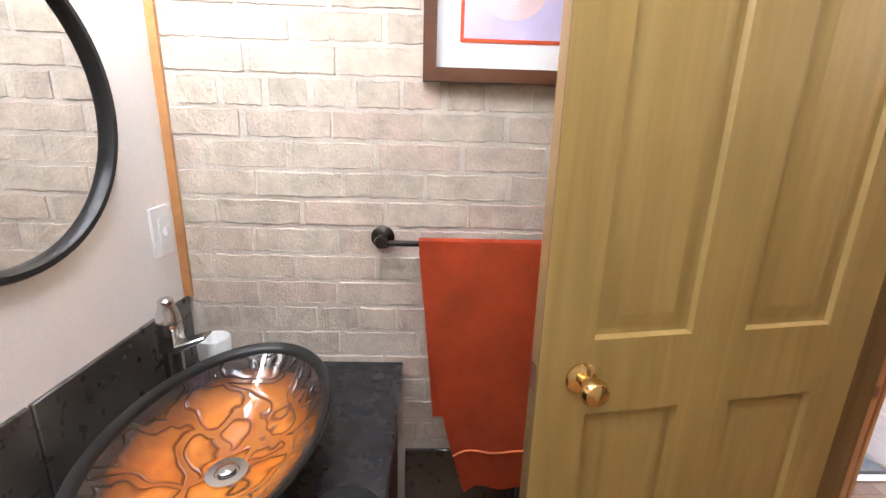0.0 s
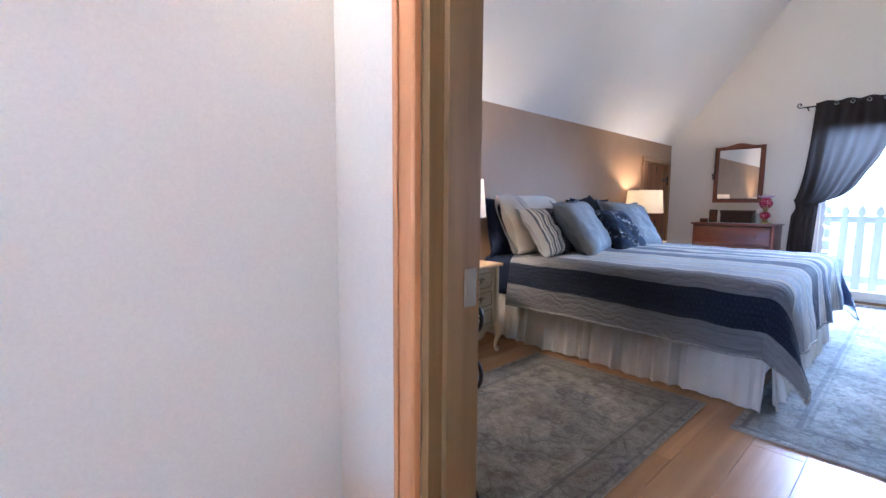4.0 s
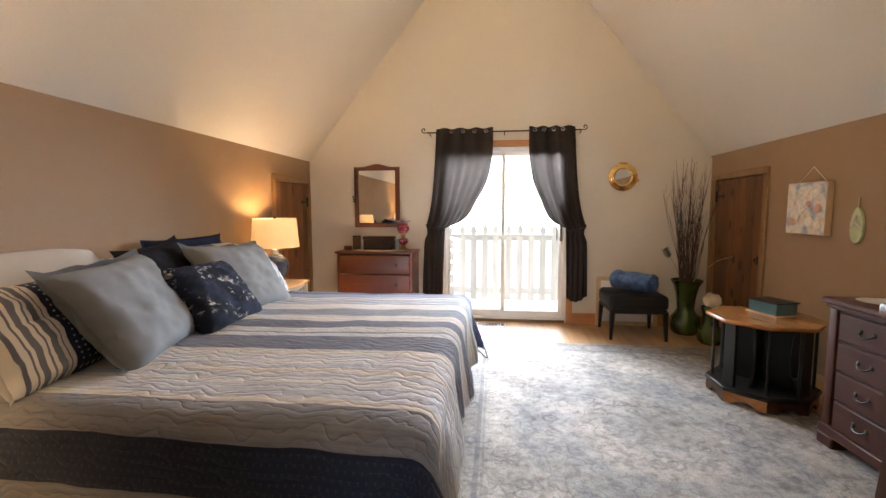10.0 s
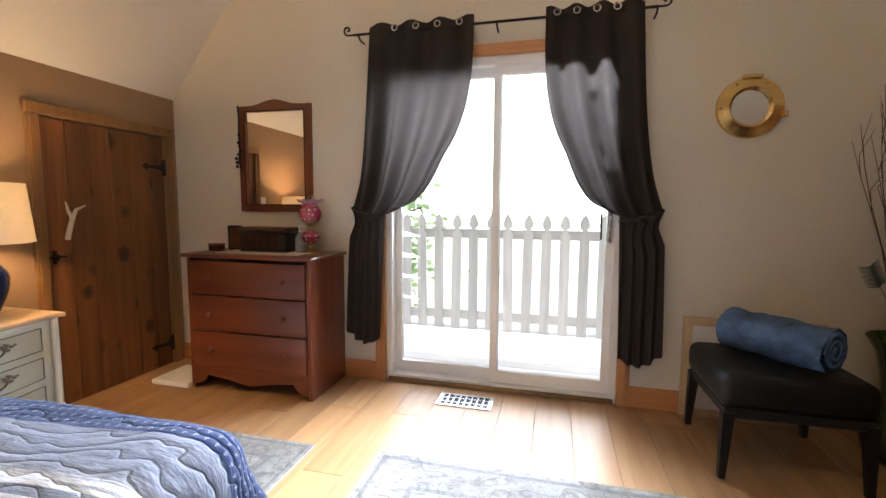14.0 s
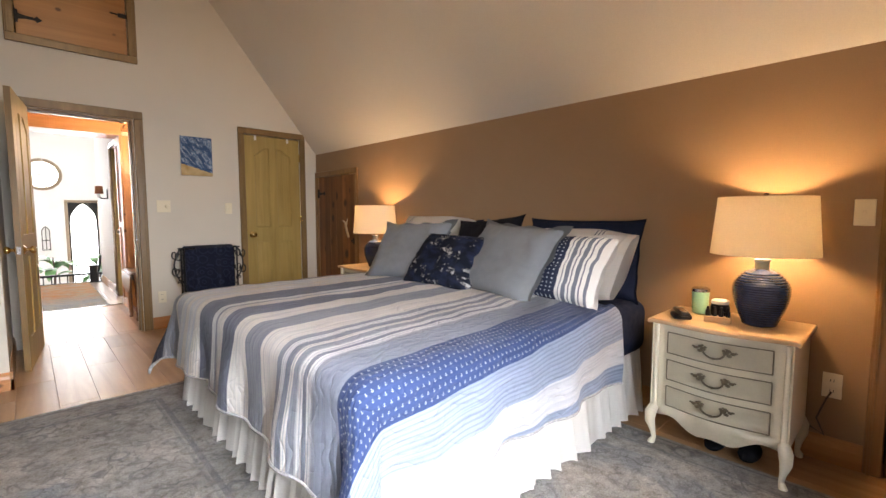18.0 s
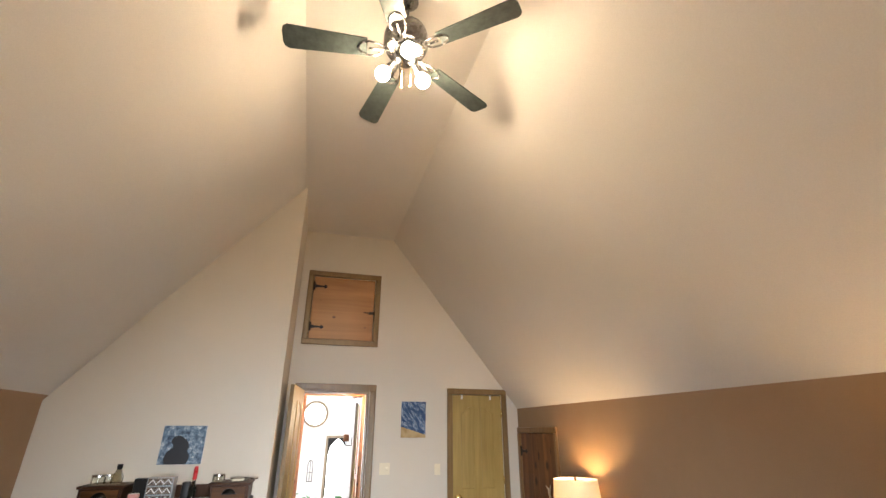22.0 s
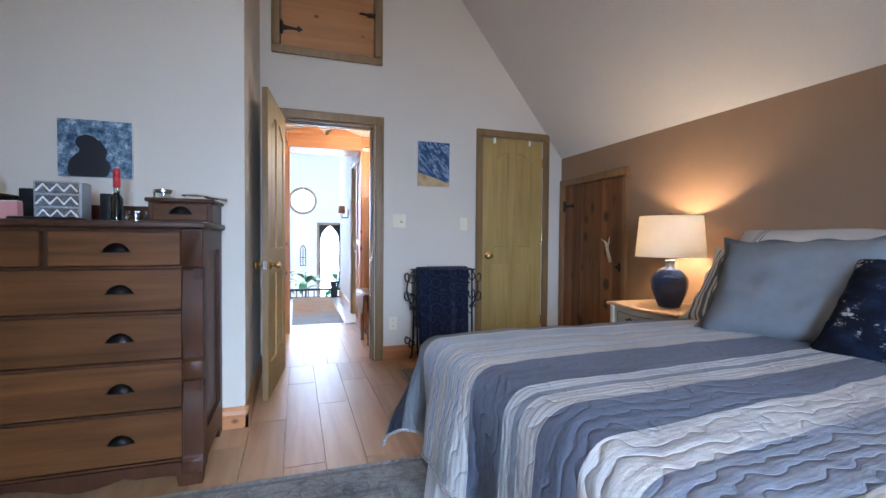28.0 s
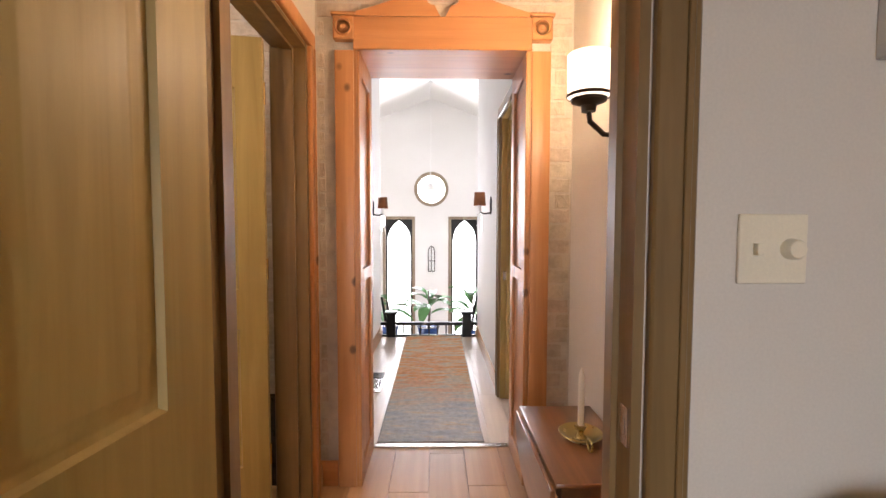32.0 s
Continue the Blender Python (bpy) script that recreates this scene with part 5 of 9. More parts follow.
def swan_pull(parent, x, y, z, mat):
    """Bail pull with leafy plates on a front that faces -x."""
    bm = bmesh.new()
    for s in (-1, 1):
        for dy, dz, r in ((0.045, 0.004, 0.010), (0.056, 0.014, 0.008), (0.058, -0.006, 0.008), (0.072, 0.006, 0.008), (0.084, 0.010, 0.005), (0.036, 0.013, 0.006), (0.047, 0.020, 0.005)):
            ball(bm, (x - 0.002, y + s * dy, z + dz), r, (0.45, 1.3, 0.9), 8, 6)
    pts = [(x - 0.012, y + 0.042 * math.cos(a), z + 0.002 - 0.030 * math.sin(a)) for a in np.linspace(0, math.pi, 11)]
    tube(bm, pts, 0.0042, 6)
    ball(bm, (x - 0.012, y, z - 0.028), 0.007, (1, 1.5, 0.8), 8, 6)
    return part("drawer_pull", bm, mat, parent, "ornate bail pull")


def nightstand(label, m, group):
    """Stands with its back at x = d and its front towards -x; y from 0 to w."""
    t = thing("nightstand", label, "nightstand", m, group)
    w, d, zt = 0.55, 0.41, 0.635
    part("top", prism(bmesh.new(), serp(w, d, 0.022), "z", zt - 0.022, zt, (), 0.005), TANTOP, t, "tan serpentine top with a moulded edge")
    part("carcass", prism(bmesh.new(), serp(w - 0.0, d, 0.0), "z", 0.175, zt - 0.022), IVORYPAINT, t)
    zs = [(0.465, 0.590), (0.335, 0.455), (0.205, 0.325)]
    for z0, z1 in zs:
        bm = bmesh.new()

        def face(u, v, z0=z0, z1=z1):
            y = 0.055 + u * (w - 0.11)
            return (-0.006 - 0.020 * math.cos((y / w * 2 - 1) * math.pi), y, z0 + v * (z1 - z0))
        grid(bm, face, 16, 2)
        bmesh.ops.solidify(bm, geom=bm.faces[:], thickness=0.012)
        dr = part("drawer_front", bm, IVORYPAINT, t, smooth=False)
        for q in range(4):
            pts = []
            for k in range(15):
                u = k / 14
                if q < 2:
                    y, z = 0.068 + u * (w - 0.136), (z0 + 0.012 if q == 0 else z1 - 0.012)
                else:
                    y, z = (0.068 if q == 2 else w - 0.068), z0 + 0.012 + u * (z1 - z0 - 0.024)
                pts.append((-0.007 - 0.020 * math.cos((y / w * 2 - 1) * math.pi), y, z))
            part("painted_line", tube(bmesh.new(), pts, 0.0028, 5), SAGELINE, dr)
        swan_pull(dr, -0.010 - 0.020, w / 2, (z0 + z1) / 2 + 0.008, PEWTER)
    # scalloped apron
    n = 28
    bot = []
    for i in range(n + 1):
        f = i / n
        c = 0.155 - 0.045 * (0.5 - 0.5 * math.cos(2 * math.pi * f)) + 0.030 * (0.5 - 0.5 * math.cos(6 * math.pi * f)) * 0.6
        bot.append((f, c))
    bm = bmesh.new()
    lo = [bm.verts.new((-0.002 - 0.020 * math.cos((f * 2 - 1) * math.pi), 0.02 + f * (w - 0.04), c)) for f, c in bot]
    hi = [bm.verts.new((-0.002 - 0.020 * math.cos((f * 2 - 1) * math.pi), 0.02 + f * (w - 0.04), 0.195)) for f, c in bot]
    for i in range(n):
        bm.faces.new((lo[i], lo[i + 1], hi[i + 1], hi[i]))
    bmesh.ops.solidify(bm, geom=bm.faces[:], thickness=0.016)
    part("apron", bm, IVORYPAINT, t, "scalloped apron")
    for y, s in ((0.018, -1), (w - 0.018, 1)):
        for x, q in ((0.012, -1), (d - 0.03, 0.2)):
            pts = [(x + q * 0.006, y, 0.20), (x + q * 0.020, y + s * 0.012, 0.165), (x + q * 0.022, y + s * 0.014, 0.125), (x + q * 0.006, y + s * 0.004, 0.07), (x + q * 0.002, y, 0.035), (x + q * 0.014, y + s * 0.008, 0.012), (x + q * 0.016, y + s * 0.01, 0.0)]
            part("cabriole_leg", tube(bmesh.new(), pts, [0.022, 0.027, 0.023, 0.013, 0.011, 0.017, 0.014], 10), IVORYPAINT, t)
        bm = tube(bmesh.new(), [(0.004, y, 0.2), (0.004, y, 0.61)], 0.011, 10)
        part("corner_post", bm, IVORYPAINT, t)
    return t


nightstand("ivory French provincial nightstand holding a lamp and clutter", pose(3.915, -4.65, 0.0), "ivory nightstands")
nightstand("ivory French provincial nightstand under a blue lamp", pose(3.935, -1.655, 0.0), "ivory nightstands")

GLAZE = paint("navy_glazed_ceramic", (0.022, 0.040, 0.110), 0.12, 0.25, 14, 120, 0.04, 0.0, 0.6)
GLAZEGREY = paint("grey_glazed_neck", (0.34, 0.36, 0.37), 0.2, 0.15, 14, 100, 0.04, 0.0, 0.4)
SHADE = sheer("ivory_lamp_shade_linen", (0.86, 0.80, 0.68), 0.55)
BULB = glow("lit_bulb", (1.0, 0.72, 0.40), 12.0)


def table_lamp(label, x, y, z):
    t = thing("table_lamp", label, "lamp", pose(x, y, z), "bedside lamps")
    prof = [(0, 0), (0.062, 0), (0.068, 0.006)]
    n = 22
    for i in range(n):
        f = i / (n - 1)
        zz = 0.010 + f * 0.226
        r = 0.068 + 0.043 * math.sin(math.pi / 2 * min(1.0, f / 0.68)) - 0.044 * (max(0.0, f - 0.68) / 0.32) ** 2
        prof += [(r - 0.002, zz), (r + 0.001, zz + 0.0015), (r + 0.002, zz + 0.004), (r + 0.001, zz + 0.0065), (r - 0.002, zz + 0.008)]
    prof += [(0.058, 0.248), (0.044, 0.255), (0.034, 0.260)]
    part("jar_base", lathe(bmesh.new(), prof, seg=36), GLAZE, t, "ribbed navy ceramic jar")
    part("neck", lathe(bmesh.new(), [(0.032, 0.258), (0.028, 0.264), (0.028, 0.290), (0.033, 0.295), (0.033, 0.302), (0.024, 0.306), (0, 0.306)], seg=24), GLAZEGREY, t, "grey glazed neck")
    part("rod", lathe(bmesh.new(), [(0.006, 0.306), (0.006, 0.40), (0, 0.40)], seg=8), ANTIQUE, t)
    sh = lathe(bmesh.new(), [(0.208, 0.325), (0.186, 0.585), (0.183, 0.585), (0.205, 0.325)], seg=40)
    part("shade", sh, SHADE, t, "ivory linen drum shade")
    part("harp", tube(bmesh.new(), [(0, 0.05 * math.sin(a), 0.40 + 0.17 * (1 - math.cos(a)) / 2 * 1.0) for a in np.linspace(0, math.pi, 9)], 0.0025, 6), ANTIQUE, t)
    part("spider", tube(bmesh.new(), [(-0.184, 0, 0.575), (0.184, 0, 0.575)], 0.0025, 6), ANTIQUE, t)
    part("finial", lathe(bmesh.new(), [(0, 0.57), (0.006, 0.57), (0.012, 0.592), (0.008, 0.602), (0, 0.604)], seg=12), MAPLEDARK, t)
    part("bulb", ball(bmesh.new(), (0, 0, 0.455), 0.022, (1, 1, 1.2), 12, 8), BULB, t)
    lamp("bedside_bulb", "POINT", pose(x, y, z + 0.455), LAMP_W, WARM, 0.04)
    return t



table_lamp("navy ribbed ceramic lamp with ivory drum shade, lit", 4.135, -4.485, 0.635)
table_lamp("navy ribbed ceramic lamp, lit, on the nightstand", 4.135, -1.42, 0.635)

# small things on the nightstand by the plank door
MINT = paint("mint_enamel", (0.30, 0.58, 0.42), 0.3, 0.04)
t = thing("tumbler", "mint green steel tumbler with a clear lid", "cup", pose(4.20, -4.22, 0.635))
part("cup", lathe(bmesh.new(), [(0, 0), (0.030, 0), (0.036, 0.004), (0.040, 0.11), (0.038, 0.115), (0, 0.115)], seg=24), MINT, t)
part("lid", lathe(bmesh.new(), [(0.041, 0.113), (0.042, 0.128), (0.030, 0.134), (0, 0.134)], seg=24), CHROME, t, "grey lid")
t = thing("candle_jar", "dark glass candle jar with a pale lid", "candle", pose(4.16, -4.32, 0.635))
part("jar", lathe(bmesh.new(), [(0, 0), (0.038, 0), (0.042, 0.01), (0.042, 0.055), (0.036, 0.07), (0, 0.07)], seg=24), BLACKLACQ, t)
part("lid", lathe(bmesh.new(), [(0.038, 0.07), (0.038, 0.085), (0.03, 0.09), (0, 0.09)], seg=24), WHITEVINYL, t, "pale lid")
t = thing("cordless_phone", "black cordless phone lying in its cradle", "phone", pose(4.02, -4.19, 0.635, 0, 0, 30))
part("cradle", boxm(-0.045, 0.05, -0.04, 0.04, 0, 0.022, 0.008, 2), BLACKLACQ, t)
part("handset", boxm(-0.085, 0.075, -0.024, 0.024, 0.022, 0.042, 0.009, 2), BLACKLACQ, t)
part("keypad", boxm(-0.06, 0.02, -0.016, 0.016, 0.0421, 0.0445, 0.001), CHROME, t)
t = thing("bottle_rack", "small pale wooden rack of dark oil bottles", "rack", pose(4.05, -4.34, 0.635, 0, 0, 10))
part("block", boxm(-0.022, 0.022, -0.055, 0.055, 0, 0.028, 0.003), TANTOP, t)
for i in range(4):
    part("bottle", lathe(bmesh.new(), [(0, 0), (0.010, 0), (0.010, 0.032), (0.006, 0.038), (0.006, 0.052), (0, 0.052)], (0, -0.04 + i * 0.027, 0.02), 10), BLACKLACQ, t)
t = thing("slippers", "pair of black slippers under the nightstand", "shoes", pose(4.08, -4.42, 0.012))
for y in (-0.07, 0.07):
    part("slipper", ball(bmesh.new(), (0, y, 0.034), 0.045, (2.2, 1.0, 0.75), 14, 8), BLACKC, t)

# ---- cherry dresser by the patio door ----
t = thing("dresser", "three-drawer cherry dresser with turned wooden knobs", "dresser", pose(3.04, -5.77, 0.0))
dw, dd, dz = 0.84, 0.415, 0.84
part("top", boxm(-0.02, dw + 0.02, 0.0, dd + 0.025, dz - 0.022, dz, 0.006, 2), CHERRY, t)
for x in (0.0, dw - 0.03):
    part("side_panel", boxm(x, x + 0.03, 0.0, dd, 0.0, dz - 0.022, 0.004), CHERRYZ, t)
part("back", boxm(0.03, dw - 0.03, 0.005, 0.015, 0.08, dz - 0.022), CHERRY, t)
for z0, z1 in ((0.595, 0.80), (0.375, 0.588), (0.15, 0.368)):
    dr = part("drawer", boxm(0.032, dw - 0.032, 0.03, dd + 0.010, z0, z1, 0.007, 2), CHERRY, t)
    for x in (0.17, dw - 0.17):
        part("knob", lathe(bmesh.new(), [(0.010, 0), (0.008, 0.012), (0.017, 0.020), (0.018, 0.028), (0.010, 0.034), (0, 0.035)], seg=16, m=pose(x, dd + 0.009, (z0 + z1) / 2, -90, 0, 0)), CHERRY, dr)
ap = [(0.03, 0.0)] + [(0.03 + 0.09 * math.sin(a), 0.03 + 0.06 * (1 - math.cos(a))) for a in np.linspace(0, math.pi / 2, 5)] + [(dw / 2 - 0.15, 0.075), (dw / 2, 0.045), (dw / 2 + 0.15, 0.075)] + [(dw - 0.03 - 0.09 * math.sin(a), 0.03 + 0.06 * (1 - math.cos(a))) for a in np.linspace(math.pi / 2, 0, 5)] + [(dw - 0.03, 0.0), (dw - 0.03, 0.148), (0.03, 0.148)]
part("apron", prism(bmesh.new(), ap, "y", dd - 0.018, dd), CHERRY, t, "scalloped base apron")

MIRROR, _, mirror_bsdf = nodes("mirror_silver")
mirror_bsdf.inputs["Base Color"].default_value = (0.90, 0.90, 0.90, 1)
mirror_bsdf.inputs["Metallic"].default_value, mirror_bsdf.inputs["Roughness"].default_value = 1.0, 0.008


def wall_mirror():
    t = thing("mirror", "wavy-topped cherry framed mirror on the wall", "mirror", pose(3.26, YS + 0.002, 1.09))
    w, hgt, b = 0.54, 0.70, 0.05
    out = [(0, 0), (w, 0), (w, hgt)]
    n = 18
    for i in range(1, n):
        f = i / n
        x = w * (1 - f)
        g = abs(f - 0.5) * 2
        out.append((x, hgt + 0.035 * (0.5 + 0.5 * math.cos(math.pi * g)) - 0.012 * math.sin(math.pi * g) ** 2))
    out.append((0, hgt))
    inner = rect(b, w - b, b, hgt - b + 0.01)
    part("frame", prism(bmesh.new(), out, "y", 0.0, 0.022, [inner]), CHERRYZ, t)
    part("bead", prism(bmesh.new(), rect(b - 0.008, w - b + 0.008, b - 0.008, hgt - b + 0.018), "y", 0.022, 0.026, [rect(b, w - b, b, hgt - b + 0.01)]), MAPLEDARK, t)
    part("glass", boxm(b - 0.004, w - b + 0.004, 0.004, 0.012, b - 0.004, hgt - b + 0.014), MIRROR, t, "clear mirror glass")
    return t


wall_mirror()
t = thing("necklaces", "dark beaded necklaces hung over the mirror corner", "jewellery", pose(3.785, YS + 0.03, 1.77))
rng = random.Random(4)
for k in range(3):
    part("strand", tube(bmesh.new(), [(0.006 * math.sin(i * 1.7 + k), 0.012 + 0.006 * math.cos(i * 2.1 + k), 0.02 - i * 0.045) for i in range(9 + k)], 0.004, 6), BLACKIRON, t)
for i in range(9):
    part("bead", ball(bmesh.new(), (rng.uniform(-0.012, 0.025), 0.018, -0.17 - i * 0.026), 0.012, (1, 0.7, 1), 8, 6), MAPLEDARK if i % 2 else BLACKIRON, t)
t = thing("woven_box", "dark carved lidded box on the dresser", "box", pose(3.30, -5.66, 0.84))
part("body", boxm(0, 0.33, -0.01, 0.14, 0, 0.125, 0.004), BLACKLACQ, t)
part("lid", boxm(-0.008, 0.338, -0.018, 0.148, 0.125, 0.155, 0.006), MAPLEDARK, t)
for i in range(6):
    for z in (0.03, 0.075):
        part("carved_block", boxm(0.012 + i * 0.052, 0.056 + i * 0.052, 0.14, 0.145, z, z + 0.036, 0.002), MAPLEDARK, t)
DOILY = paint("lace_runner", (0.52, 0.48, 0.42), 0.9, 0.2, 30, 200, 0.4)
single("runner_cloth", boxm(3.16, 3.72, -5.70, -5.42, 0.8402, 0.8435), DOILY, "pale lace runner across the dresser", "cloth")
t = thing("photo_frame", "small dark photo frame standing on the dresser", "frame", pose(3.73, -5.60, 0.8402, 0, 0, 15))
part("border", boxm(-0.045, 0.045, -0.012, 0.0, 0, 0.16, 0.003), BLACKLACQ, t)
part("picture", boxm(-0.032, 0.032, 0.0, 0.002, 0.015, 0.145), MAPLE, t, "amber picture")
t = thing("trinket_box", "small brown trinket box on the dresser", "box", pose(3.81, -5.53, 0.8402))
part("body", boxm(-0.04, 0.04, -0.03, 0.03, 0, 0.035, 0.004), MAPLEDARK, t)
part("lid", boxm(-0.042, 0.042, -0.032, 0.032, 0.035, 0.048, 0.004), CHERRY, t)
t = thing("pump_bottle", "clear lotion bottle with a white pump", "bottle", pose(3.255, -5.60, 0.8436))
part("bottle", lathe(bmesh.new(), [(0, 0), (0.028, 0), (0.03, 0.01), (0.028, 0.09), (0.012, 0.115), (0.012, 0.125), (0, 0.125)], seg=16), GLAZEGREY, t)
part("pump", tube(bmesh.new(), [(0, 0, 0.125), (0, 0, 0.165), (-0.03, 0, 0.162)], 0.006, 8), WHITEVINYL, t)


def pink_glass():
    mt, nt, bs = nodes("cranberry_hobnail_glass")
    v = coords(nt)
    vo = node(nt, "TexVoronoi", Scale=38.0, Randomness=0.25)
    nt.links.new(v, vo.inputs["Vector"])
    col = ramp(nt, vo.outputs["Distance"], [(0.25, (0.80, 0.62, 0.70)), (0.38, (0.45, 0.03, 0.09))])
    nt.links.new(col, bs.inputs["Base Color"])
    bs.inputs["Roughness"].default_value = 0.08
    bs.inputs["Transmission Weight"].default_value = 0.35
    bs.inputs["Coat Weight"].default_value = 0.5
    return mt


PINK = pink_glass()
LILAC = paint("lilac_glass", (0.52, 0.34, 0.52), 0.1, 0.1, 20, 100, 0.0, 0.0, 0.5)
t = thing("oil_lamp", "cranberry hobnail glass oil lamp with ruffled shade", "lamp", pose(3.19, -5.62, 0.84))
part("foot", lathe(bmesh.new(), [(0, 0), (0.070, 0), (0.066, 0.010), (0.035, 0.022), (0.022, 0.04), (0.03, 0.052), (0.02, 0.06), (0, 0.06)], seg=8), ANTIQUE, t)
part("font", lathe(bmesh.new(), [(0.018, 0.055), (0.048, 0.075), (0.060, 0.10), (0.048, 0.125), (0.02, 0.14), (0, 0.14)], seg=24), PINK, t)
part("collar", lathe(bmesh.new(), [(0.018, 0.138), (0.026, 0.145), (0.020, 0.165), (0.032, 0.18), (0.05, 0.19), (0.05, 0.198), (0, 0.198)], seg=20), ANTIQUE, t)
part("globe", lathe(bmesh.new(), [(0.048, 0.195), (0.066, 0.22), (0.070, 0.25), (0.052, 0.285), (0.044, 0.305)], seg=30), PINK, t)
bm = bmesh.new()
grid(bm, lambda u, v: ((0.044 + 0.034 * v + 0.006 * math.sin(u * 2 * math.pi * 8) * v) * math.cos(u * 2 * math.pi), (0.044 + 0.034 * v + 0.006 * math.sin(u * 2 * math.pi * 8) * v) * math.sin(u * 2 * math.pi), 0.305 + 0.022 * v + 0.008 * v * math.cos(u * 2 * math.pi * 8)), 64, 3)
part("ruffled_rim", bm, LILAC, t, "lilac ruffled rim")
part("chimney", lathe(bmesh.new(), [(0.018, 0.2), (0.022, 0.30), (0.019, 0.355), (0.017, 0.355), (0.020, 0.30)], seg=20), clear("lamp_chimney_glass"), t, "clear glass chimney")
single("floor_scale", boxm(3.88, 4.16, -5.60, -5.32, 0.0, 0.035, 0.012, 2), WHITEVINYL, "white bathroom scale on the floor by the dresser", "scale")
single("wooden_board", prism(bmesh.new(), rect(3.91, 3.95, 0.0, 0.48), "y", YS + 0.018, YS + 0.045, (), 0.004), TANTOP, "pale wooden board leaning in the corner", "board")

# ---- tall maple chest of drawers ----
for mt in (MAPLE, MAPLEDARK, MAHOG):  # old waxed wood, hardly glossy any more
    for nd in mt.node_tree.nodes:
        if nd.type == "BSDF_PRINCIPLED":
            nd.inputs["Specular IOR Level"].default_value = 0.2
            nd.inputs["Coat Weight"].default_value = 0.0
t = thing("chest_of_drawers", "tall antique maple chest with black cup pulls", "chest", pose(0.36, -1.53, 0.0))
cw, cd, cz = 1.10, 0.54, 1.13
part("top", boxm(-0.02, cw + 0.018, -0.03, cd + 0.01, cz - 0.028, cz, 0.007, 2), MAPLEDARK, t)
part("carcass", boxm(0.02, cw - 0.02, 0.03, cd, 0.10, cz - 0.028), MAPLEDARK, t)
side = rect(0.0, cd, 0.06, cz - 0.03)
for x, s in ((0.0, 0), (cw - 0.03, 1)):
    part("side_panel", prism(bmesh.new(), side, "x", x, x + 0.03, [rect(0.115, cd - 0.06, 0.19, cz - 0.13)]), MAPLEDARK, t)
    a = x + (0.014 if s == 0 else 0.002)
    part("inner_panel", boxm(a, a + 0.010, 0.10, cd - 0.045, 0.175, cz - 0.115), MAPLE, t)
    for y in (0.03, 0.055):
        part("peg", ball(bmesh.new(), (0.0 if s == 0 else cw, y + 0.03, cz - 0.09 + (0.02 if y < 0.04 else -0.03)), 0.006, (0.5, 1, 1), 8, 6), BLACKLACQ, t)
# scrolled front posts
prof = [(-0.030, 0.06), (-0.030, 0.11), (-0.016, 0.13), (-0.022, 0.20), (-0.020, 0.28), (-0.006, 0.38), (0.010, 0.445), (-0.018, 0.46), (-0.018, 0.535), (0.004, 0.55), (-0.010, 0.62), (-0.017, 0.70), (-0.015, 0.78), (-0.004, 0.87), (0.012, 0.925), (-0.018, 0.94), (-0.018, cz - 0.03)]
for x in (-0.01, cw - 0.075):
    q = prof + [(0.06, cz - 0.03), (0.06, 0.06)]
    part("scrolled_post", prism(bmesh.new(), q, "x", x, x + 0.085, (), 0.004), MAPLEDARK, t, "scrolled front post")
CUP = paint("black_cup_pull", (0.018, 0.015, 0.013), 0.4, 0.2, 12, 200, 0.1, 0.7)


def cup_pull(parent, x, y, z):
    bm = bmesh.new()
    grid(bm, lambda u, v: (x - 0.048 + 0.096 * u, y - 0.024 * math.sin(v * math.pi / 2 + 0.0) * math.sin(math.pi * u) ** 0.5, z + 0.036 * math.sin(math.pi * u) ** 0.6 * math.cos(v * math.pi / 2)), 14, 6)
    bmesh.ops.solidify(bm, geom=bm.faces[:], thickness=0.002)
    box(bm, x - 0.052, x + 0.052, y - 0.002, y + 0.001, z - 0.004, z + 0.004)
    return part("cup_pull", bm, CUP, parent, "black cup pull")


rows = [(0.945, 1.085), (0.755, 0.93), (0.545, 0.74), (0.335, 0.53), (0.115, 0.32)]
for i, (z0, z1) in enumerate(rows):
    part("rail", boxm(0.07, cw - 0.07, 0.005, 0.04, z0 - 0.016, z0 - 0.001, 0.003), MAPLEDARK, t)
    spans = [(0.078, cw / 2 - 0.012), (cw / 2 + 0.012, cw - 0.078)] if i == 0 else [(0.078, cw - 0.078)]
    for a, b in spans:
        dr = part("drawer", boxm(a, b, 0.012 if i else -0.004, 0.05, z0, z1, 0.004), MAPLE, t)
        for x in ((a + (b - a) * 0.5,) if i == 0 else (a + 0.225, b - 0.225)):
            cup_pull(dr, x, 0.010 if i else -0.006, (z0 + z1) / 2 - 0.012)
bs_ = [(0.0, 0.0), (0.09, 0.0), (0.10, 0.05)] + [(0.10 + (cw - 0.2) * f, 0.055 - 0.02 * math.sin(f * math.pi * 4) * (1 if 0.2 < f < 0.8 else 0)) for f in np.linspace(0.05, 0.95, 18)] + [(cw - 0.10, 0.05), (cw - 0.09, 0.0), (cw, 0.0), (cw, 0.105), (0, 0.105)]
part("base", prism(bmesh.new(), bs_, "y", -0.01, 0.05), MAPLEDARK, t, "shaped base with bracket feet")
for x in (0.0, cw - 0.09):
    part("foot", boxm(x, x + 0.09, cd - 0.09, cd, 0.0, 0.10, 0.004), MAPLEDARK, t)
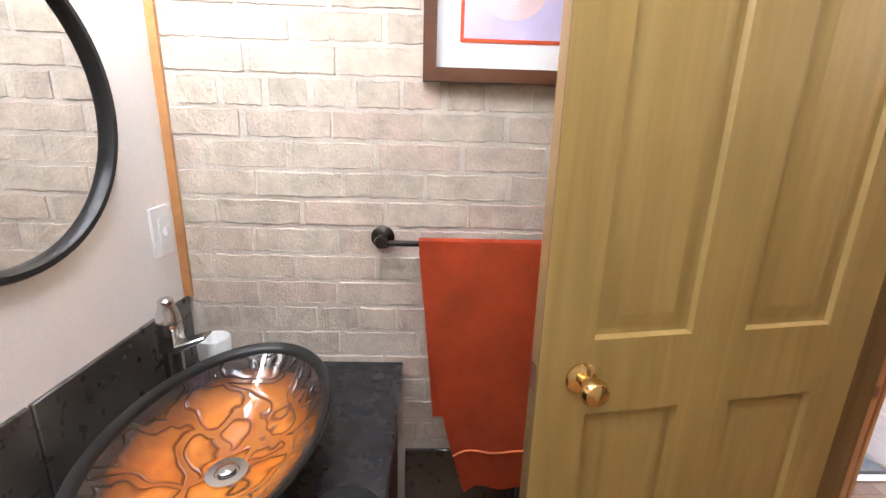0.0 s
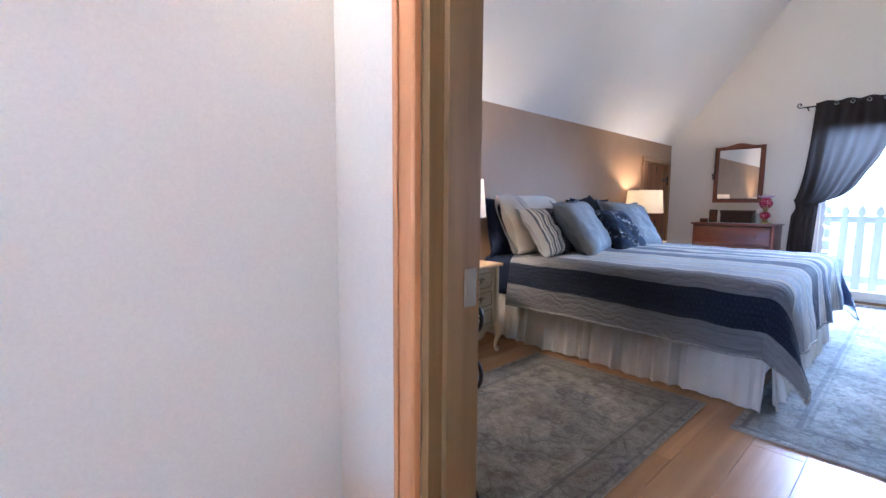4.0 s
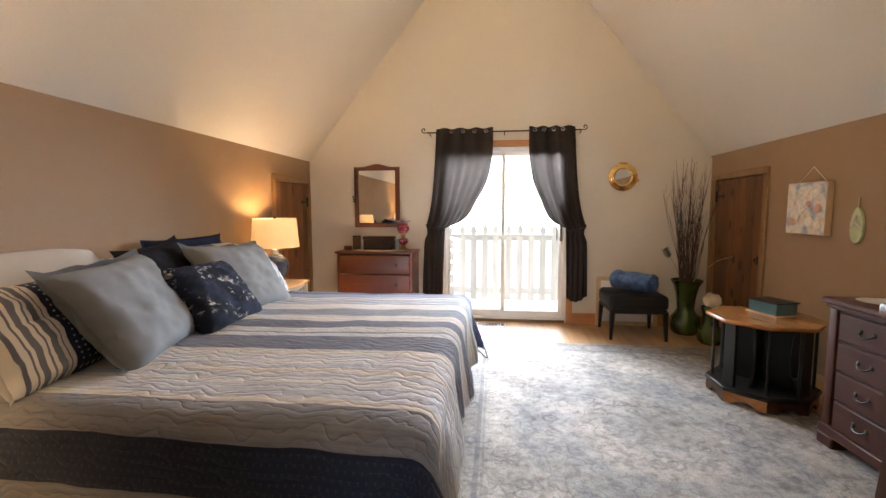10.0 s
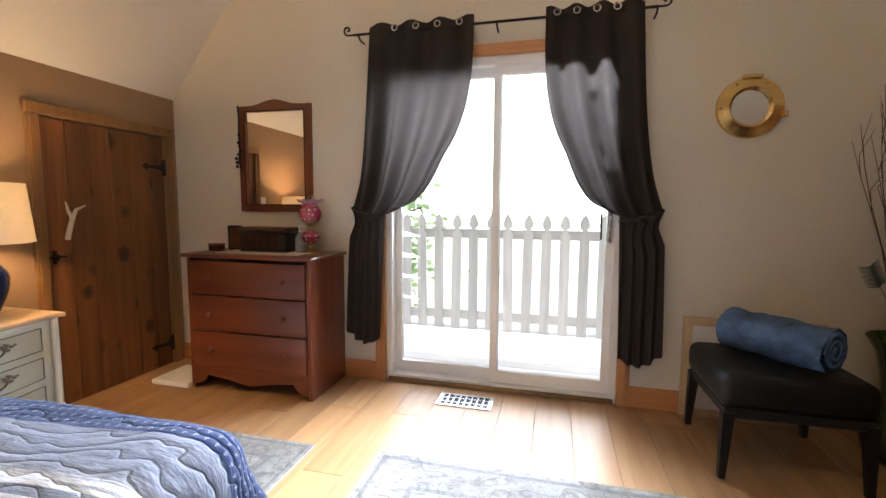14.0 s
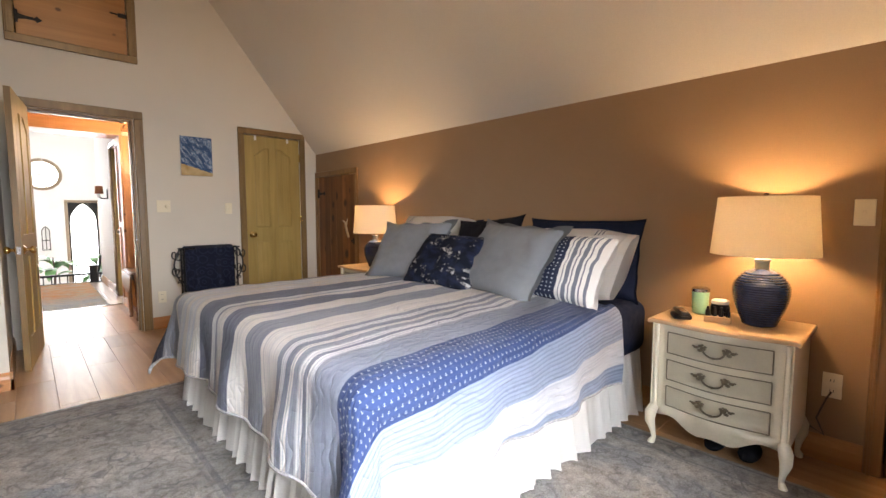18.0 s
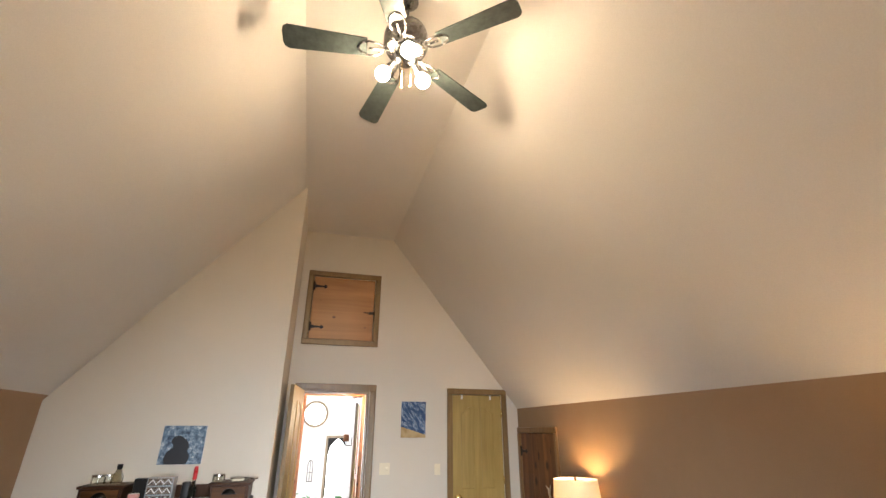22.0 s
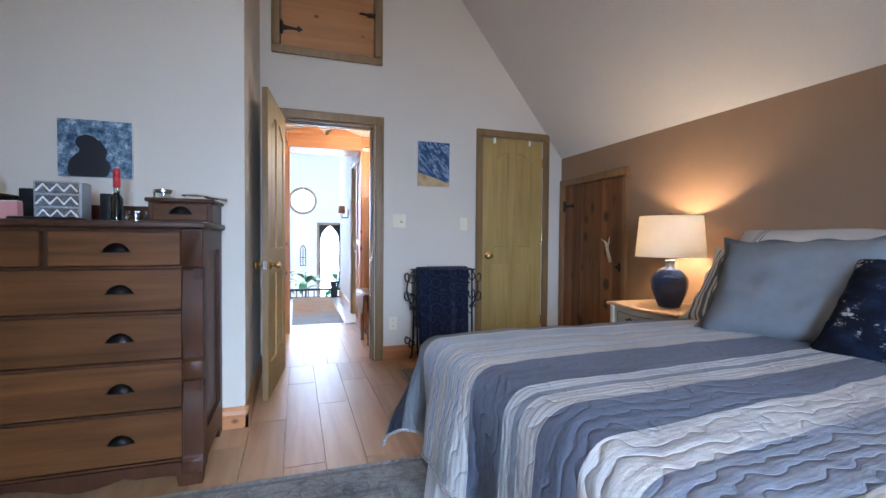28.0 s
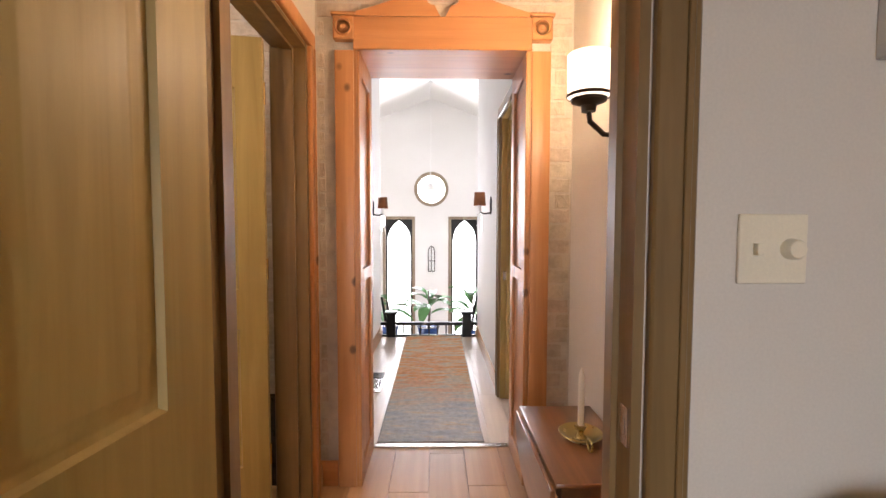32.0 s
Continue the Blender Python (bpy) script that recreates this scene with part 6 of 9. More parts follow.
for a, b in ((0.0, 0.27), (cw - 0.27, cw)):
    u = part("handkerchief_box", boxm(a, b, 0.27, cd, cz, cz + 0.10, 0.004), MAPLEDARK, t)
    part("box_drawer", boxm(a + 0.02, b - 0.02, 0.262, 0.275, cz + 0.015, cz + 0.09, 0.003), MAPLE, u)
    cup_pull(u, (a + b) / 2, 0.262, cz + 0.045)
    part("box_lid", boxm(a - 0.012, b + 0.012, 0.255, cd, cz + 0.10, cz + 0.118, 0.004), MAPLEDARK, u)
part("gallery", boxm(0.27, cw - 0.27, cd - 0.02, cd, cz, cz + 0.09, 0.003), MAPLEDARK, t)

# things on the chest
CLEARG = clear("clear_bottle_glass", (0.92, 0.95, 0.93))
GREENG = clear("green_bottle_glass", (0.55, 0.70, 0.58))
REDP = paint("red_plastic", (0.5, 0.02, 0.02), 0.3)
PINKP = paint("pink_card", (0.55, 0.26, 0.24), 0.5)
ZC1 = 1.13


def jar(label, x, y, z, r, hgt, glass, cap, lidh=0.015, name="jar"):
    t = thing(name, label, "jar", pose(x, y, z))
    part("jar_body", lathe(bmesh.new(), [(0, 0), (r, 0), (r, hgt), (r * 0.8, hgt), (r * 0.8, 0.006), (0, 0.006)], seg=18), glass, t)
    part("jar_lid", lathe(bmesh.new(), [(r * 1.02, hgt), (r * 1.02, hgt + lidh), (0, hgt + lidh)], seg=18), cap, t)
    return t


jar("short clear glass jar with a silver lid", 0.52, -1.42, ZC1, 0.035, 0.045, CLEARG, CHROME)
jar("low silver dressing-table pot", 0.68, -1.42, ZC1, 0.028, 0.03, CHROME, CHROME)
jar("clear glass jar on the little drawer box", 0.43, -1.16, ZC1 + 0.118, 0.045, 0.05, CLEARG, CHROME)
jar("clear glass jar on the little drawer box", 0.48, -1.12, ZC1 + 0.118, 0.022, 0.05, CLEARG, CHROME)
t = thing("glass_decanter", "clear glass bottle with a dark stopper", "bottle", pose(0.54, -1.14, ZC1 + 0.118))
part("flask", lathe(bmesh.new(), [(0, 0), (0.036, 0), (0.038, 0.05), (0.018, 0.085), (0.014, 0.10), (0.012, 0.10), (0.015, 0.084), (0.033, 0.05), (0.032, 0.006), (0, 0.006)], seg=20), CLEARG, t)
part("stopper", lathe(bmesh.new(), [(0.012, 0.095), (0.018, 0.105), (0.018, 0.13), (0, 0.13)], seg=14), BLACKLACQ, t)
single("tray", lathe(bmesh.new(), [(0, 0), (0.09, 0), (0.10, 0.010), (0.098, 0.012), (0.088, 0.004), (0, 0.004)], seg=28), CHROME, "oval silver tray on the chest", "tray", pose(0.71, -1.12, ZC1 + 0.118 - 0.118))
t = thing("jewellery_box", "small mirrored box with zigzag fretwork drawers", "box", pose(0.79, -1.33, ZC1))
part("body", boxm(0, 0.17, 0, 0.10, 0, 0.17, 0.003), GLAZEGREY, t)
for i in range(3):
    u = part("drawer", boxm(0.008, 0.162, -0.006, 0.0, 0.008 + i * 0.055, 0.055 + i * 0.055, 0.002), CHROME, t)
    z = 0.012 + i * 0.055
    pts = [(0.012 + k * 0.0245, -0.008, z + (0.034 if k % 2 else 0.004)) for k in range(7)]
    part("fretwork", tube(bmesh.new(), pts, 0.004, 4), WHITEVINYL, u, "pale zigzag fret")
t = thing("card_box", "small pink carton on the chest", "box", pose(0.68, -1.40, ZC1))
part("carton", boxm(0.03, 0.09, 0, 0.04, 0, 0.075, 0.001), PINKP, t)
part("flap", boxm(0.032, 0.088, 0.002, 0.038, 0.075, 0.078, 0.001), WHITEVINYL, t)
single("dark_box", boxm(0.66, 0.75, -1.16, -1.08, ZC1 + 0.012, ZC1 + 0.15, 0.003), BLACKLACQ, "small dark carton behind the pink one", "box")
single("speaker", boxm(1.0, 1.05, -1.26, -1.20, ZC1, ZC1 + 0.13, 0.006, 2), BLACKLACQ, "slim black speaker beside the fretwork box", "speaker")
t = thing("spray_bottle", "pale green bottle with a red cap", "bottle", pose(1.09, -1.33, ZC1))
part("bottle", lathe(bmesh.new(), [(0, 0), (0.024, 0), (0.024, 0.10), (0.012, 0.125), (0.012, 0.15), (0, 0.15)], seg=16), GREENG, t)
part("cap", lathe(bmesh.new(), [(0.012, 0.15), (0.015, 0.155), (0.013, 0.235), (0, 0.24)], seg=14), REDP, t, "tall red cap")
jar("cut glass dish with a lid on the chest", 1.22, -1.12, ZC1 + 0.118, 0.045, 0.035, CLEARG, CHROME)
jar("small clear pot on the chest front", 1.19, -1.42, ZC1, 0.04, 0.03, CLEARG, CLEARG)
t = thing("hairbrush", "silver-backed hairbrush lying on the box", "brush", pose(1.36, -1.14, ZC1 + 0.118, 0, 0, 20))
part("back", ball(bmesh.new(), (0, 0, 0.024), 0.04, (1.5, 0.85, 0.25), 16, 8), CHROME, t)
part("bristles", boxm(-0.045, 0.045, -0.024, 0.024, 0.0, 0.018, 0.006), BONE, t)
part("handle", tube(bmesh.new(), [(0.05, 0, 0.022), (0.09, 0, 0.018), (0.15, 0, 0.012)], [0.008, 0.006, 0.010], 8), CHROME, t)
single("dark_tray", boxm(0.78, 1.0, -1.50, -1.40, ZC1, ZC1 + 0.012, 0.004), BLACKLACQ, "narrow black tray at the chest edge", "tray")


def canvas(name, label, axis, face, out, a0, a1, z0, z1, mat, depth=0.02):
    t = thing(name, label, "painting", pose(0, 0, 0))
    lo, hi = sorted((face, face + out * depth))
    f0, f1 = sorted((face + out * depth, face + out * (depth + 0.0015)))
    if axis == "y":
        part("stretcher", boxm(a0, a1, lo, hi, z0, z1, 0.002), WHITECLOTH, t)
        part("painted_face", boxm(a0 + 0.001, a1 - 0.001, f0, f1, z0 + 0.001, z1 - 0.001), mat, t)
    else:
        part("stretcher", boxm(lo, hi, a0, a1, z0, z1, 0.002), WHITECLOTH, t)
        part("painted_face", boxm(f0, f1, a0 + 0.001, a1 - 0.001, z0 + 0.001, z1 - 0.001), mat, t)
    return t


def blue_splash():
    mt, nt, bs = nodes("blue_splatter_paint")
    v = coords(nt)
    n1, n2 = noise_tex(nt, v, 26, 6, 0.8), noise_tex(nt, v, 9, 3)
    col = ramp(nt, n1, [(0.38, (0.02, 0.04, 0.075)), (0.5, (0.12, 0.19, 0.27)), (0.57, (0.24, 0.30, 0.36)), (0.64, (0.58, 0.62, 0.65))])
    tc = nt.nodes.new("ShaderNodeTexCoord")
    sep = nt.nodes.new("ShaderNodeSeparateXYZ")
    nt.links.new(tc.outputs["Generated"], sep.inputs[0])

    def blot(x, z, kx, kz):
        ex = calc(nt, "MULTIPLY", calc(nt, "SUBTRACT", sep.outputs[0], x), kx)
        ez = calc(nt, "MULTIPLY", calc(nt, "SUBTRACT", sep.outputs[2], z), kz)
        rr = calc(nt, "ADD", calc(nt, "MULTIPLY", ex, ex), calc(nt, "MULTIPLY", ez, ez))
        return calc(nt, "LESS_THAN", calc(nt, "ADD", rr, calc(nt, "MULTIPLY", n2, 1.2)), 1.6)
    body = calc(nt, "MAXIMUM", calc(nt, "MAXIMUM", blot(0.42, 0.16, 3.6, 3.4), blot(0.47, 0.42, 5.5, 4.0)), blot(0.38, 0.60, 6.5, 7.5))
    col = mixc(nt, body, col, (0.012, 0.012, 0.016))
    nt.links.new(col, bs.inputs["Base Color"])
    bs.inputs["Roughness"].default_value = 0.35
    bump(nt, bs, n1, 0.4, 0.004)
    return mt


def beach():
    mt, nt, bs = nodes("poured_seascape_paint")
    v = coords(nt, (1, 1, 1), (0, radians(35), 0))
    turned = coords(nt, (1, 1, 1), (0, radians(-48), 0))
    mp2 = nt.nodes.new("ShaderNodeMapping")
    mp2.inputs["Scale"].default_value = (3.5, 4, 17)
    nt.links.new(turned, mp2.inputs[0])
    st = mp2.outputs[0]
    n = noise_tex(nt, st, 2.6, 6, 0.72)
    sea = ramp(nt, n, [(0.30, (0.008, 0.014, 0.04)), (0.42, (0.05, 0.11, 0.22)), (0.49, (0.012, 0.03, 0.10)), (0.53, (0.10, 0.20, 0.36)), (0.555, (0.58, 0.64, 0.70)), (0.575, (0.06, 0.14, 0.28)), (0.63, (0.012, 0.022, 0.07)), (0.66, (0.45, 0.52, 0.60)), (0.69, (0.05, 0.10, 0.20))])
    tc = nt.nodes.new("ShaderNodeTexCoord")
    sep = nt.nodes.new("ShaderNodeSeparateXYZ")
    nt.links.new(tc.outputs["Generated"], sep.inputs[0])
    shore = calc(nt, "ADD", sep.outputs[2], calc(nt, "ADD", calc(nt, "MULTIPLY", sep.outputs[0], 0.22), calc(nt, "MULTIPLY", noise_tex(nt, v, 9), 0.12)))
    sand = ramp(nt, noise_tex(nt, v, 14, 4), [(0.3, (0.36, 0.24, 0.10)), (0.7, (0.56, 0.42, 0.22))])
    col = mixc(nt, calc(nt, "LESS_THAN", shore, 0.36), sea, sand)
    nt.links.new(col, bs.inputs["Base Color"])
    bs.inputs["Roughness"].default_value = 0.25
    return mt


canvas("painting", "small blue splattered painting above the chest", "y", YJ, -1, 0.735, 1.05, 1.36, 1.645, blue_splash())
canvas("painting", "small poured seascape in blue over sand", "y", YN, -1, 2.868, 3.163, 1.53, 1.925, beach())

# ---- black hamper ----
FELT = paint("black_felt", (0.020, 0.018, 0.017), 0.95, 0.15, 8, 300, 0.3)
ROPE = paint("white_rope", (0.66, 0.62, 0.55), 0.9, 0.1, 30, 200, 0.3)
t = thing("laundry_hamper", "black felt hamper with white rope handles", "basket", pose(0.10, -1.74, 0.0))
part("basket", lathe(bmesh.new(), [(0, 0.0), (0.19, 0.0), (0.21, 0.02), (0.225, 0.40), (0.232, 0.46), (0.222, 0.462), (0.212, 0.40), (0.198, 0.03), (0, 0.02)], seg=32), FELT, t)
part("laundry", ball(bmesh.new(), (0, 0, 0.30), 0.18, (1, 1, 0.35), 18, 8), GREYCLOTH, t, "grey laundry inside")
for a in (-35, 145):
    c, s = math.cos(radians(a)), math.sin(radians(a))
    pts = [((0.238 - 0.012 * abs(u)) * c - 0.075 * u * s, (0.238 - 0.012 * abs(u)) * s + 0.075 * u * c, 0.36 - 0.17 * (1 - u * u) ** 0.5) for u in np.linspace(-1, 1, 13)]
    part("rope_handle", tube(bmesh.new(), pts, 0.008, 8), ROPE, t, "white rope handle")
single("paper_bag", boxm(0.12, 0.33, -1.30, -1.02, 0.0, 0.30, 0.01, 2), paint("blue_print_bag", (0.22, 0.26, 0.34), 0.6, 0.5, 22, 60, 0.1), "blue printed bag tucked beside the chest", "bag")
single("white_panel", prism(bmesh.new(), [(0.325, 0.0), (0.338, 0.0), (0.338, 0.34), (0.325, 0.30)], "y", -1.5, -1.05), WHITEVINYL, "thin white board leaning beside the chest", "board")

# ---- dark dresser with television ----
t = thing("media_dresser", "dark mahogany dresser with four drawers and bail pulls", "dresser", pose(-0.12, -3.28, 0.0))
mw, md, mz = 1.02, 0.47, 0.82
part("top", prism(bmesh.new(), [(0.0, -0.025), (md + 0.03, -0.025), (md + 0.03, mw + 0.025), (0.0, mw + 0.025)], "z", mz - 0.03, mz, (), 0.008), MAHOG, t)
part("crown", boxm(0.0, md + 0.014, -0.012, mw + 0.012, mz - 0.055, mz - 0.03, 0.006), MAHOG, t)
part("carcass", boxm(0.0, md - 0.02, 0.0, mw, 0.09, mz - 0.055, 0.004), MAHOG, t)
for y in (0.0, mw - 0.055):
    part("pilaster", boxm(md - 0.02, md, y, y + 0.055, 0.12, mz - 0.055, 0.008, 2), MAHOG, t)
for i in range(4):
    z0 = 0.125 + i * 0.16
    dr = part("drawer", boxm(md - 0.03, md - 0.004, 0.065, mw - 0.065, z0, z0 + 0.145, 0.006), MAHOG, t)
    for y in (0.25, mw - 0.25):
        bm = tube(bmesh.new(), [(md - 0.004 + 0.02 * math.sin(a), y - 0.04 * math.cos(a), z0 + 0.08 - 0.022 * math.sin(a)) for a in np.linspace(0, math.pi, 9)], 0.005, 6)
        for s in (-1, 1):
            ball(bm, (md - 0.003, y + s * 0.04, z0 + 0.08), 0.013, (0.5, 1, 1), 8, 6)
        part("bail_pull", bm, BLACKIRON, dr)
part("plinth", boxm(0.0, md + 0.012, -0.012, mw + 0.012, 0.07, 0.125, 0.006), MAHOG, t)
for y in (-0.012, mw - 0.10):
    for x in (0.0, md - 0.08):
        part("bracket_foot", boxm(x, x + 0.092, y, y + 0.112, 0.0, 0.07, 0.008), MAHOG, t)
t = thing("television", "thin black flat-screen television on the dark dresser", "television", pose(0.10, -2.78, mz))
part("stand", prism(bmesh.new(), [(-0.10, -0.16), (0.12, -0.16), (0.10, 0.16), (-0.08, 0.16)], "z", 0.0, 0.012, (), 0.003), BLACKLACQ, t)
part("neck", boxm(-0.03, 0.0, -0.04, 0.04, 0.012, 0.17, 0.004), BLACKLACQ, t)
part("cabinet", boxm(-0.035, 0.0, -0.49, 0.49, 0.155, 0.725, 0.006), BLACKLACQ, t)
part("screen", boxm(0.0, 0.002, -0.48, 0.48, 0.17, 0.715), paint("black_screen_glass", (0.006, 0.006, 0.008), 0.12, 0.02, 3, 50, 0.0, spec=0.25), t, "glossy black screen")
single("doily", lathe(bmesh.new(), [(0, 0), (0.10, 0), (0.11, 0.003), (0, 0.004)], seg=24), DOILY, "small lace doily on the dark dresser", "cloth", pose(0.18, -3.16, mz))

# ---- octagonal table ----
t = thing("octagonal_table", "octagonal side table, honey top on black posts", "table", pose(0.33, -3.88, 0.0, 0, 0, 22.5))
HONEY = timber("honey_tabletop", (0.28, 0.12, 0.035), (0.46, 0.22, 0.075), "y", 0.22, 0.7, 0, 0.5)


def octagon(r, k=8):
    return [(r * math.cos(2 * math.pi * i / k), r * math.sin(2 * math.pi * i / k)) for i in range(k)]


part("tabletop", prism(bmesh.new(), octagon(0.345), "z", 0.545, 0.57, (), 0.006), HONEY, t, "honey wood octagonal top")
part("shelf", prism(bmesh.new(), octagon(0.33), "z", 0.085, 0.115, (), 0.005), BLACKLACQ, t)
for k in (0, 1):
    q = [(-0.19, 0.115), (-0.06, 0.115), (-0.05, 0.13), (0.05, 0.13), (0.06, 0.115), (0.19, 0.115), (0.19, 0.16), (0.165, 0.20), (0.155, 0.30), (0.165, 0.46), (0.19, 0.51), (0.19, 0.545), (-0.19, 0.545), (-0.19, 0.51), (-0.165, 0.46), (-0.155, 0.30), (-0.165, 0.20), (-0.19, 0.16)]
    bm = prism(bmesh.new(), q, "y", -0.008 + 0.0002 * k, 0.008)
    bmesh.ops.transform(bm, matrix=Matrix.Rotation(radians(90 * k + 22.5), 4, "Z"), verts=bm.verts[:])
    part("divider", bm, BLACKLACQ, t, "black rack divider with curved edges")
for i in range(8):
    a = 2 * math.pi * i / 8
    m = Matrix.Rotation(a, 4, "Z")
    bm = lathe(bmesh.new(), [(0, 0.115), (0.010, 0.115), (0.010, 0.545), (0, 0.545)], (0.285, 0, 0), 10) if i % 2 else boxm(0.268, 0.292, -0.042, 0.042, 0.115, 0.545, 0.004)
    bmesh.ops.transform(bm, matrix=m, verts=bm.verts[:])
    part("post", bm, BLACKLACQ, t)
    a0, a1 = 2 * math.pi * i / 8, 2 * math.pi * (i + 1) / 8
    p0, p1 = Vector((0.32 * math.cos(a0), 0.32 * math.sin(a0), 0)), Vector((0.32 * math.cos(a1), 0.32 * math.sin(a1), 0))
    ln = (p1 - p0).length
    q = [(0, 0), (0.05, 0)] + [(0.05 + (ln - 0.1) * f, 0.045 * math.sin(math.pi * f) ** 0.6) for f in np.linspace(0, 1, 9)][1:-1] + [(ln - 0.05, 0), (ln, 0), (ln, 0.085), (0, 0.085)]
    bm = prism(bmesh.new(), q, "y", 0.0, 0.018)
    bmesh.ops.transform(bm, matrix=Matrix.Translation(p0) @ Matrix.Rotation(math.atan2(p1.y - p0.y, p1.x - p0.x), 4, "Z"), verts=bm.verts[:])
    part("base_skirt", bm, MAPLEDARK if i % 2 else HONEY, t)
TEAL = paint("teal_card", (0.05, 0.13, 0.16), 0.5, 0.2, 10, 120, 0.1)
t = thing("keepsake_box", "teal and black lidded keepsake box", "box", pose(0.23, -3.97, 0.57, 0, 0, 18))
part("base_tray", boxm(-0.098, 0.098, -0.118, 0.118, 0, 0.008, 0.001), TANTOP, t)
part("body", boxm(-0.085, 0.085, -0.105, 0.105, 0.008, 0.085, 0.002), TEAL, t)
part("lid", boxm(-0.095, 0.095, -0.115, 0.115, 0.085, 0.094, 0.001), BLACKLACQ, t)

# ---- black stool, blanket and leaning panel ----
LEATHER = paint("black_leather", (0.009, 0.009, 0.010), 0.42, 0.1, 8, 120, 0.4, spec=0.25)
t = thing("footstool", "low black leather footstool on tapered legs", "stool", pose(0.74, -5.40, 0.0))
bm = boxm(-0.28, 0.28, -0.26, 0.26, 0.30, 0.45, 0.045, 4)
for v in bm.verts:
    if v.co.z > 0.42:
        v.co.z += 0.02 * (1 - (v.co.x / 0.28) ** 2) * (1 - (v.co.y / 0.26) ** 2)
part("seat", bm, LEATHER, t, "padded leather seat")
part("seat_frame", boxm(-0.265, 0.265, -0.245, 0.245, 0.265, 0.31, 0.006), BLACKLACQ, t)
for x in (-0.25, 0.25):
    for y in (-0.23, 0.23):
        part("leg", tube(bmesh.new(), [(x, y, 0.29), (x * 1.05, y * 1.05, 0.0)], [0.032, 0.018], 4), BLACKLACQ, t)
PLUSH = paint("blue_plush", (0.065, 0.125, 0.26), 0.9, 0.55, 12, 90, 0.9)
bm = bmesh.new()
grid(bm, lambda u, v: ((-0.21 + 0.42 * u), (0.108 + 0.020 * noise.noise((u * 5, math.cos(v * 6.28) * 2, math.sin(v * 6.28) * 2))) * math.cos(2 * math.pi * v), (0.094 + 0.018 * noise.noise((u * 5, math.cos(v * 6.28) * 2 + 4, math.sin(v * 6.28) * 2))) * math.sin(2 * math.pi * v)), 16, 26)
t = thing("rolled_blanket", "rolled blue plush blanket on the footstool", "blanket", pose(0.73, -5.40, 0.555, 0, 0, -50))
part("roll", bm, PLUSH, t)
for x in (-0.21, 0.21):
    pts = [(x, (0.09 - 0.0028 * k) * math.cos(k * 0.55), (0.083 - 0.0026 * k) * math.sin(k * 0.55)) for k in range(32)]
    part("coiled_end", tube(bmesh.new(), pts, 0.009, 6), PLUSH, t)
t = thing("leaning_panel", "wood-framed white panel leaning behind the footstool", "panel", pose(0.36, YS + 0.025, 0.0))
part("board", boxm(0.04, 0.62, 0.0, 0.012, 0.04, 0.51), WHITEVINYL, t)
part("frame", prism(bmesh.new(), rect(0, 0.66, 0, 0.55), "y", 0.0, 0.022, [rect(0.045, 0.615, 0.045, 0.505)]), TANTOP, t)

# ---- green vases and branches ----
GREENGLAZE = paint("olive_green_glaze", (0.032, 0.058, 0.008), 0.12, 0.35, 7, 80, 0.05, 0.0, 0.7)
single("tall_vase", lathe(bmesh.new(), [(0, 0), (0.11, 0), (0.135, 0.03), (0.15, 0.10), (0.135, 0.18), (0.10, 0.22), (0.082, 0.26), (0.085, 0.30), (0.095, 0.40), (0.12, 0.50), (0.155, 0.56), (0.15, 0.565), (0.11, 0.50), (0.08, 0.40), (0.07, 0.30), (0, 0.28)], seg=32), GREENGLAZE, "tall olive green glazed floor vase", "vase", pose(0.17, -5.50, 0.0))
single("small_vase", lathe(bmesh.new(), [(0, 0), (0.085, 0), (0.11, 0.025), (0.122, 0.08), (0.11, 0.14), (0.075, 0.18), (0.066, 0.21), (0.072, 0.28), (0.092, 0.355), (0.088, 0.36), (0.06, 0.28), (0, 0.25)], seg=32), GREENGLAZE, "small olive green vase holding a woven ball", "vase", pose(0.08, -5.14, 0.0))
TWIG = paint("dry_twig", (0.085, 0.042, 0.030), 0.85, 0.3, 20, 120, 0.3)
t = thing("woven_ball", "pale woven twine ball resting in the vase", "ornament", pose(0.08, -5.14, 0.42))
part("core", ball(bmesh.new(), (0, 0, 0), 0.072, (1, 1, 0.9), 16, 12), BONE, t)
rng = random.Random(11)
for k in range(9):
    ax = Vector((rng.uniform(-1, 1), rng.uniform(-1, 1), rng.uniform(-1, 1))).normalized()
    o1 = ax.orthogonal().normalized()
    o2 = ax.cross(o1)
    part("twine", tube(bmesh.new(), [0.075 * (math.cos(a) * o1 + math.sin(a) * o2) * 1.0 + Vector((0, 0, 0)) for a in np.linspace(0, 2 * math.pi, 20)], 0.006, 5), BONE, t)
t = thing("branches", "tall dry red-brown branches standing in the vase", "branches", pose(0.17, -5.50, 0.30))
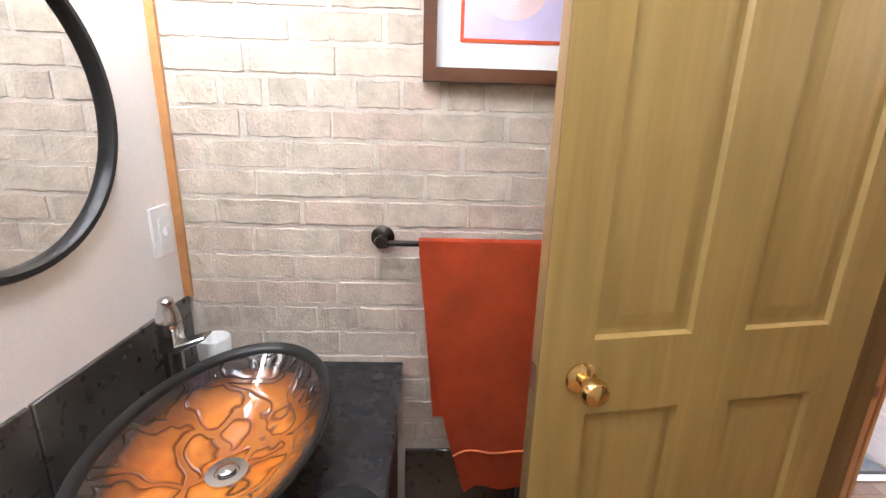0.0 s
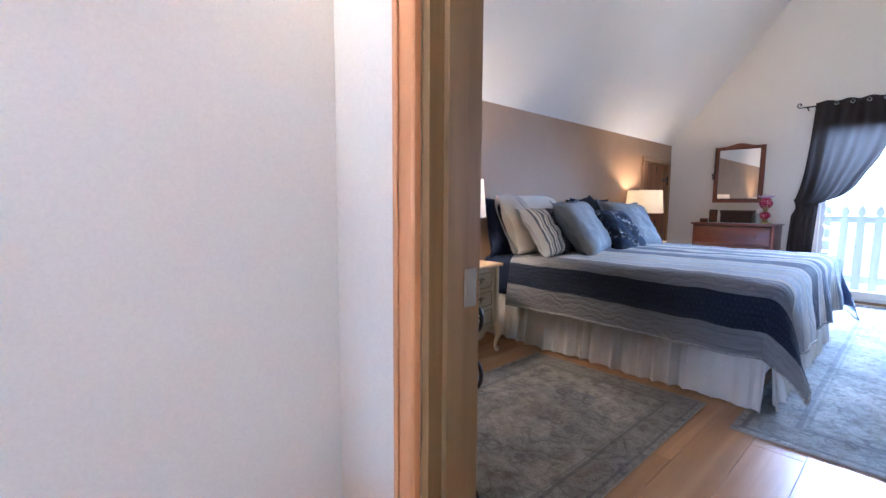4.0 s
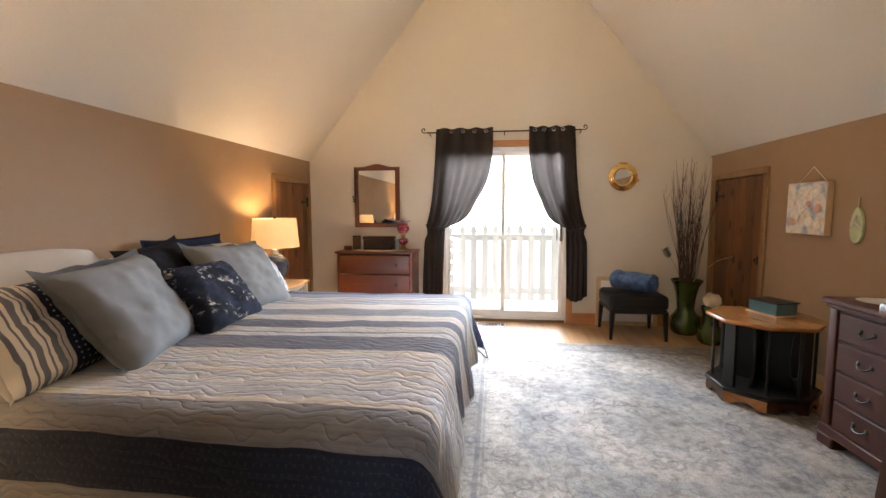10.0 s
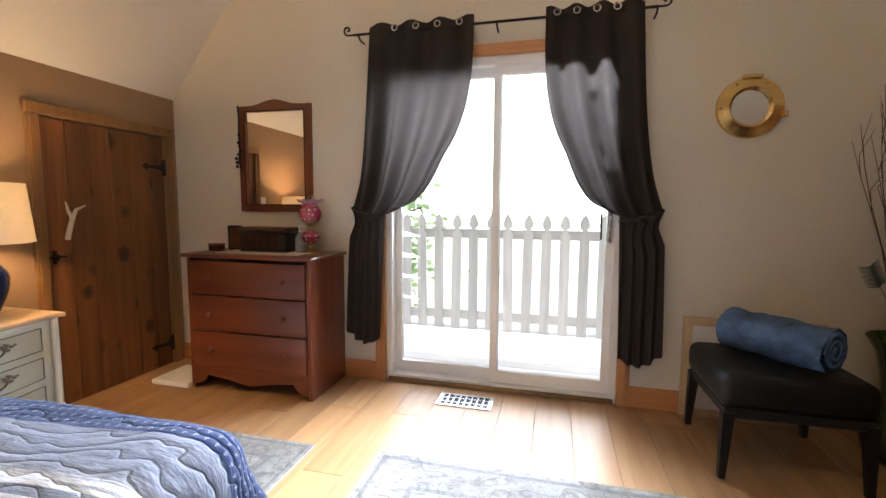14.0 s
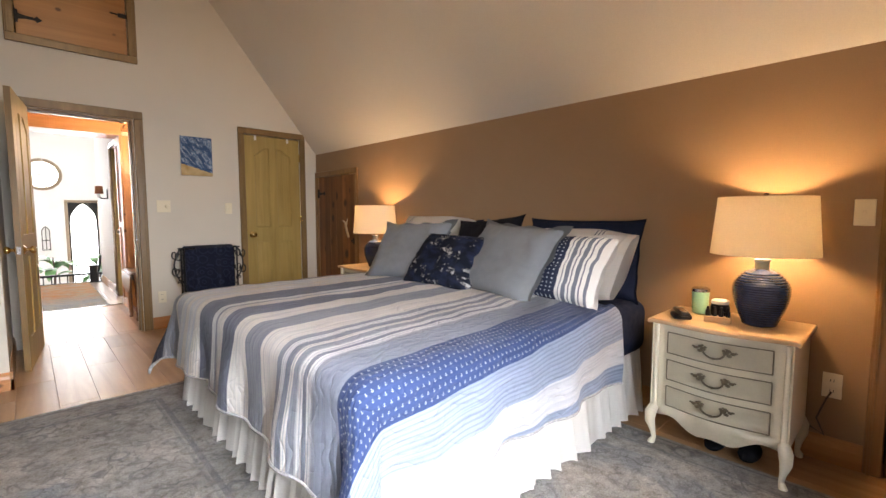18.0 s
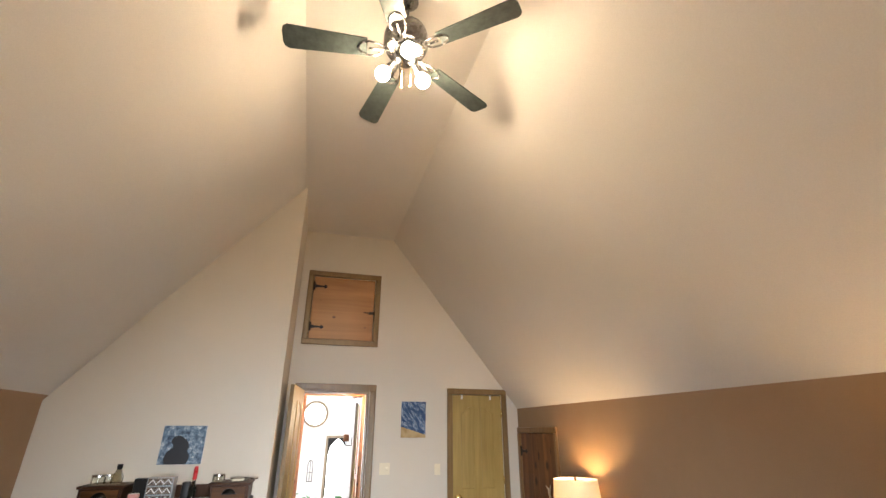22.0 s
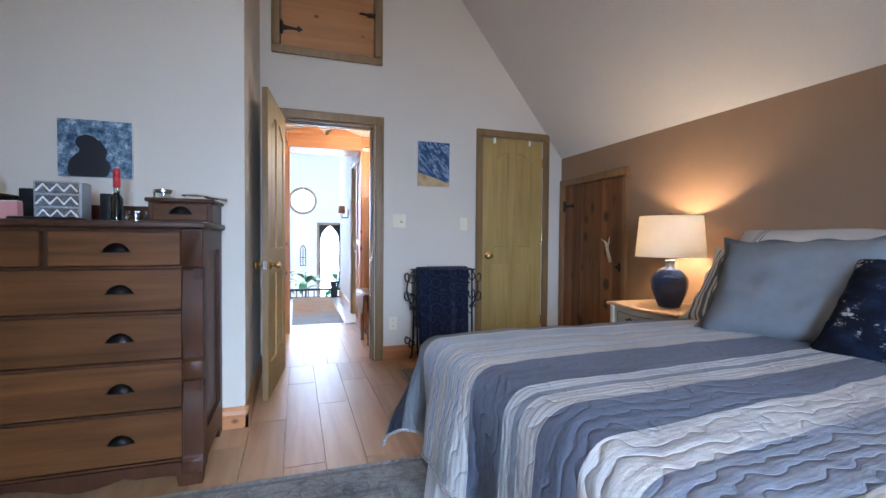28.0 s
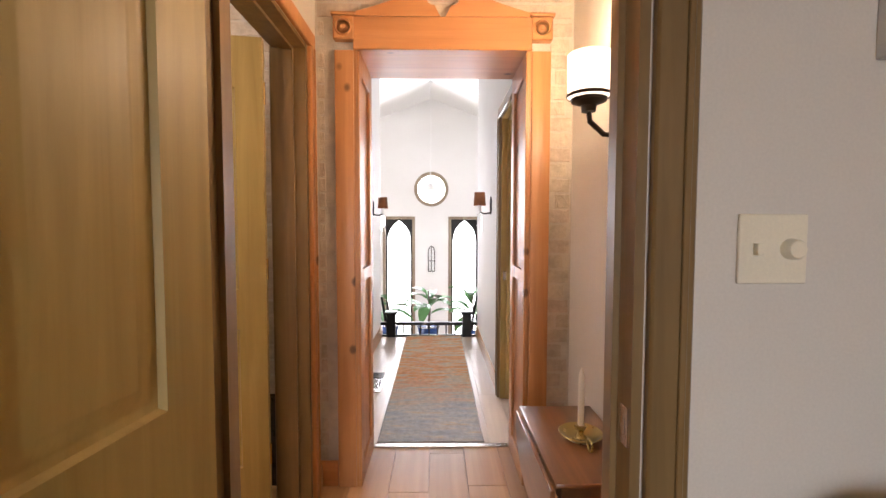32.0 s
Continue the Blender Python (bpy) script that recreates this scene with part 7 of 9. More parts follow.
for k in range(58):
    a, sp, hgt = rng.uniform(0, 2 * math.pi), rng.uniform(0.02, 0.26), rng.uniform(0.85, 1.52)
    lean_x, lean_y = math.cos(a) * sp, math.sin(a) * sp * 0.75
    lean_y = max(lean_y, -0.17)
    lean_x = max(lean_x, -0.26)
    pts, x, y = [], 0.04 * math.cos(a), 0.04 * math.sin(a)
    wob = rng.uniform(0, 6)
    for i in range(8):
        f = i / 7
        pts.append((x + lean_x * f ** 1.3 + 0.012 * math.sin(wob + f * 7), y + lean_y * f ** 1.3 + 0.012 * math.cos(wob * 2 + f * 6), f * hgt))
    bm = tube(bmesh.new(), pts, [0.0042 - 0.0031 * i / 7 for i in range(8)], 5)
    for q in range(2):
        i = rng.randint(3, 6)
        p = Vector(pts[i])
        tube(bm, [p, p + Vector((rng.uniform(-0.03, 0.03), rng.uniform(-0.02, 0.03), 0.10)), p + Vector((rng.uniform(-0.06, 0.06), rng.uniform(-0.02, 0.05), 0.22))], [0.002, 0.0016, 0.0008], 4)
    part("twig", bm, TWIG, t)
FEATHER = paint("dark_feather", (0.03, 0.045, 0.04), 0.6, 0.4, 12, 90, 0.3)
for p0, p1 in (((0.05, 0.06, 0.2), (0.30, 0.20, 0.60)), ((0.0, 0.05, 0.2), (0.16, 0.16, 0.95))):
    a, b = Vector(p0), Vector(p1)
    bm = tube(bmesh.new(), [a, (a + b) / 2 + Vector((0, 0, 0.03)), b], [0.002, 0.0016, 0.001], 5)
    d = (b - a).normalized()
    for k in range(16):
        c = b - d * 0.007 * k
        s = Vector((-d.z, 0.2, d.x)).normalized()
        for sg in (-1, 1):
            tube(bm, [c, c + s * sg * 0.035 + d * 0.02], [0.003, 0.001], 4)
    part("feather", bm, FEATHER, t, "dark peacock feather")
part("pampas_spray", tube(bmesh.new(), [(0.0, 0.05, 0.2), (-0.06, 0.16, 0.36), (-0.16, 0.28, 0.50), (-0.26, 0.36, 0.55)], [0.003, 0.003, 0.0025, 0.001], 6), BONE, t, "pale arching stem")

# ---- patio door, curtains, outdoors ----
casing("trim_patio_door", "y", YS, 1, 1.345, 2.755, 2.0, 0.068, PINE, "orange pine casing of the patio door", headmat=PINEX)
PANE = clear("window_glass", (1, 1, 1), 0.0, 1.02)
pd = tagged(new("patio_door"), "white vinyl sliding patio door, closed", "door")
part("outer_frame", prism(bmesh.new(), rect(1.347, 2.753, 0.002, 1.998), "y", YS - 0.005, YS - 0.13, [rect(1.385, 2.715, 0.045, 1.955)]), WHITEVINYL, pd)
for a, b, y in ((2.04, 2.715, YS - 0.075), (1.385, 2.085, YS - 0.035)):
    sash = part("sash", prism(bmesh.new(), rect(a, b, 0.045, 1.955), "y", y, y - 0.035, [rect(a + 0.042, b - 0.042, 0.115, 1.905)]), WHITEVINYL, pd)
    g = part("pane", boxm(a + 0.042, b - 0.042, y - 0.02, y - 0.016, 0.115, 1.905), PANE, sash)
    g.visible_shadow = False
bm = boxm(1.40, 1.428, YS - 0.033, YS - 0.004, 0.93, 1.13, 0.006)
part("handle", bm, CHROME, pd, "grey pull handle")
part("catch", boxm(1.452, 1.462, YS - 0.035, YS - 0.02, 0.95, 1.10, 0.003), BLACKIRON, pd)
part("sill_track", boxm(1.36, 2.74, YS - 0.005, YS + 0.012, 0.0, 0.028, 0.004), CASING, pd)
CURTAIN = sheer("charcoal_curtain_cloth", (0.042, 0.035, 0.032), 0.13)
rod = thing("curtain_rod", "thin black iron rod with scrolled ends", "curtain rod", pose(0, 0, 0))
YR = YS + 0.085
part("rod", tube(bmesh.new(), [(1.24, YR, 2.155), (2.92, YR, 2.155)], 0.008, 8), BLACKIRON, rod)
for x, s in ((1.24, -1), (2.92, 1)):
    pts = [(x + s * (0.02 + 0.030 * (1 - k / 16) * math.cos(k * 0.45 - math.pi / 2) + 0.02), YR, 2.155 + 0.030 + 0.030 * (1 - k / 16) * math.sin(k * 0.45 - math.pi / 2)) for k in range(15)]
    part("scroll_finial", tube(bmesh.new(), [(x, YR, 2.155)] + pts, 0.006, 6), BLACKIRON, rod)
for x in (1.24, 2.06, 2.89):
    part("bracket", tube(bmesh.new(), [(x, YS, 2.13), (x, YR - 0.02, 2.13), (x, YR, 2.147)], 0.006, 6), BLACKIRON, rod)


def curtain(label, x_in, x_out, tie_in, tie_out, bot_in, bot_out):
    t = thing("curtain", label, "curtain", pose(0, 0, 0), "tied-back curtains")
    s = 1 if x_out > x_in else -1
    zt, ztie, zb = 2.195, 1.11, 0.31
    folds = 3.6

    def upper(u, v):
        z = zt + (ztie - 0.07 * math.sin(u * math.pi) - zt) * v
        k = v ** 3.5
        xi = x_in + (tie_in - x_in) * k
        z -= 0.075 * max(0.0, math.sin(math.pi * (v - 0.72) / 0.28)) * (1 - u) if v > 0.72 else 0.0
        xo = x_out + (tie_out - x_out) * v ** 3 + s * 0.03 * math.sin(v * math.pi) * 0.5
        x = xi + (xo - xi) * u
        amp = 0.022 + 0.020 * v - 0.035 * max(0, v - 0.85) / 0.15
        y = YR + 0.012 + amp * math.sin(u * folds * 2 * math.pi + 0.9 * v + 0.6 * math.sin(v * 5 + u * 3)) + 0.05 * math.sin(math.pi * v) ** 2 * (v ** 2)
        if v < 0.02:
            z += 0.006 * math.cos(u * folds * 2 * math.pi)
        return (x, y, z)

    def lower(u, v):
        z = ztie - 0.06 * math.sin(u * math.pi) + (zb + 0.03 * u - ztie) * v
        xi, xo = tie_in + (bot_in - tie_in) * v, tie_out + (bot_out - tie_out) * v ** 0.6 - s * 0.03 * math.sin(min(1, v * 5) * math.pi)
        y = YR + 0.012 + 0.022 * math.sin(u * 4 * 2 * math.pi + 2 * v) * (0.4 + 0.6 * v)
        return (xi + (xo - xi) * u, y, z)
    for nm, fn, n in (("drape", upper, 34), ("tail", lower, 18)):
        bm = bmesh.new()
        grid(bm, fn, 72, n)
        part(nm, bm, CURTAIN, t)
    bm = bmesh.new()
    xm_, r = (tie_in + tie_out) / 2, abs(tie_out - tie_in) / 2
    tube(bm, [(xm_ + r * 0.95 * math.cos(a), YR + 0.014 + 0.055 * math.sin(a), ztie - 0.02 + 0.03 * math.cos(a) * s) for a in np.linspace(0, 2 * math.pi, 19)], 0.009, 8)
    part("tieback", bm, CURTAIN, t)
    for k in range(4):
        x = x_in + (x_out - x_in) * (0.12 + 0.20 * k)
        bm = lathe(bmesh.new(), [(0.014, 0), (0.020, 0.004), (0.020, 0.007), (0.013, 0.004)], seg=14, m=pose(x, YR + 0.048, 2.155, -90, 0, 0))
        part("grommet", bm, CHROME, t)
    return t


curtain("charcoal grommet curtain tied back to the dresser side", 2.185, 2.82, 2.72, 2.94, 2.75, 2.98)
curtain("charcoal grommet curtain tied back to the stool side", 1.795, 1.30, 1.38, 1.16, 1.36, 1.135)
GREYWOOD = timber("weathered_deck_wood", (0.48, 0.475, 0.46), (0.66, 0.65, 0.635), "x", 0.85, 0.8, 0.4, 0, 0.3)
GREYWOODZ = timber("weathered_fence_wood", (0.50, 0.49, 0.475), (0.70, 0.685, 0.665), "z", 0.85, 0.8, 0.4, 0, 0.3)
deck = tagged(new("deck"), "weathered grey plank deck outside the patio door", "", "", "structure")
for i in range(12):
    y1 = YS - 0.22 - i * 0.142
    part("deck_board", boxm(-0.6, 4.9, y1 - 0.136, y1, -0.11, -0.075, 0.004), GREYWOOD, deck)
for x in (-0.5, 2.1, 4.8):
    part("joist", boxm(x, x + 0.05, -7.45, YS - 0.2, -0.3, -0.111), GREYWOOD, deck)
    part("post", boxm(x, x + 0.1, -7.45, -7.35, -3.0, -0.31), GREYWOODZ, deck)
fence = thing("picket_fence", "weathered grey picket railing round the deck", "fence", pose(0, 0, 0))
part("rail", boxm(-0.6, 4.9, -7.44, -7.40, 0.83, 0.92, 0.004), GREYWOOD, fence)
part("rail", boxm(-0.6, 4.9, -7.44, -7.40, 0.02, 0.11, 0.004), GREYWOOD, fence)
pick = [(-0.045, -0.07), (0.045, -0.07), (0.045, 0.88), (0.022, 0.905), (0.022, 0.925), (0.045, 0.95), (0.045, 0.985), (0.030, 1.03), (0.012, 1.055), (0.0, 1.085), (-0.012, 1.055), (-0.030, 1.03), (-0.045, 0.985), (-0.045, 0.95), (-0.022, 0.925), (-0.022, 0.905), (-0.045, 0.88)]
p0 = part("picket", prism(bmesh.new(), pick, "y", -0.01, 0.01), GREYWOODZ, fence, smooth=False)
p0.matrix_basis = Matrix.Translation((-0.45, -7.385, 0))
for i in range(1, 31):
    again(p0, "picket", Matrix.Translation((-0.45 + i * 0.172, -7.385, 0)) @ Matrix.Rotation(radians(random.Random(i).uniform(-0.8, 0.8)), 4, "Y"))
for x in (1.16, 3.3):
    part("fence_post", boxm(x, x + 0.09, -7.48, -7.39, -0.11, 1.0, 0.006), GREYWOODZ, fence)

LEAF = sheer("spring_leaf", (0.42, 0.54, 0.28), 0.6)
BARK = paint("grey_bark", (0.12, 0.09, 0.07), 0.9, 0.3, 8, 50, 0.5)


def tree(x, y, hgt, spread, seed, n=420):
    rng = random.Random(seed)
    t = thing("tree", "leafy green garden tree beyond the deck", "tree", pose(x, y, -3.0), "garden trees")
    part("trunk", tube(bmesh.new(), [(0, 0, 0), (0.1, 0, hgt * 0.35), (-0.05, 0.1, hgt * 0.8)], [0.22, 0.16, 0.05], 9), BARK, t)
    bm = bmesh.new()
    for k in range(7):
        a = rng.uniform(0, 6.28)
        z0 = hgt * rng.uniform(0.3, 0.65)
        tube(bm, [(0, 0, z0), (math.cos(a) * spread * 0.4, math.sin(a) * spread * 0.4, z0 + hgt * 0.15), (math.cos(a) * spread * 0.85, math.sin(a) * spread * 0.85, z0 + hgt * 0.22)], [0.08, 0.05, 0.015], 6)
    part("limbs", bm, BARK, t)
    verts, faces = [], []
    for k in range(n):
        a, rr, z = rng.uniform(0, 6.28), spread * rng.uniform(0.1, 1.0) ** 0.6, hgt * rng.uniform(0.28, 1.0)
        rr *= 1.0 - 0.65 * abs((z / hgt - 0.55) / 0.5)
        c = Vector((rr * math.cos(a), rr * math.sin(a), z))
        for q in range(7):
            p = c + Vector((rng.gauss(0, 0.25), rng.gauss(0, 0.25), rng.gauss(0, 0.2)))
            d1 = Vector((rng.uniform(-1, 1), rng.uniform(-1, 1), rng.uniform(-0.5, 0.5))).normalized() * 0.13
            d2 = d1.cross(Vector((rng.uniform(-1, 1), rng.uniform(-1, 1), rng.uniform(-1, 1)))).normalized() * 0.07
            b = len(verts)
            verts += [p - d1, p + d2, p + d1, p - d2]
            faces.append((b, b + 1, b + 2, b + 3))
    me = bpy.data.meshes.new("crown")
    me.from_pydata(verts, [], faces)
    me.materials.append(LEAF)
    o = new("crown", me)
    o.parent = t
    return t


for i, (x, y, hh, sp) in enumerate(((6.5, -12.5, 6.4, 2.6), (9.5, -10.0, 6.0, 2.6), (13, -21, 7.5, 4), (9, -17, 6.0, 3))):
    tree(x, y, hh, sp, i)

# ---- west wall pictures, porthole ----
t = thing("porthole_mirror", "round brass porthole mirror on the wall", "mirror", pose(0.768, YS + 0.001, 1.648))
ringm = pose(0, 0, 0, -90, 0, 0)
part("brass_ring", lathe(bmesh.new(), [(0.085, 0.002), (0.088, 0.022), (0.10, 0.028), (0.125, 0.022), (0.152, 0.018), (0.156, 0.002), (0.156, 0.0), (0.085, 0.0)], seg=40, m=ringm), BRASS, t)
part("glass", lathe(bmesh.new(), [(0, 0.010), (0.088, 0.010), (0.088, 0.004), (0, 0.004)], seg=40, m=ringm), MIRROR, t)
for a in range(0, 360, 60):
    part("screw", ball(bmesh.new(), (0.135 * math.cos(radians(a)), 0.022, 0.135 * math.sin(radians(a))), 0.007, (1, 0.6, 1), 8, 6), BRASS, t)
part("clasp", boxm(-0.166, -0.145, 0.004, 0.036, -0.055, -0.025, 0.005), BRASS, t)
part("hinge_bar", boxm(-0.045, 0.045, 0.01, 0.032, 0.140, 0.160, 0.005), BRASS, t)


def shells():
    mt, nt, bs = nodes("seashell_print")
    v = coords(nt)
    vo = node(nt, "TexVoronoi", Scale=10.0, Randomness=0.9)
    nt.links.new(v, vo.inputs["Vector"])
    n = noise_tex(nt, v, 22, 5, 0.7)
    col = ramp(nt, vo.outputs["Distance"], [(0.0, (0.66, 0.42, 0.28)), (0.3, (0.70, 0.60, 0.48)), (0.5, (0.62, 0.60, 0.56)), (0.75, (0.20, 0.24, 0.34))])
    col = mixc(nt, 0.35, col, ramp(nt, n, [(0.35, (0.30, 0.22, 0.18)), (0.6, (0.78, 0.74, 0.68))]))
    nt.links.new(col, bs.inputs["Base Color"])
    bs.inputs["Roughness"].default_value = 0.5
    return mt


t = thing("seashell_picture", "seashell and starfish print on a hanging board", "picture", pose(XW, -4.235, 1.30))
part("block", boxm(0.002, 0.045, -0.205, 0.205, -0.19, 0.19, 0.003), TANTOP, t)
part("print", boxm(0.045, 0.047, -0.20, 0.20, -0.185, 0.185), shells(), t)
SHELLW = paint("pale_shell", (0.70, 0.64, 0.55), 0.5, 0.2, 20, 80, 0.2)
SHELLP = paint("peach_shell", (0.55, 0.32, 0.22), 0.5, 0.3, 30, 80, 0.2)
for cy, cz, r in ((-0.10, 0.07, 0.10), (-0.04, -0.03, 0.085)):
    bm = bmesh.new()
    for k in range(5):
        a = 2 * math.pi * k / 5 + 0.5
        tube(bm, [(0.050, cy, cz), (0.052, cy + r * 0.5 * math.cos(a), cz + r * 0.5 * math.sin(a)), (0.049, cy + r * math.cos(a), cz + r * math.sin(a))], [0.015, 0.010, 0.004], 6)
    part("starfish", bm, SHELLW, t)
for k, (cy, cz, r) in enumerate(((0.09, 0.10, 0.045), (0.13, 0.0, 0.04), (0.05, -0.10, 0.045), (-0.13, -0.10, 0.035), (0.14, -0.12, 0.04), (0.03, 0.03, 0.03))):
    part("shell", ball(bmesh.new(), (0.048, cy, cz), r, (0.25, 1.0, 0.8), 12, 8), SHELLP if k % 2 else SHELLW, t)
part("cord", tube(bmesh.new(), [(0.01, -0.14, 0.19), (0.005, 0.0, 0.30), (0.01, 0.14, 0.19)], 0.0025, 5), ROPE, t)
t = thing("flip_flop_sign", "wooden flip-flop ornament hanging on the wall", "ornament", pose(XW, -3.80, 1.19))
q = [(0.052 * math.cos(a) * (1 - 0.18 * math.sin(a)), 0.115 * math.sin(a)) for a in np.linspace(0, 2 * math.pi, 25)[:-1]]
part("sole", prism(bmesh.new(), q, "x", 0.002, 0.02, (), 0.003), paint("pale_lime_wood", (0.50, 0.55, 0.30), 0.6, 0.2, 12), t)
part("strap", tube(bmesh.new(), [(0.02, -0.04, -0.02), (0.038, -0.01, 0.02), (0.022, 0.0, 0.06), (0.038, 0.012, 0.02), (0.02, 0.042, -0.02)], 0.007, 6), ROPE, t)
part("hanger", tube(bmesh.new(), [(0.01, 0, 0.11), (0.008, 0, 0.18)], 0.005, 5), TANTOP, t)


# ---- plates and outlets ----
def plate(name, label, axis, face, out, a, z, w=0.07, hgt=0.115, kind="switch", tone=None):
    t = thing(name, label, "wall plate", pose(0, 0, 0))

    def slab(a0, a1, z0, z1, d0, d1, bev=0.001):
        lo, hi = sorted((face + out * d0, face + out * d1))
        return boxm(lo, hi, a0, a1, z0, z1, bev) if axis == "x" else boxm(a0, a1, lo, hi, z0, z1, bev)
    part("cover", slab(a - w / 2, a + w / 2, z - hgt / 2, z + hgt / 2, 0.0, 0.006, 0.002), tone or IVORY, t)
    if kind == "outlet":
        for dz in (-0.024, 0.024):
            s = part("socket", slab(a - 0.016, a + 0.016, z + dz - 0.014, z + dz + 0.014, 0.006, 0.008), tone or IVORY, t)
            for da in (-0.006, 0.006):
                part("slot", slab(a + da - 0.0012, a + da + 0.0012, z + dz - 0.005, z + dz + 0.006, 0.008, 0.0088, 0), BLACKIRON, s)
    elif kind == "dimmer":
        part("toggle", slab(a - w / 4 - 0.005, a - w / 4 + 0.005, z - 0.010, z + 0.010, 0.006, 0.018), tone or IVORY, t)
        m = pose(a + w / 4, face + out * 0.006, z, 90, 0, 0)
        part("dial", lathe(bmesh.new(), [(0.018, 0), (0.017, 0.014), (0.014, 0.018), (0, 0.018)], seg=20, m=m), tone or IVORY, t)
    else:
        part("toggle", slab(a - 0.005, a + 0.005, z - 0.010, z + 0.010, 0.006, 0.018), tone or IVORY, t)
    return t


plate("dimmer_switch", "ivory double plate with toggle and dimmer dial", "y", YN, -1, 2.705, 1.215, 0.118, 0.118, "dimmer")
plate("light_switch", "ivory switch plate beside the closet", "y", YN, -1, 3.312, 1.20)
plate("wall_outlet", "ivory wall outlet by the blanket rack", "y", YN, -1, 2.655, 0.315, kind="outlet")
plate("light_switch", "ivory switch plate beside the plank door", "x", XE, -1, -4.80, 1.15)
plate("wall_outlet", "ivory outlet with a lamp plug", "x", XE, -1, -4.735, 0.36, kind="outlet")
CABLE = paint("brown_cable", (0.05, 0.03, 0.02), 0.5)
single("lamp_cord", tube(bmesh.new(), [(XE - 0.02, -4.735, 0.335), (XE - 0.03, -4.72, 0.30), (XE - 0.025, -4.69, 0.2), (XE - 0.03, -4.72, 0.13), (XE - 0.03, -4.66, 0.16), (XE - 0.03, -4.60, 0.25)], 0.004, 6), CABLE, "brown lamp cord hanging from the outlet", "cord")
plate("wall_outlet", "ivory outlet low on the west wall", "x", XW, 1, -3.42, 0.32, kind="outlet")

# ---- floor registers ----
def register(label, x, y, m_, w, l, z):
    t = thing("floor_register", label, "vent", m_)
    part("frame", prism(bmesh.new(), rect(-w / 2, w / 2, -l / 2, l / 2), "z", z, z + 0.006, [rect(-w / 2 + 0.015, w / 2 - 0.015, -l / 2 + 0.015, l / 2 - 0.015)]), m_ and CHROME, t)
    # flat black sheet in place of the dark of the duct
    part("shadow_sheet", boxm(-w / 2 + 0.015, w / 2 - 0.015, -l / 2 + 0.015, l / 2 - 0.015, z - 0.0, z + 0.001), BLACKIRON, t)
    n = 9
    for i in range(n):
        a = -w / 2 + 0.02 + (w - 0.04) * i / (n - 1)
        part("bar", boxm(a - 0.004, a + 0.004, -l / 2 + 0.015, l / 2 - 0.015, z + 0.001, z + 0.005), CHROME, t)
    for k in (-1, 1):
        part("cross_bar", boxm(-w / 2 + 0.015, w / 2 - 0.015, k * l / 6 - 0.003, k * l / 6 + 0.003, z + 0.001, z + 0.0055), CHROME, t)
    return t


register("pale grey scrolled floor register by the patio door", 0, 0, pose(2.19, -5.59, 0.0), 0.32, 0.16, 0.0)
register("dark floor register in the corridor", 0, 0, pose(1.655, 2.82, 0.0), 0.11, 0.28, 0.0)

# ---- ceiling fan ----
BLADEM = paint("green_grey_fan_blade", (0.055, 0.07, 0.065), 0.4, 0.3, 30, 180, 0.15)
PEWTER = metal("dark_pewter", (0.16, 0.155, 0.15), 0.28)
fan = thing("ceiling_fan", "dark five-blade ceiling fan with three lit globes", "fan", pose(2.14, -3.43, 3.97))
part("canopy", lathe(bmesh.new(), [(0.0, 0.0), (0.062, 0.0), (0.064, -0.03), (0.04, -0.06), (0.015, -0.075), (0, -0.075)], seg=24), PEWTER, fan)
part("downrod", lathe(bmesh.new(), [(0.012, -0.07), (0.012, -0.25), (0, -0.25)], seg=12), PEWTER, fan)
part("motor", lathe(bmesh.new(), [(0.02, -0.23), (0.07, -0.245), (0.115, -0.27), (0.125, -0.31), (0.125, -0.37), (0.11, -0.405), (0.07, -0.42), (0, -0.42)], seg=32), PEWTER, fan)
part("light_hub", lathe(bmesh.new(), [(0.055, -0.42), (0.06, -0.45), (0.05, -0.485), (0.02, -0.50), (0, -0.50)], seg=24), PEWTER, fan)
for k in range(5):
    a = radians(30 + 72 * k)
    m = Matrix.Rotation(a, 4, "Z")
    w0, w1, r0, r1 = 0.052, 0.068, 0.21, 0.655
    q = [(r0, -w0), (r1 - 0.03, -w1), (r1 - 0.008, -w1 + 0.012), (r1, -w1 + 0.035), (r1, w1 - 0.035), (r1 - 0.008, w1 - 0.012), (r1 - 0.03, w1), (r0, w0)]
    bm = prism(bmesh.new(), q, "z", -0.004, 0.004)
    mm = m @ Matrix.Translation((0, 0, -0.415)) @ Matrix.Rotation(radians(11), 4, "X")
    bmesh.ops.transform(bm, matrix=mm, verts=bm.verts[:])
    bl = part("blade", bm, BLADEM, fan, "dark green-grey mottled blade")
    bm = bmesh.new()
    for s in (-1, 1):
        tube(bm, [mm @ Vector(p) for p in ((0.10, 0, 0.008), (0.15, s * 0.035, -0.008), (0.20, s * 0.042, -0.010), (0.245, s * 0.025, -0.008), (0.26, 0, -0.008))], 0.006, 6)
    tube(bm, [mm @ Vector(p) for p in ((0.09, 0, 0.006), (0.14, 0, -0.008), (0.20, 0, -0.010))], 0.007, 6)
    part("blade_arm", bm, PEWTER, bl)
GLOBE = glow("lit_globe", (1.0, 0.76, 0.48), FAN_W)
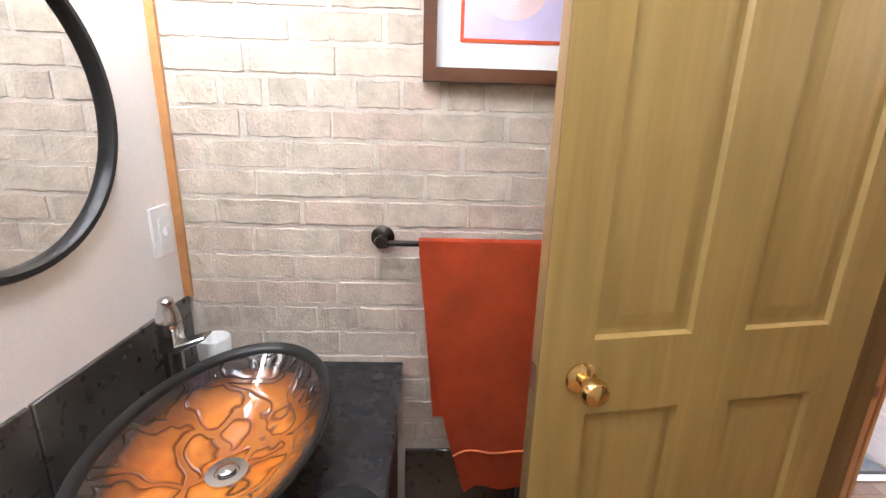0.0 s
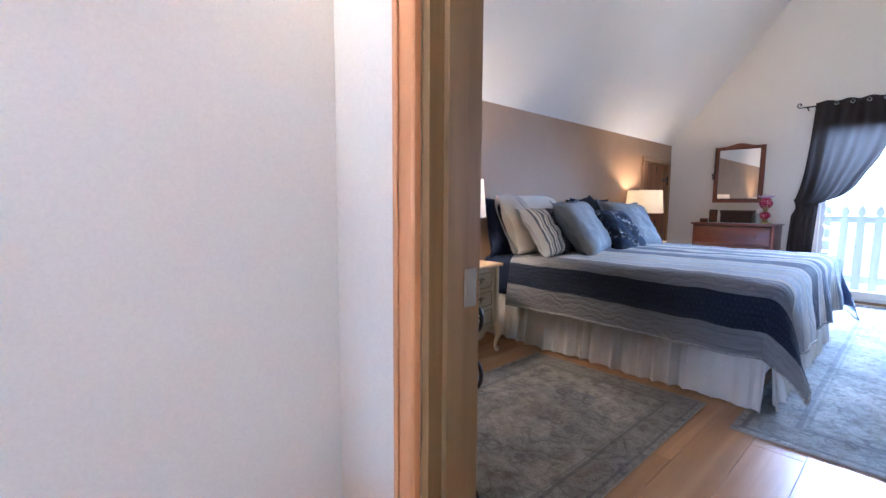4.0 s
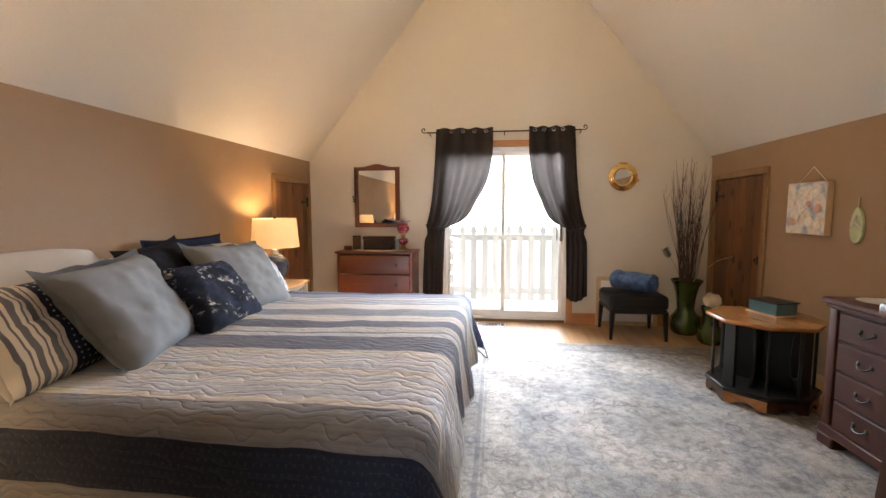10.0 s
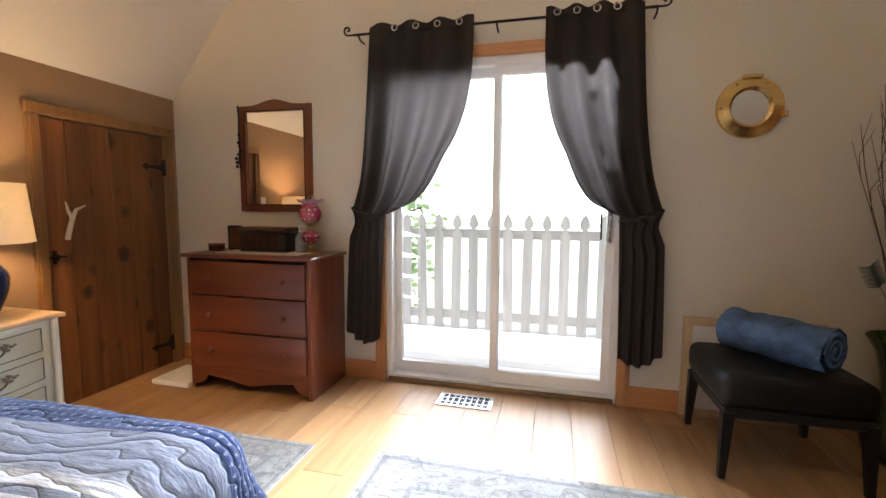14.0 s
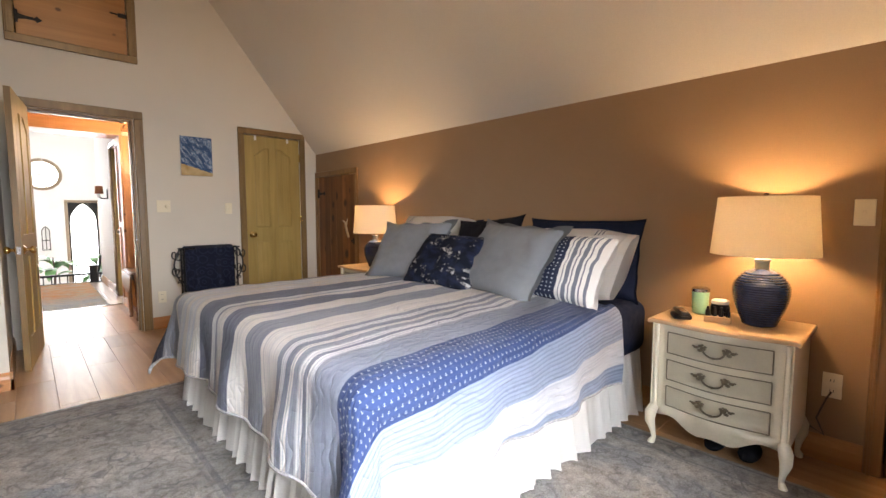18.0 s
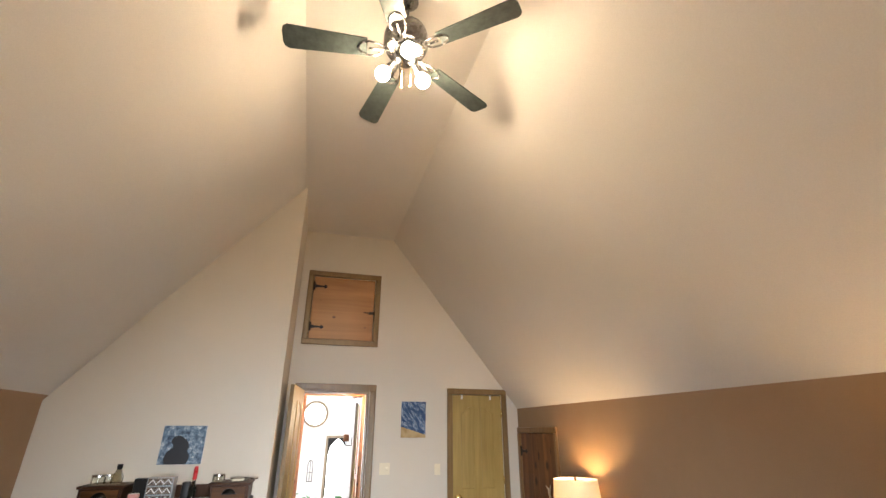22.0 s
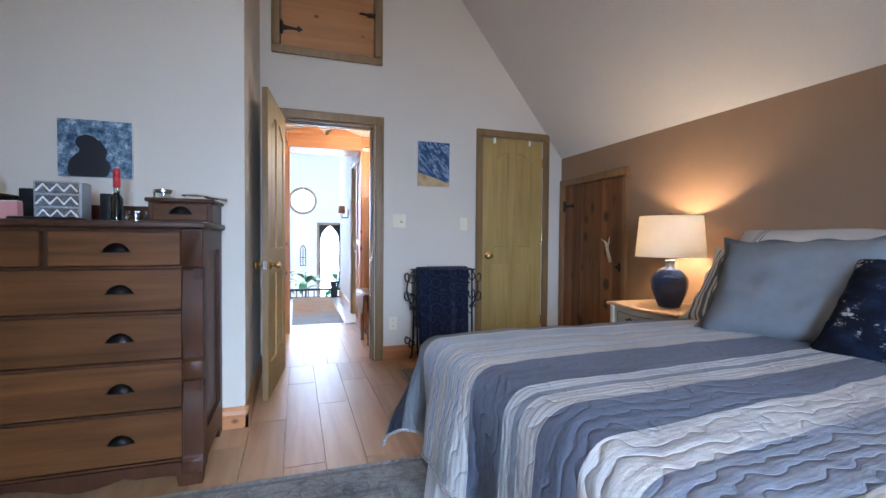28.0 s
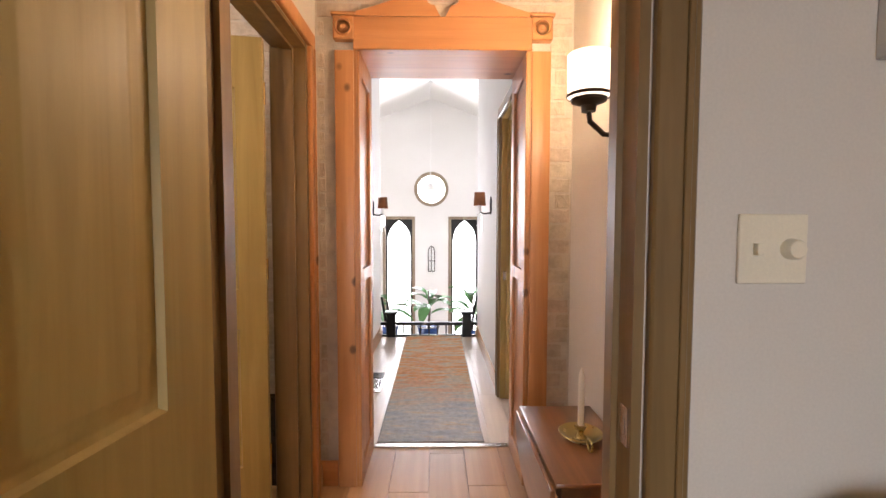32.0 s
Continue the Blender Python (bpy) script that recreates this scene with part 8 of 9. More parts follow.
for k in range(3):
    a = radians(-92 + 120 * k)
    d = Vector((math.cos(a), math.sin(a), 0))
    p0_, p1_ = Vector((0, 0, -0.46)) + d * 0.04, Vector((0, 0, -0.505)) + d * 0.10
    sp = part("lamp_arm", tube(bmesh.new(), [p0_, (p0_ + p1_) / 2 + Vector((0, 0, 0.01)), p1_], [0.012, 0.016, 0.024], 10), PEWTER, fan)
    part("globe", ball(bmesh.new(), p1_ + d * 0.03 + Vector((0, 0, -0.03)), 0.042, (1, 1, 1), 16, 12), GLOBE, sp, "lit frosted globe")
for x, y, ln in ((0.03, -0.02, 0.17), (-0.02, -0.03, 0.20)):
    part("pull_chain", tube(bmesh.new(), [(x, y, -0.48), (x, y, -0.48 - ln)], 0.0018, 5), BRASS, fan)
    part("chain_pull", lathe(bmesh.new(), [(0, 0), (0.006, 0.004), (0.007, 0.014), (0.003, 0.024), (0, 0.025)], (x, y, -0.505 - ln), 10), BRASS, fan)

# ---- iron blanket rack ----
RACKM = paint("black_wrought_iron", (0.012, 0.011, 0.011), 0.4, 0.2, 14, 200, 0.15, 0.5)
rack = thing("blanket_rack", "black wrought iron blanket rack with scrolls", "rack", pose(0, -0.07, 0.0))


def curl(cx, cz, r, a0, a1, n=16, shrink=0.65):
    return [(cx + r * (1 - shrink * i / n) * math.cos(radians(a0 + (a1 - a0) * i / n)), cz + r * (1 - shrink * i / n) * math.sin(radians(a0 + (a1 - a0) * i / n))) for i in range(n + 1)]


for x, s in ((2.80, -1), (3.29, 1)):
    bm = bmesh.new()
    for y in (0.10, -0.10):
        tube(bm, [(x, y * 0.5, 0.80), (x, y * 0.55, 0.40), (x, y * 0.7, 0.18), (x, y * 1.1, 0.05), (x, y * 1.75, 0.008)], 0.009, 8)
    tube(bm, [(x, 0.05, 0.42), (x, -0.05, 0.42)], 0.006, 6)
    part("upright", bm, RACKM, rack)
    for cz, r in ((0.74, 0.055), (0.58, 0.06), (0.20, 0.045)):
        for k in (1, -1):
            pts = [(x + s * (0.012 + u * 0.6 + 0.042), k * 0.05 + 0.02 * k, z) for u, z in curl(0.0, cz, r, -200, 160)]
            part("scroll", tube(bmesh.new(), pts, 0.006, 6), RACKM, rack)
    pts = [(x + s * (0.02 + 0.055 * math.sin(f * math.pi * 1.0) ** 1), 0.0, 0.80 - 0.33 * f) for f in np.linspace(0, 1, 12)] + [(x + s * (0.02 + 0.03 * (1 - k / 10) * math.cos(k * 0.6)), 0.0, 0.47 + 0.03 * (1 - k / 10) * math.sin(k * 0.6)) for k in range(10)]
    part("scroll", tube(bmesh.new(), pts, 0.007, 6), RACKM, rack)
for y, z in ((0.045, 0.80), (-0.045, 0.80), (0.0, 0.68), (0.0, 0.10)):
    part("bar", tube(bmesh.new(), [(2.77 if z > 0.7 else 2.80, y, z), (3.32 if z > 0.7 else 3.29, y, z)], 0.007, 8), RACKM, rack)


def towelling():
    mt, nt, bs = nodes("navy_scroll_towelling")
    v = coords(nt)
    vo = node(nt, "TexVoronoi", Scale=11.0, Randomness=0.8)
    nt.links.new(v, vo.inputs["Vector"])
    swirl = calc(nt, "ADD", calc(nt, "MULTIPLY", vo.outputs["Distance"], 3.2), calc(nt, "MULTIPLY", noise_tex(nt, v, 6, 2), 1.6))
    line = calc(nt, "ABSOLUTE", calc(nt, "SUBTRACT", calc(nt, "FRACT", swirl), 0.5))
    scroll = ramp(nt, line, [(0.06, (1, 1, 1)), (0.15, (0, 0, 0))])
    col = mixc(nt, scroll, (0.012, 0.017, 0.044), (0.030, 0.042, 0.090))
    nt.links.new(col, bs.inputs["Base Color"])
    bs.inputs["Roughness"].default_value = 0.95
    bs.inputs["Sheen Weight"].default_value = 0.3
    bump(nt, bs, mixc(nt, 0.5, scroll, noise_tex(nt, v, 260, 2)), 0.6, 0.006)
    return mt


TOWELM = towelling()


def draped(x0, x1, z_front, z_back, y_f, y_b, ztop):
    bm = bmesh.new()
    total = (ztop - z_front) + 0.12 + (ztop - z_back)

    def fn(u, v):
        s = v * total
        lf = ztop - z_front
        x = x0 + (x1 - x0) * u + 0.012 * (v < 0.4) * (0.5 - u) * (1 - v)
        w = 0.008 * math.sin(u * 9 + 1.0) + 0.006 * math.sin(u * 21)
        if s < lf:
            k = 1 - s / lf
            return (x, y_f - 0.012 - 0.03 * k + w * (0.3 + k), z_front + s)
        if s < lf + 0.12:
            f = (s - lf) / 0.12
            return (x, y_f + (y_b - y_f) * f, ztop + 0.014 * math.sin(f * math.pi))
        f = (s - lf - 0.12) / (ztop - z_back)
        return (x, y_b + 0.012 + w * f, ztop - f * (ztop - z_back))
    grid(bm, fn, 34, 46)
    bmesh.ops.solidify(bm, geom=bm.faces[:], thickness=0.008)
    return bm


t = thing("bath_towels", "navy scroll-patterned towels hung over the iron rack", "towel", pose(0, -0.07, 0))
part("front_towel", draped(2.90, 3.25, 0.10, 0.25, -0.06, 0.055, 0.815), TOWELM, t)
part("back_towel", draped(2.81, 2.99, 0.18, 0.30, -0.030, 0.030, 0.812), TOWELM, t)

# ---- hall: drop-leaf table, candle, sconce ----
WALNUT = timber("walnut_table", (0.105, 0.042, 0.013), (0.24, 0.10, 0.034), "y", 0.28, 0.7, 0, 0.45)
t = thing("drop_leaf_table", "small walnut drop-leaf gate table with turned legs", "table", pose(0, 0, 0))
TY0, TY1, TX0, TX1, TZ = 0.62, 1.17, 2.475, 2.765, 0.522
part("tabletop", boxm(TX0, TX1, TY0, TY1, TZ - 0.016, TZ, 0.005, 2), WALNUT, t)
ym = (TY0 + TY1) / 2
for x, s in ((TX0, -1),):
    q = [(TY0, TZ - 0.018)] + [(ym - 0.275 * math.cos(a), TZ - 0.03 - 0.20 * math.sin(a) ** 0.8) for a in np.linspace(0, math.pi, 19)] + [(TY1, TZ - 0.018)]
    lf = part("drop_leaf", prism(bmesh.new(), q, "x", TX0 - 0.014, TX0 + 0.001, (), 0.003), WALNUT, t, "rounded hanging leaf")
part("apron", boxm(TX0 + 0.03, TX1 - 0.03, TY0 + 0.04, TY1 - 0.04, TZ - 0.09, TZ - 0.016), WALNUT, t)
turn = [(0.014, 0.0), (0.02, 0.015), (0.012, 0.04), (0.016, 0.06), (0.020, 0.12), (0.013, 0.16), (0.019, 0.20), (0.014, 0.24), (0.021, 0.30), (0.016, 0.33), (0.021, 0.36), (0.021, 0.45), (0, 0.45)]
for x in (TX0 + 0.05, TX1 - 0.05):
    for y in (TY0 + 0.06, TY1 - 0.06):
        part("turned_leg", lathe(bmesh.new(), [(0, 0)] + turn, (x, y, 0), 12), WALNUT, t)
    part("stretcher", boxm(x - 0.012, x + 0.012, TY0 + 0.06, TY1 - 0.06, 0.085, 0.115, 0.004), WALNUT, t)
part("gate_leg", lathe(bmesh.new(), [(0, 0)] + turn, (TX0 + 0.025, ym + 0.05, 0), 12), WALNUT, t)
OLDBRASS = metal("tarnished_brass", (0.42, 0.33, 0.13), 0.3)
t = thing("candlestick", "brass chamberstick with a tall white candle", "candle", pose(2.635, 0.89, TZ))
part("saucer", lathe(bmesh.new(), [(0, 0), (0.045, 0.0), (0.068, 0.016), (0.075, 0.022), (0.073, 0.025), (0.062, 0.018), (0.04, 0.006), (0, 0.006)], seg=32), OLDBRASS, t)
part("socket", lathe(bmesh.new(), [(0.022, 0.004), (0.012, 0.015), (0.011, 0.03), (0.018, 0.04), (0.019, 0.048), (0, 0.048)], seg=18), OLDBRASS, t)
part("handle", tube(bmesh.new(), [(0.0 + 0.0, -0.07 - 0.022 + 0.022 * math.cos(a), 0.022 + 0.018 * math.sin(a)) for a in np.linspace(0, 2 * math.pi, 14)], 0.004, 6), OLDBRASS, t)
part("candle", lathe(bmesh.new(), [(0, 0.04), (0.011, 0.04), (0.0105, 0.22), (0.006, 0.235), (0.001, 0.248), (0, 0.248)], seg=16), paint("white_wax", (0.78, 0.72, 0.62), 0.45, 0.04), t, "white wax candle")
BRONZE = paint("oiled_bronze", (0.035, 0.026, 0.020), 0.35, 0.2, 12, 200, 0.08, 0.8)
OPAL = glow("lit_opal_glass", (1.0, 0.86, 0.66), 2.6, (0.9, 0.88, 0.84))
t = thing("wall_sconce", "bronze wall sconce with a lit opal glass shade", "lamp", pose(0, 0.84, 0))
part("backplate", boxm(HX1 - 0.012, HX1, -0.055, 0.055, 1.585, 1.75, 0.004), PEWTER, t, "brushed grey backplate")
part("upright_bar", boxm(HX1 - 0.030, HX1 - 0.011, -0.013, 0.013, 1.545, 1.76, 0.003), BRONZE, t)
part("arm", tube(bmesh.new(), [(HX1 - 0.01, 0, 1.60), (HX1 - 0.05, 0, 1.545), (HX1 - 0.10, 0, 1.55), (HX1 - 0.145, 0, 1.59), (HX1 - 0.15, 0, 1.63)], 0.009, 8), BRONZE, t)
part("cup", lathe(bmesh.new(), [(0, 1.615), (0.022, 1.62), (0.025, 1.64), (0.055, 1.652), (0.058, 1.662), (0, 1.662)], (HX1 - 0.15, 0, 0), 24), BRONZE, t)
part("shade", lathe(bmesh.new(), [(0.05, 1.662), (0.066, 1.67), (0.068, 1.80), (0.065, 1.80), (0.063, 1.675)], (HX1 - 0.15, 0, 0), 32), OPAL, t, "lit opal glass shade")
part("band", lathe(bmesh.new(), [(0.0685, 1.665), (0.070, 1.667), (0.070, 1.675), (0.0685, 1.677)], (HX1 - 0.15, 0, 0), 32), BRONZE, t)
lamp("sconce_bulb", "POINT", pose(HX1 - 0.15, 0.84, 1.83), HALL_W, (1.0, 0.74, 0.46), 0.05)

# ---- bathroom ----
VANITY_GLOBE = glow("lit_vanity_globe", (1.0, 0.90, 0.76), BATH_W)
STONE = paint("dark_slate_tile", (0.062, 0.053, 0.043), 0.3, 0.6, 7, 60, 0.15, 0.0, 0.2)
BLACKTOP = paint("black_stone_top", (0.014, 0.014, 0.015), 0.28, 0.3, 6, 160, 0.06)
t = thing("vanity", "dark vanity with a black stone counter", "vanity", pose(0, 0, 0))
part("cabinet", boxm(BX + 0.01, 0.355, 0.62, YB - 0.012, 0.06, 0.705, 0.003), MAPLEDARK, t)
part("plinth", boxm(BX + 0.01, 0.32, 0.64, YB - 0.012, 0.0, 0.06), BLACKLACQ, t)
part("counter", boxm(BX + 0.002, 0.388, 0.60, YB - 0.004, 0.705, 0.737, 0.003), BLACKTOP, t, "black stone counter")
for y0, y1 in ((0.64, 1.045), (1.055, YB - 0.03)):
    d = part("door", boxm(0.355, 0.374, y0, y1, 0.08, 0.69, 0.004), MAPLEDARK, t)
    part("pull", ball(bmesh.new(), (0.384, y0 + 0.04 if y0 > 1 else y1 - 0.04, 0.6), 0.012, (1, 1, 1), 10, 8), BRONZE, d)
back = tagged(new("backsplash"), "dark slate tile backsplash above the vanity", "", "", "structure")
for y0, y1 in ((0.60, 1.018), (1.022, YB - 0.003)):
    part("tile", boxm(BX, BX + 0.010, y0, y1, 0.738, 0.925, 0.002), STONE, back)
wains = tagged(new("brick_wainscot"), "dark slate tiles below the brick", "", "", "structure")
for k in range(3):
    part("tile", boxm(0.395 + k * 0.34, 0.395 + k * 0.34 + 0.337, YB - 0.012, YB - 0.001, 0.0, 0.45, 0.002), STONE, wains)
structure("trim_brick_corner", boxm(BX, BX + 0.020, YB - 0.012, YB - 0.001, 0.926, HC), BASEY, "narrow honey wood strip at the brick corner")


def amber():
    mt, nt, bs = nodes("amber_art_glass")
    v = coords(nt, (1, 1, 0.6))
    vo = node(nt, "TexVoronoi", Scale=7.0, Randomness=1.0)
    vo.feature = "DISTANCE_TO_EDGE"
    wob = nt.nodes.new("ShaderNodeVectorMath")
    nz = node(nt, "TexNoise", Scale=6.0, Detail=2.0)
    nt.links.new(v, nz.inputs["Vector"])
    wob.operation = "MULTIPLY_ADD"
    nt.links.new(nz.outputs["Color"], wob.inputs[0])
    wob.inputs[1].default_value = (0.36, 0.36, 0.36)
    nt.links.new(v, wob.inputs[2])
    nt.links.new(wob.outputs[0], vo.inputs["Vector"])
    vein = ramp(nt, vo.outputs["Distance"], [(0.0, (0.55,) * 3), (0.05, (0.6,) * 3), (0.075, (0, 0, 0)), (0.12, (0.75,) * 3), (0.22, (1, 1, 1))])
    col = mixc(nt, vein, (0.14, 0.036, 0.006), ramp(nt, noise_tex(nt, v, 9, 4), [(0.3, (0.38, 0.09, 0.008)), (0.7, (0.66, 0.24, 0.02))]))
    sep = nt.nodes.new("ShaderNodeSeparateXYZ")
    tc = nt.nodes.new("ShaderNodeTexCoord")
    nt.links.new(tc.outputs["Object"], sep.inputs[0])
    rim = ramp(nt, calc(nt, "ADD", calc(nt, "MULTIPLY", sep.outputs[2], 6.8), calc(nt, "MULTIPLY", noise_tex(nt, v, 7), 0.25)), [(0.48, (0, 0, 0)), (0.80, (1, 1, 1))])
    col = mixc(nt, rim, col, (0.018, 0.010, 0.008))
    nt.links.new(col, bs.inputs["Base Color"])
    bs.inputs["Roughness"].default_value = 0.1
    bs.inputs["Specular IOR Level"].default_value = 0.5
    bs.inputs["Coat Weight"].default_value = 0.5
    bs.inputs["Coat Roughness"].default_value = 0.02
    bump(nt, bs, vein, 0.8, 0.006)
    return mt


t = thing("vessel_sink", "oval amber art-glass vessel sink with dark rim", "sink", pose(0.095, 1.065, 0.737))
bm = bmesh.new()
prof = [(0.0, 0.0), (0.20, 0.0), (0.36, 0.012), (0.60, 0.040), (0.82, 0.078), (0.96, 0.112), (1.0, 0.122), (0.985, 0.126), (0.945, 0.118), (0.80, 0.088), (0.58, 0.052), (0.34, 0.024), (0.16, 0.014), (0, 0.013)]
lathe(bm, prof, seg=56)
for v in bm.verts:
    v.co.x, v.co.y = v.co.x * 0.178, v.co.y * 0.285
part("bowl", bm, amber(), t)
bm = lathe(bmesh.new(), [(0.925, 0.1125), (0.93, 0.119), (0.955, 0.126), (1.01, 0.131), (1.03, 0.127), (1.025, 0.121), (0.985, 0.116), (0.925, 0.1125)], seg=56)
for v in bm.verts:
    v.co.x, v.co.y = v.co.x * 0.178, v.co.y * 0.285
part("rim", bm, BLACKLACQ, t, "black glass rim")
part("drain_ring", lathe(bmesh.new(), [(0, 0.014), (0.036, 0.014), (0.036, 0.020), (0.022, 0.021), (0.020, 0.017), (0, 0.017)], (0, 0, 0.002), 28), CHROME, t, "chrome drain ring")
part("drain_plug", lathe(bmesh.new(), [(0.016, 0.020), (0.016, 0.026), (0.010, 0.029), (0, 0.0295)], (0, 0, 0.002), 24), CHROME, t)
t = thing("faucet", "chrome waterfall faucet behind the sink", "faucet", pose(-0.135, 1.33, 0.737))
part("body", lathe(bmesh.new(), [(0, 0), (0.028, 0), (0.024, 0.008), (0.021, 0.03), (0.021, 0.16), (0.026, 0.165), (0.026, 0.19), (0, 0.19)], seg=24), CHROME, t)
part("spout", prism(bmesh.new(), [(-0.02, 0.12), (0.02, 0.12), (0.085, 0.155), (0.083, 0.162), (0.02, 0.14), (0.02, 0.18), (-0.02, 0.18)], "y", -0.022, 0.022, (), 0.003), CHROME, t, "open waterfall spout")
part("lever", lathe(bmesh.new(), [(0.026, 0.192), (0.024, 0.21), (0.016, 0.235), (0.018, 0.243), (0.012, 0.248), (0, 0.248)], seg=24), CHROME, t)
t = thing("tumbler_cup", "plain white ceramic tumbler on the counter", "cup", pose(-0.075, 1.40, 0.737))
part("cup", lathe(bmesh.new(), [(0, 0), (0.032, 0), (0.036, 0.005), (0.038, 0.115), (0.036, 0.118), (0.034, 0.114), (0.031, 0.01), (0, 0.01)], seg=28), WHITEVINYL, t)
single("soap_dish", lathe(bmesh.new(), [(0, 0), (0.05, 0), (0.062, 0.015), (0.060, 0.017), (0.048, 0.006), (0, 0.006)], seg=24), BLACKLACQ, "round black dish beside the sink", "dish", pose(0.325, 0.98, 0.737))
t = thing("round_mirror", "round bathroom mirror in a thin black frame", "mirror", pose(BX + 0.001, 1.055, 1.385))
rm = pose(0, 0, 0, 0, 90, 0)
part("frame", lathe(bmesh.new(), [(0.240, 0.0), (0.240, 0.016), (0.244, 0.022), (0.254, 0.022), (0.258, 0.016), (0.258, 0.0)], seg=64, m=rm), BLACKLACQ, t)
part("glass", lathe(bmesh.new(), [(0, 0.006), (0.242, 0.006), (0.242, 0.002), (0, 0.002)], seg=64, m=rm), MIRROR, t)
t = plate("light_switch", "white double rocker switch by the mirror", "x", BX, 1, 1.43, 1.115, 0.078, 0.118, "none", WHITEVINYL)
part("rocker", boxm(BX + 0.006, BX + 0.010, 1.413, 1.447, 1.118, 1.148, 0.001), WHITEVINYL, t)
part("rocker", boxm(BX + 0.006, BX + 0.010, 1.413, 1.447, 1.082, 1.112, 0.001), WHITEVINYL, t)
t = thing("towel_bar", "oil-rubbed bronze towel bar on the brick", "towel bar", pose(0, 0, 0))
for x in (0.335, 0.965):
    part("rosette", lathe(bmesh.new(), [(0.030, 0), (0.030, 0.008), (0.022, 0.014), (0.012, 0.018), (0.011, 0.05), (0.016, 0.055), (0.014, 0.066), (0, 0.068)], seg=20, m=pose(x, YB - 0.001, 1.095, 90, 0, 0)), BRONZE, t)
part("bar", tube(bmesh.new(), [(0.335, YB - 0.055, 1.092), (0.965, YB - 0.055, 1.092)], 0.0075, 10), BRONZE, t)
ORANGE = paint("orange_terry", (0.62, 0.085, 0.018), 0.95, 0.16, 9, 190, 0.9)
t = thing("bath_towel", "bright orange terry towel folded over the bar", "towel", pose(0, 0, 0))
bm = bmesh.new()


def tw(u, v):
    s = v * 1.45
    x = 0.428 + 0.50 * u
    w = 0.013 * math.sin(u * 7.5 + 0.8) + 0.006 * math.sin(u * 16)
    yc = YB - 0.055
    if s < 0.72:
        k = 1 - s / 0.72
        return (x + 0.075 * k * (0.55 - u) * (1 if u < 0.55 else 0.4) * 1.2 - 0.0 + 0.10 * k ** 2 * (1 - u) * 0.9, yc - 0.014 - 0.012 * k + w * (0.4 + k), 1.10 - 0.72 + s + 0.03 * math.sin(u * math.pi) * k - 0.03 * k * (1 - u))
    if s < 0.78:
        f = (s - 0.72) / 0.06
        return (x, yc - 0.014 + 0.028 * f, 1.10 + 0.008 * math.sin(f * math.pi))
    f = (s - 0.78) / 0.67
    return (x + 0.03 * f * (0.5 - u) + 0.03 * f, yc + 0.014 + 0.01 * f, 1.10 - f * 0.52)


grid(bm, tw, 40, 60)
bmesh.ops.solidify(bm, geom=bm.faces[:], thickness=0.006)
part("cloth", bm, ORANGE, t)
part("hem_band", tube(bmesh.new(), [Vector(tw(u, 0.085)) + Vector((0, -0.004, 0)) for u in np.linspace(0, 1, 22)], 0.003, 5), paint("orange_hem", (0.66, 0.16, 0.05), 0.9), t)
t = thing("framed_print", "framed pastel print with an orange mat line", "picture", pose(0, YB - 0.004, 0))
WALF = timber("walnut_frame", (0.055, 0.022, 0.010), (0.11, 0.045, 0.02), "x", 0.35)
part("frame", prism(bmesh.new(), rect(0.432, 1.0, 1.472, 2.05), "y", 0.0, -0.03, [rect(0.462, 0.97, 1.502, 2.02)]), WALF, t)
part("mat", boxm(0.46, 0.972, -0.012, -0.004, 1.50, 2.022), WHITEVINYL, t)
part("mat_line", prism(bmesh.new(), rect(0.515, 0.917, 1.558, 1.965), "y", -0.0122, -0.014, [rect(0.523, 0.909, 1.566, 1.957)]), ORANGE, t)
part("print", boxm(0.523, 0.909, -0.0135, -0.0122, 1.566, 1.957), paint("pastel_print", (0.50, 0.44, 0.62), 0.6, 0.35, 4, 40, 0.0), t)
PEACH = paint("peach_print_ink", (0.68, 0.50, 0.50), 0.6, 0.2, 9, 40, 0.0)
part("painted_jar", prism(bmesh.new(), [(0.63 + 0.075 * math.cos(a), 1.66 + 0.055 * math.sin(a)) for a in np.linspace(0, 2 * math.pi, 25)[:-1]], "y", -0.0136, -0.0142), PEACH, t)
part("painted_block", boxm(0.77, 0.84, -0.0142, -0.0136, 1.63, 1.95), paint("blue_print_ink", (0.35, 0.42, 0.62), 0.6, 0.2, 9), t)
t = thing("vanity_light", "bronze bar light with four lit globes above the mirror", "lamp", pose(BX, 1.055, 2.02))
part("bar", boxm(0.0, 0.03, -0.36, 0.36, -0.035, 0.035, 0.008, 2), BRONZE, t)
for k in range(4):
    y = -0.27 + 0.18 * k
    cup = part("cup", tube(bmesh.new(), [(0.03, y, 0.0), (0.075, y, 0.0), (0.09, y, -0.02)], [0.014, 0.014, 0.026], 10), BRONZE, t)
    part("globe", ball(bmesh.new(), (0.09, y, -0.065), 0.046, (1, 1, 1), 16, 12), VANITY_GLOBE, cup, "lit frosted globe")

# added fill light out of view: a glowing ceiling panel and an area lamp
structure("bathroom_fill_panel", boxm(0.15, 0.75, 0.35, 0.95, HC - 0.03, HC - 0.001, 0.006), glow("fill_panel_glow", (1.0, 0.90, 0.78), 3.0), "flat glowing panel added on the bathroom ceiling as fill light")
lamp("bathroom_fill", "AREA", look((0.45, 0.65, HC - 0.035), (0.45, 0.65, 0)), 19.0, (1.0, 0.94, 0.86), 0.55, 0.55)

# ---- corridor and stairwell ----

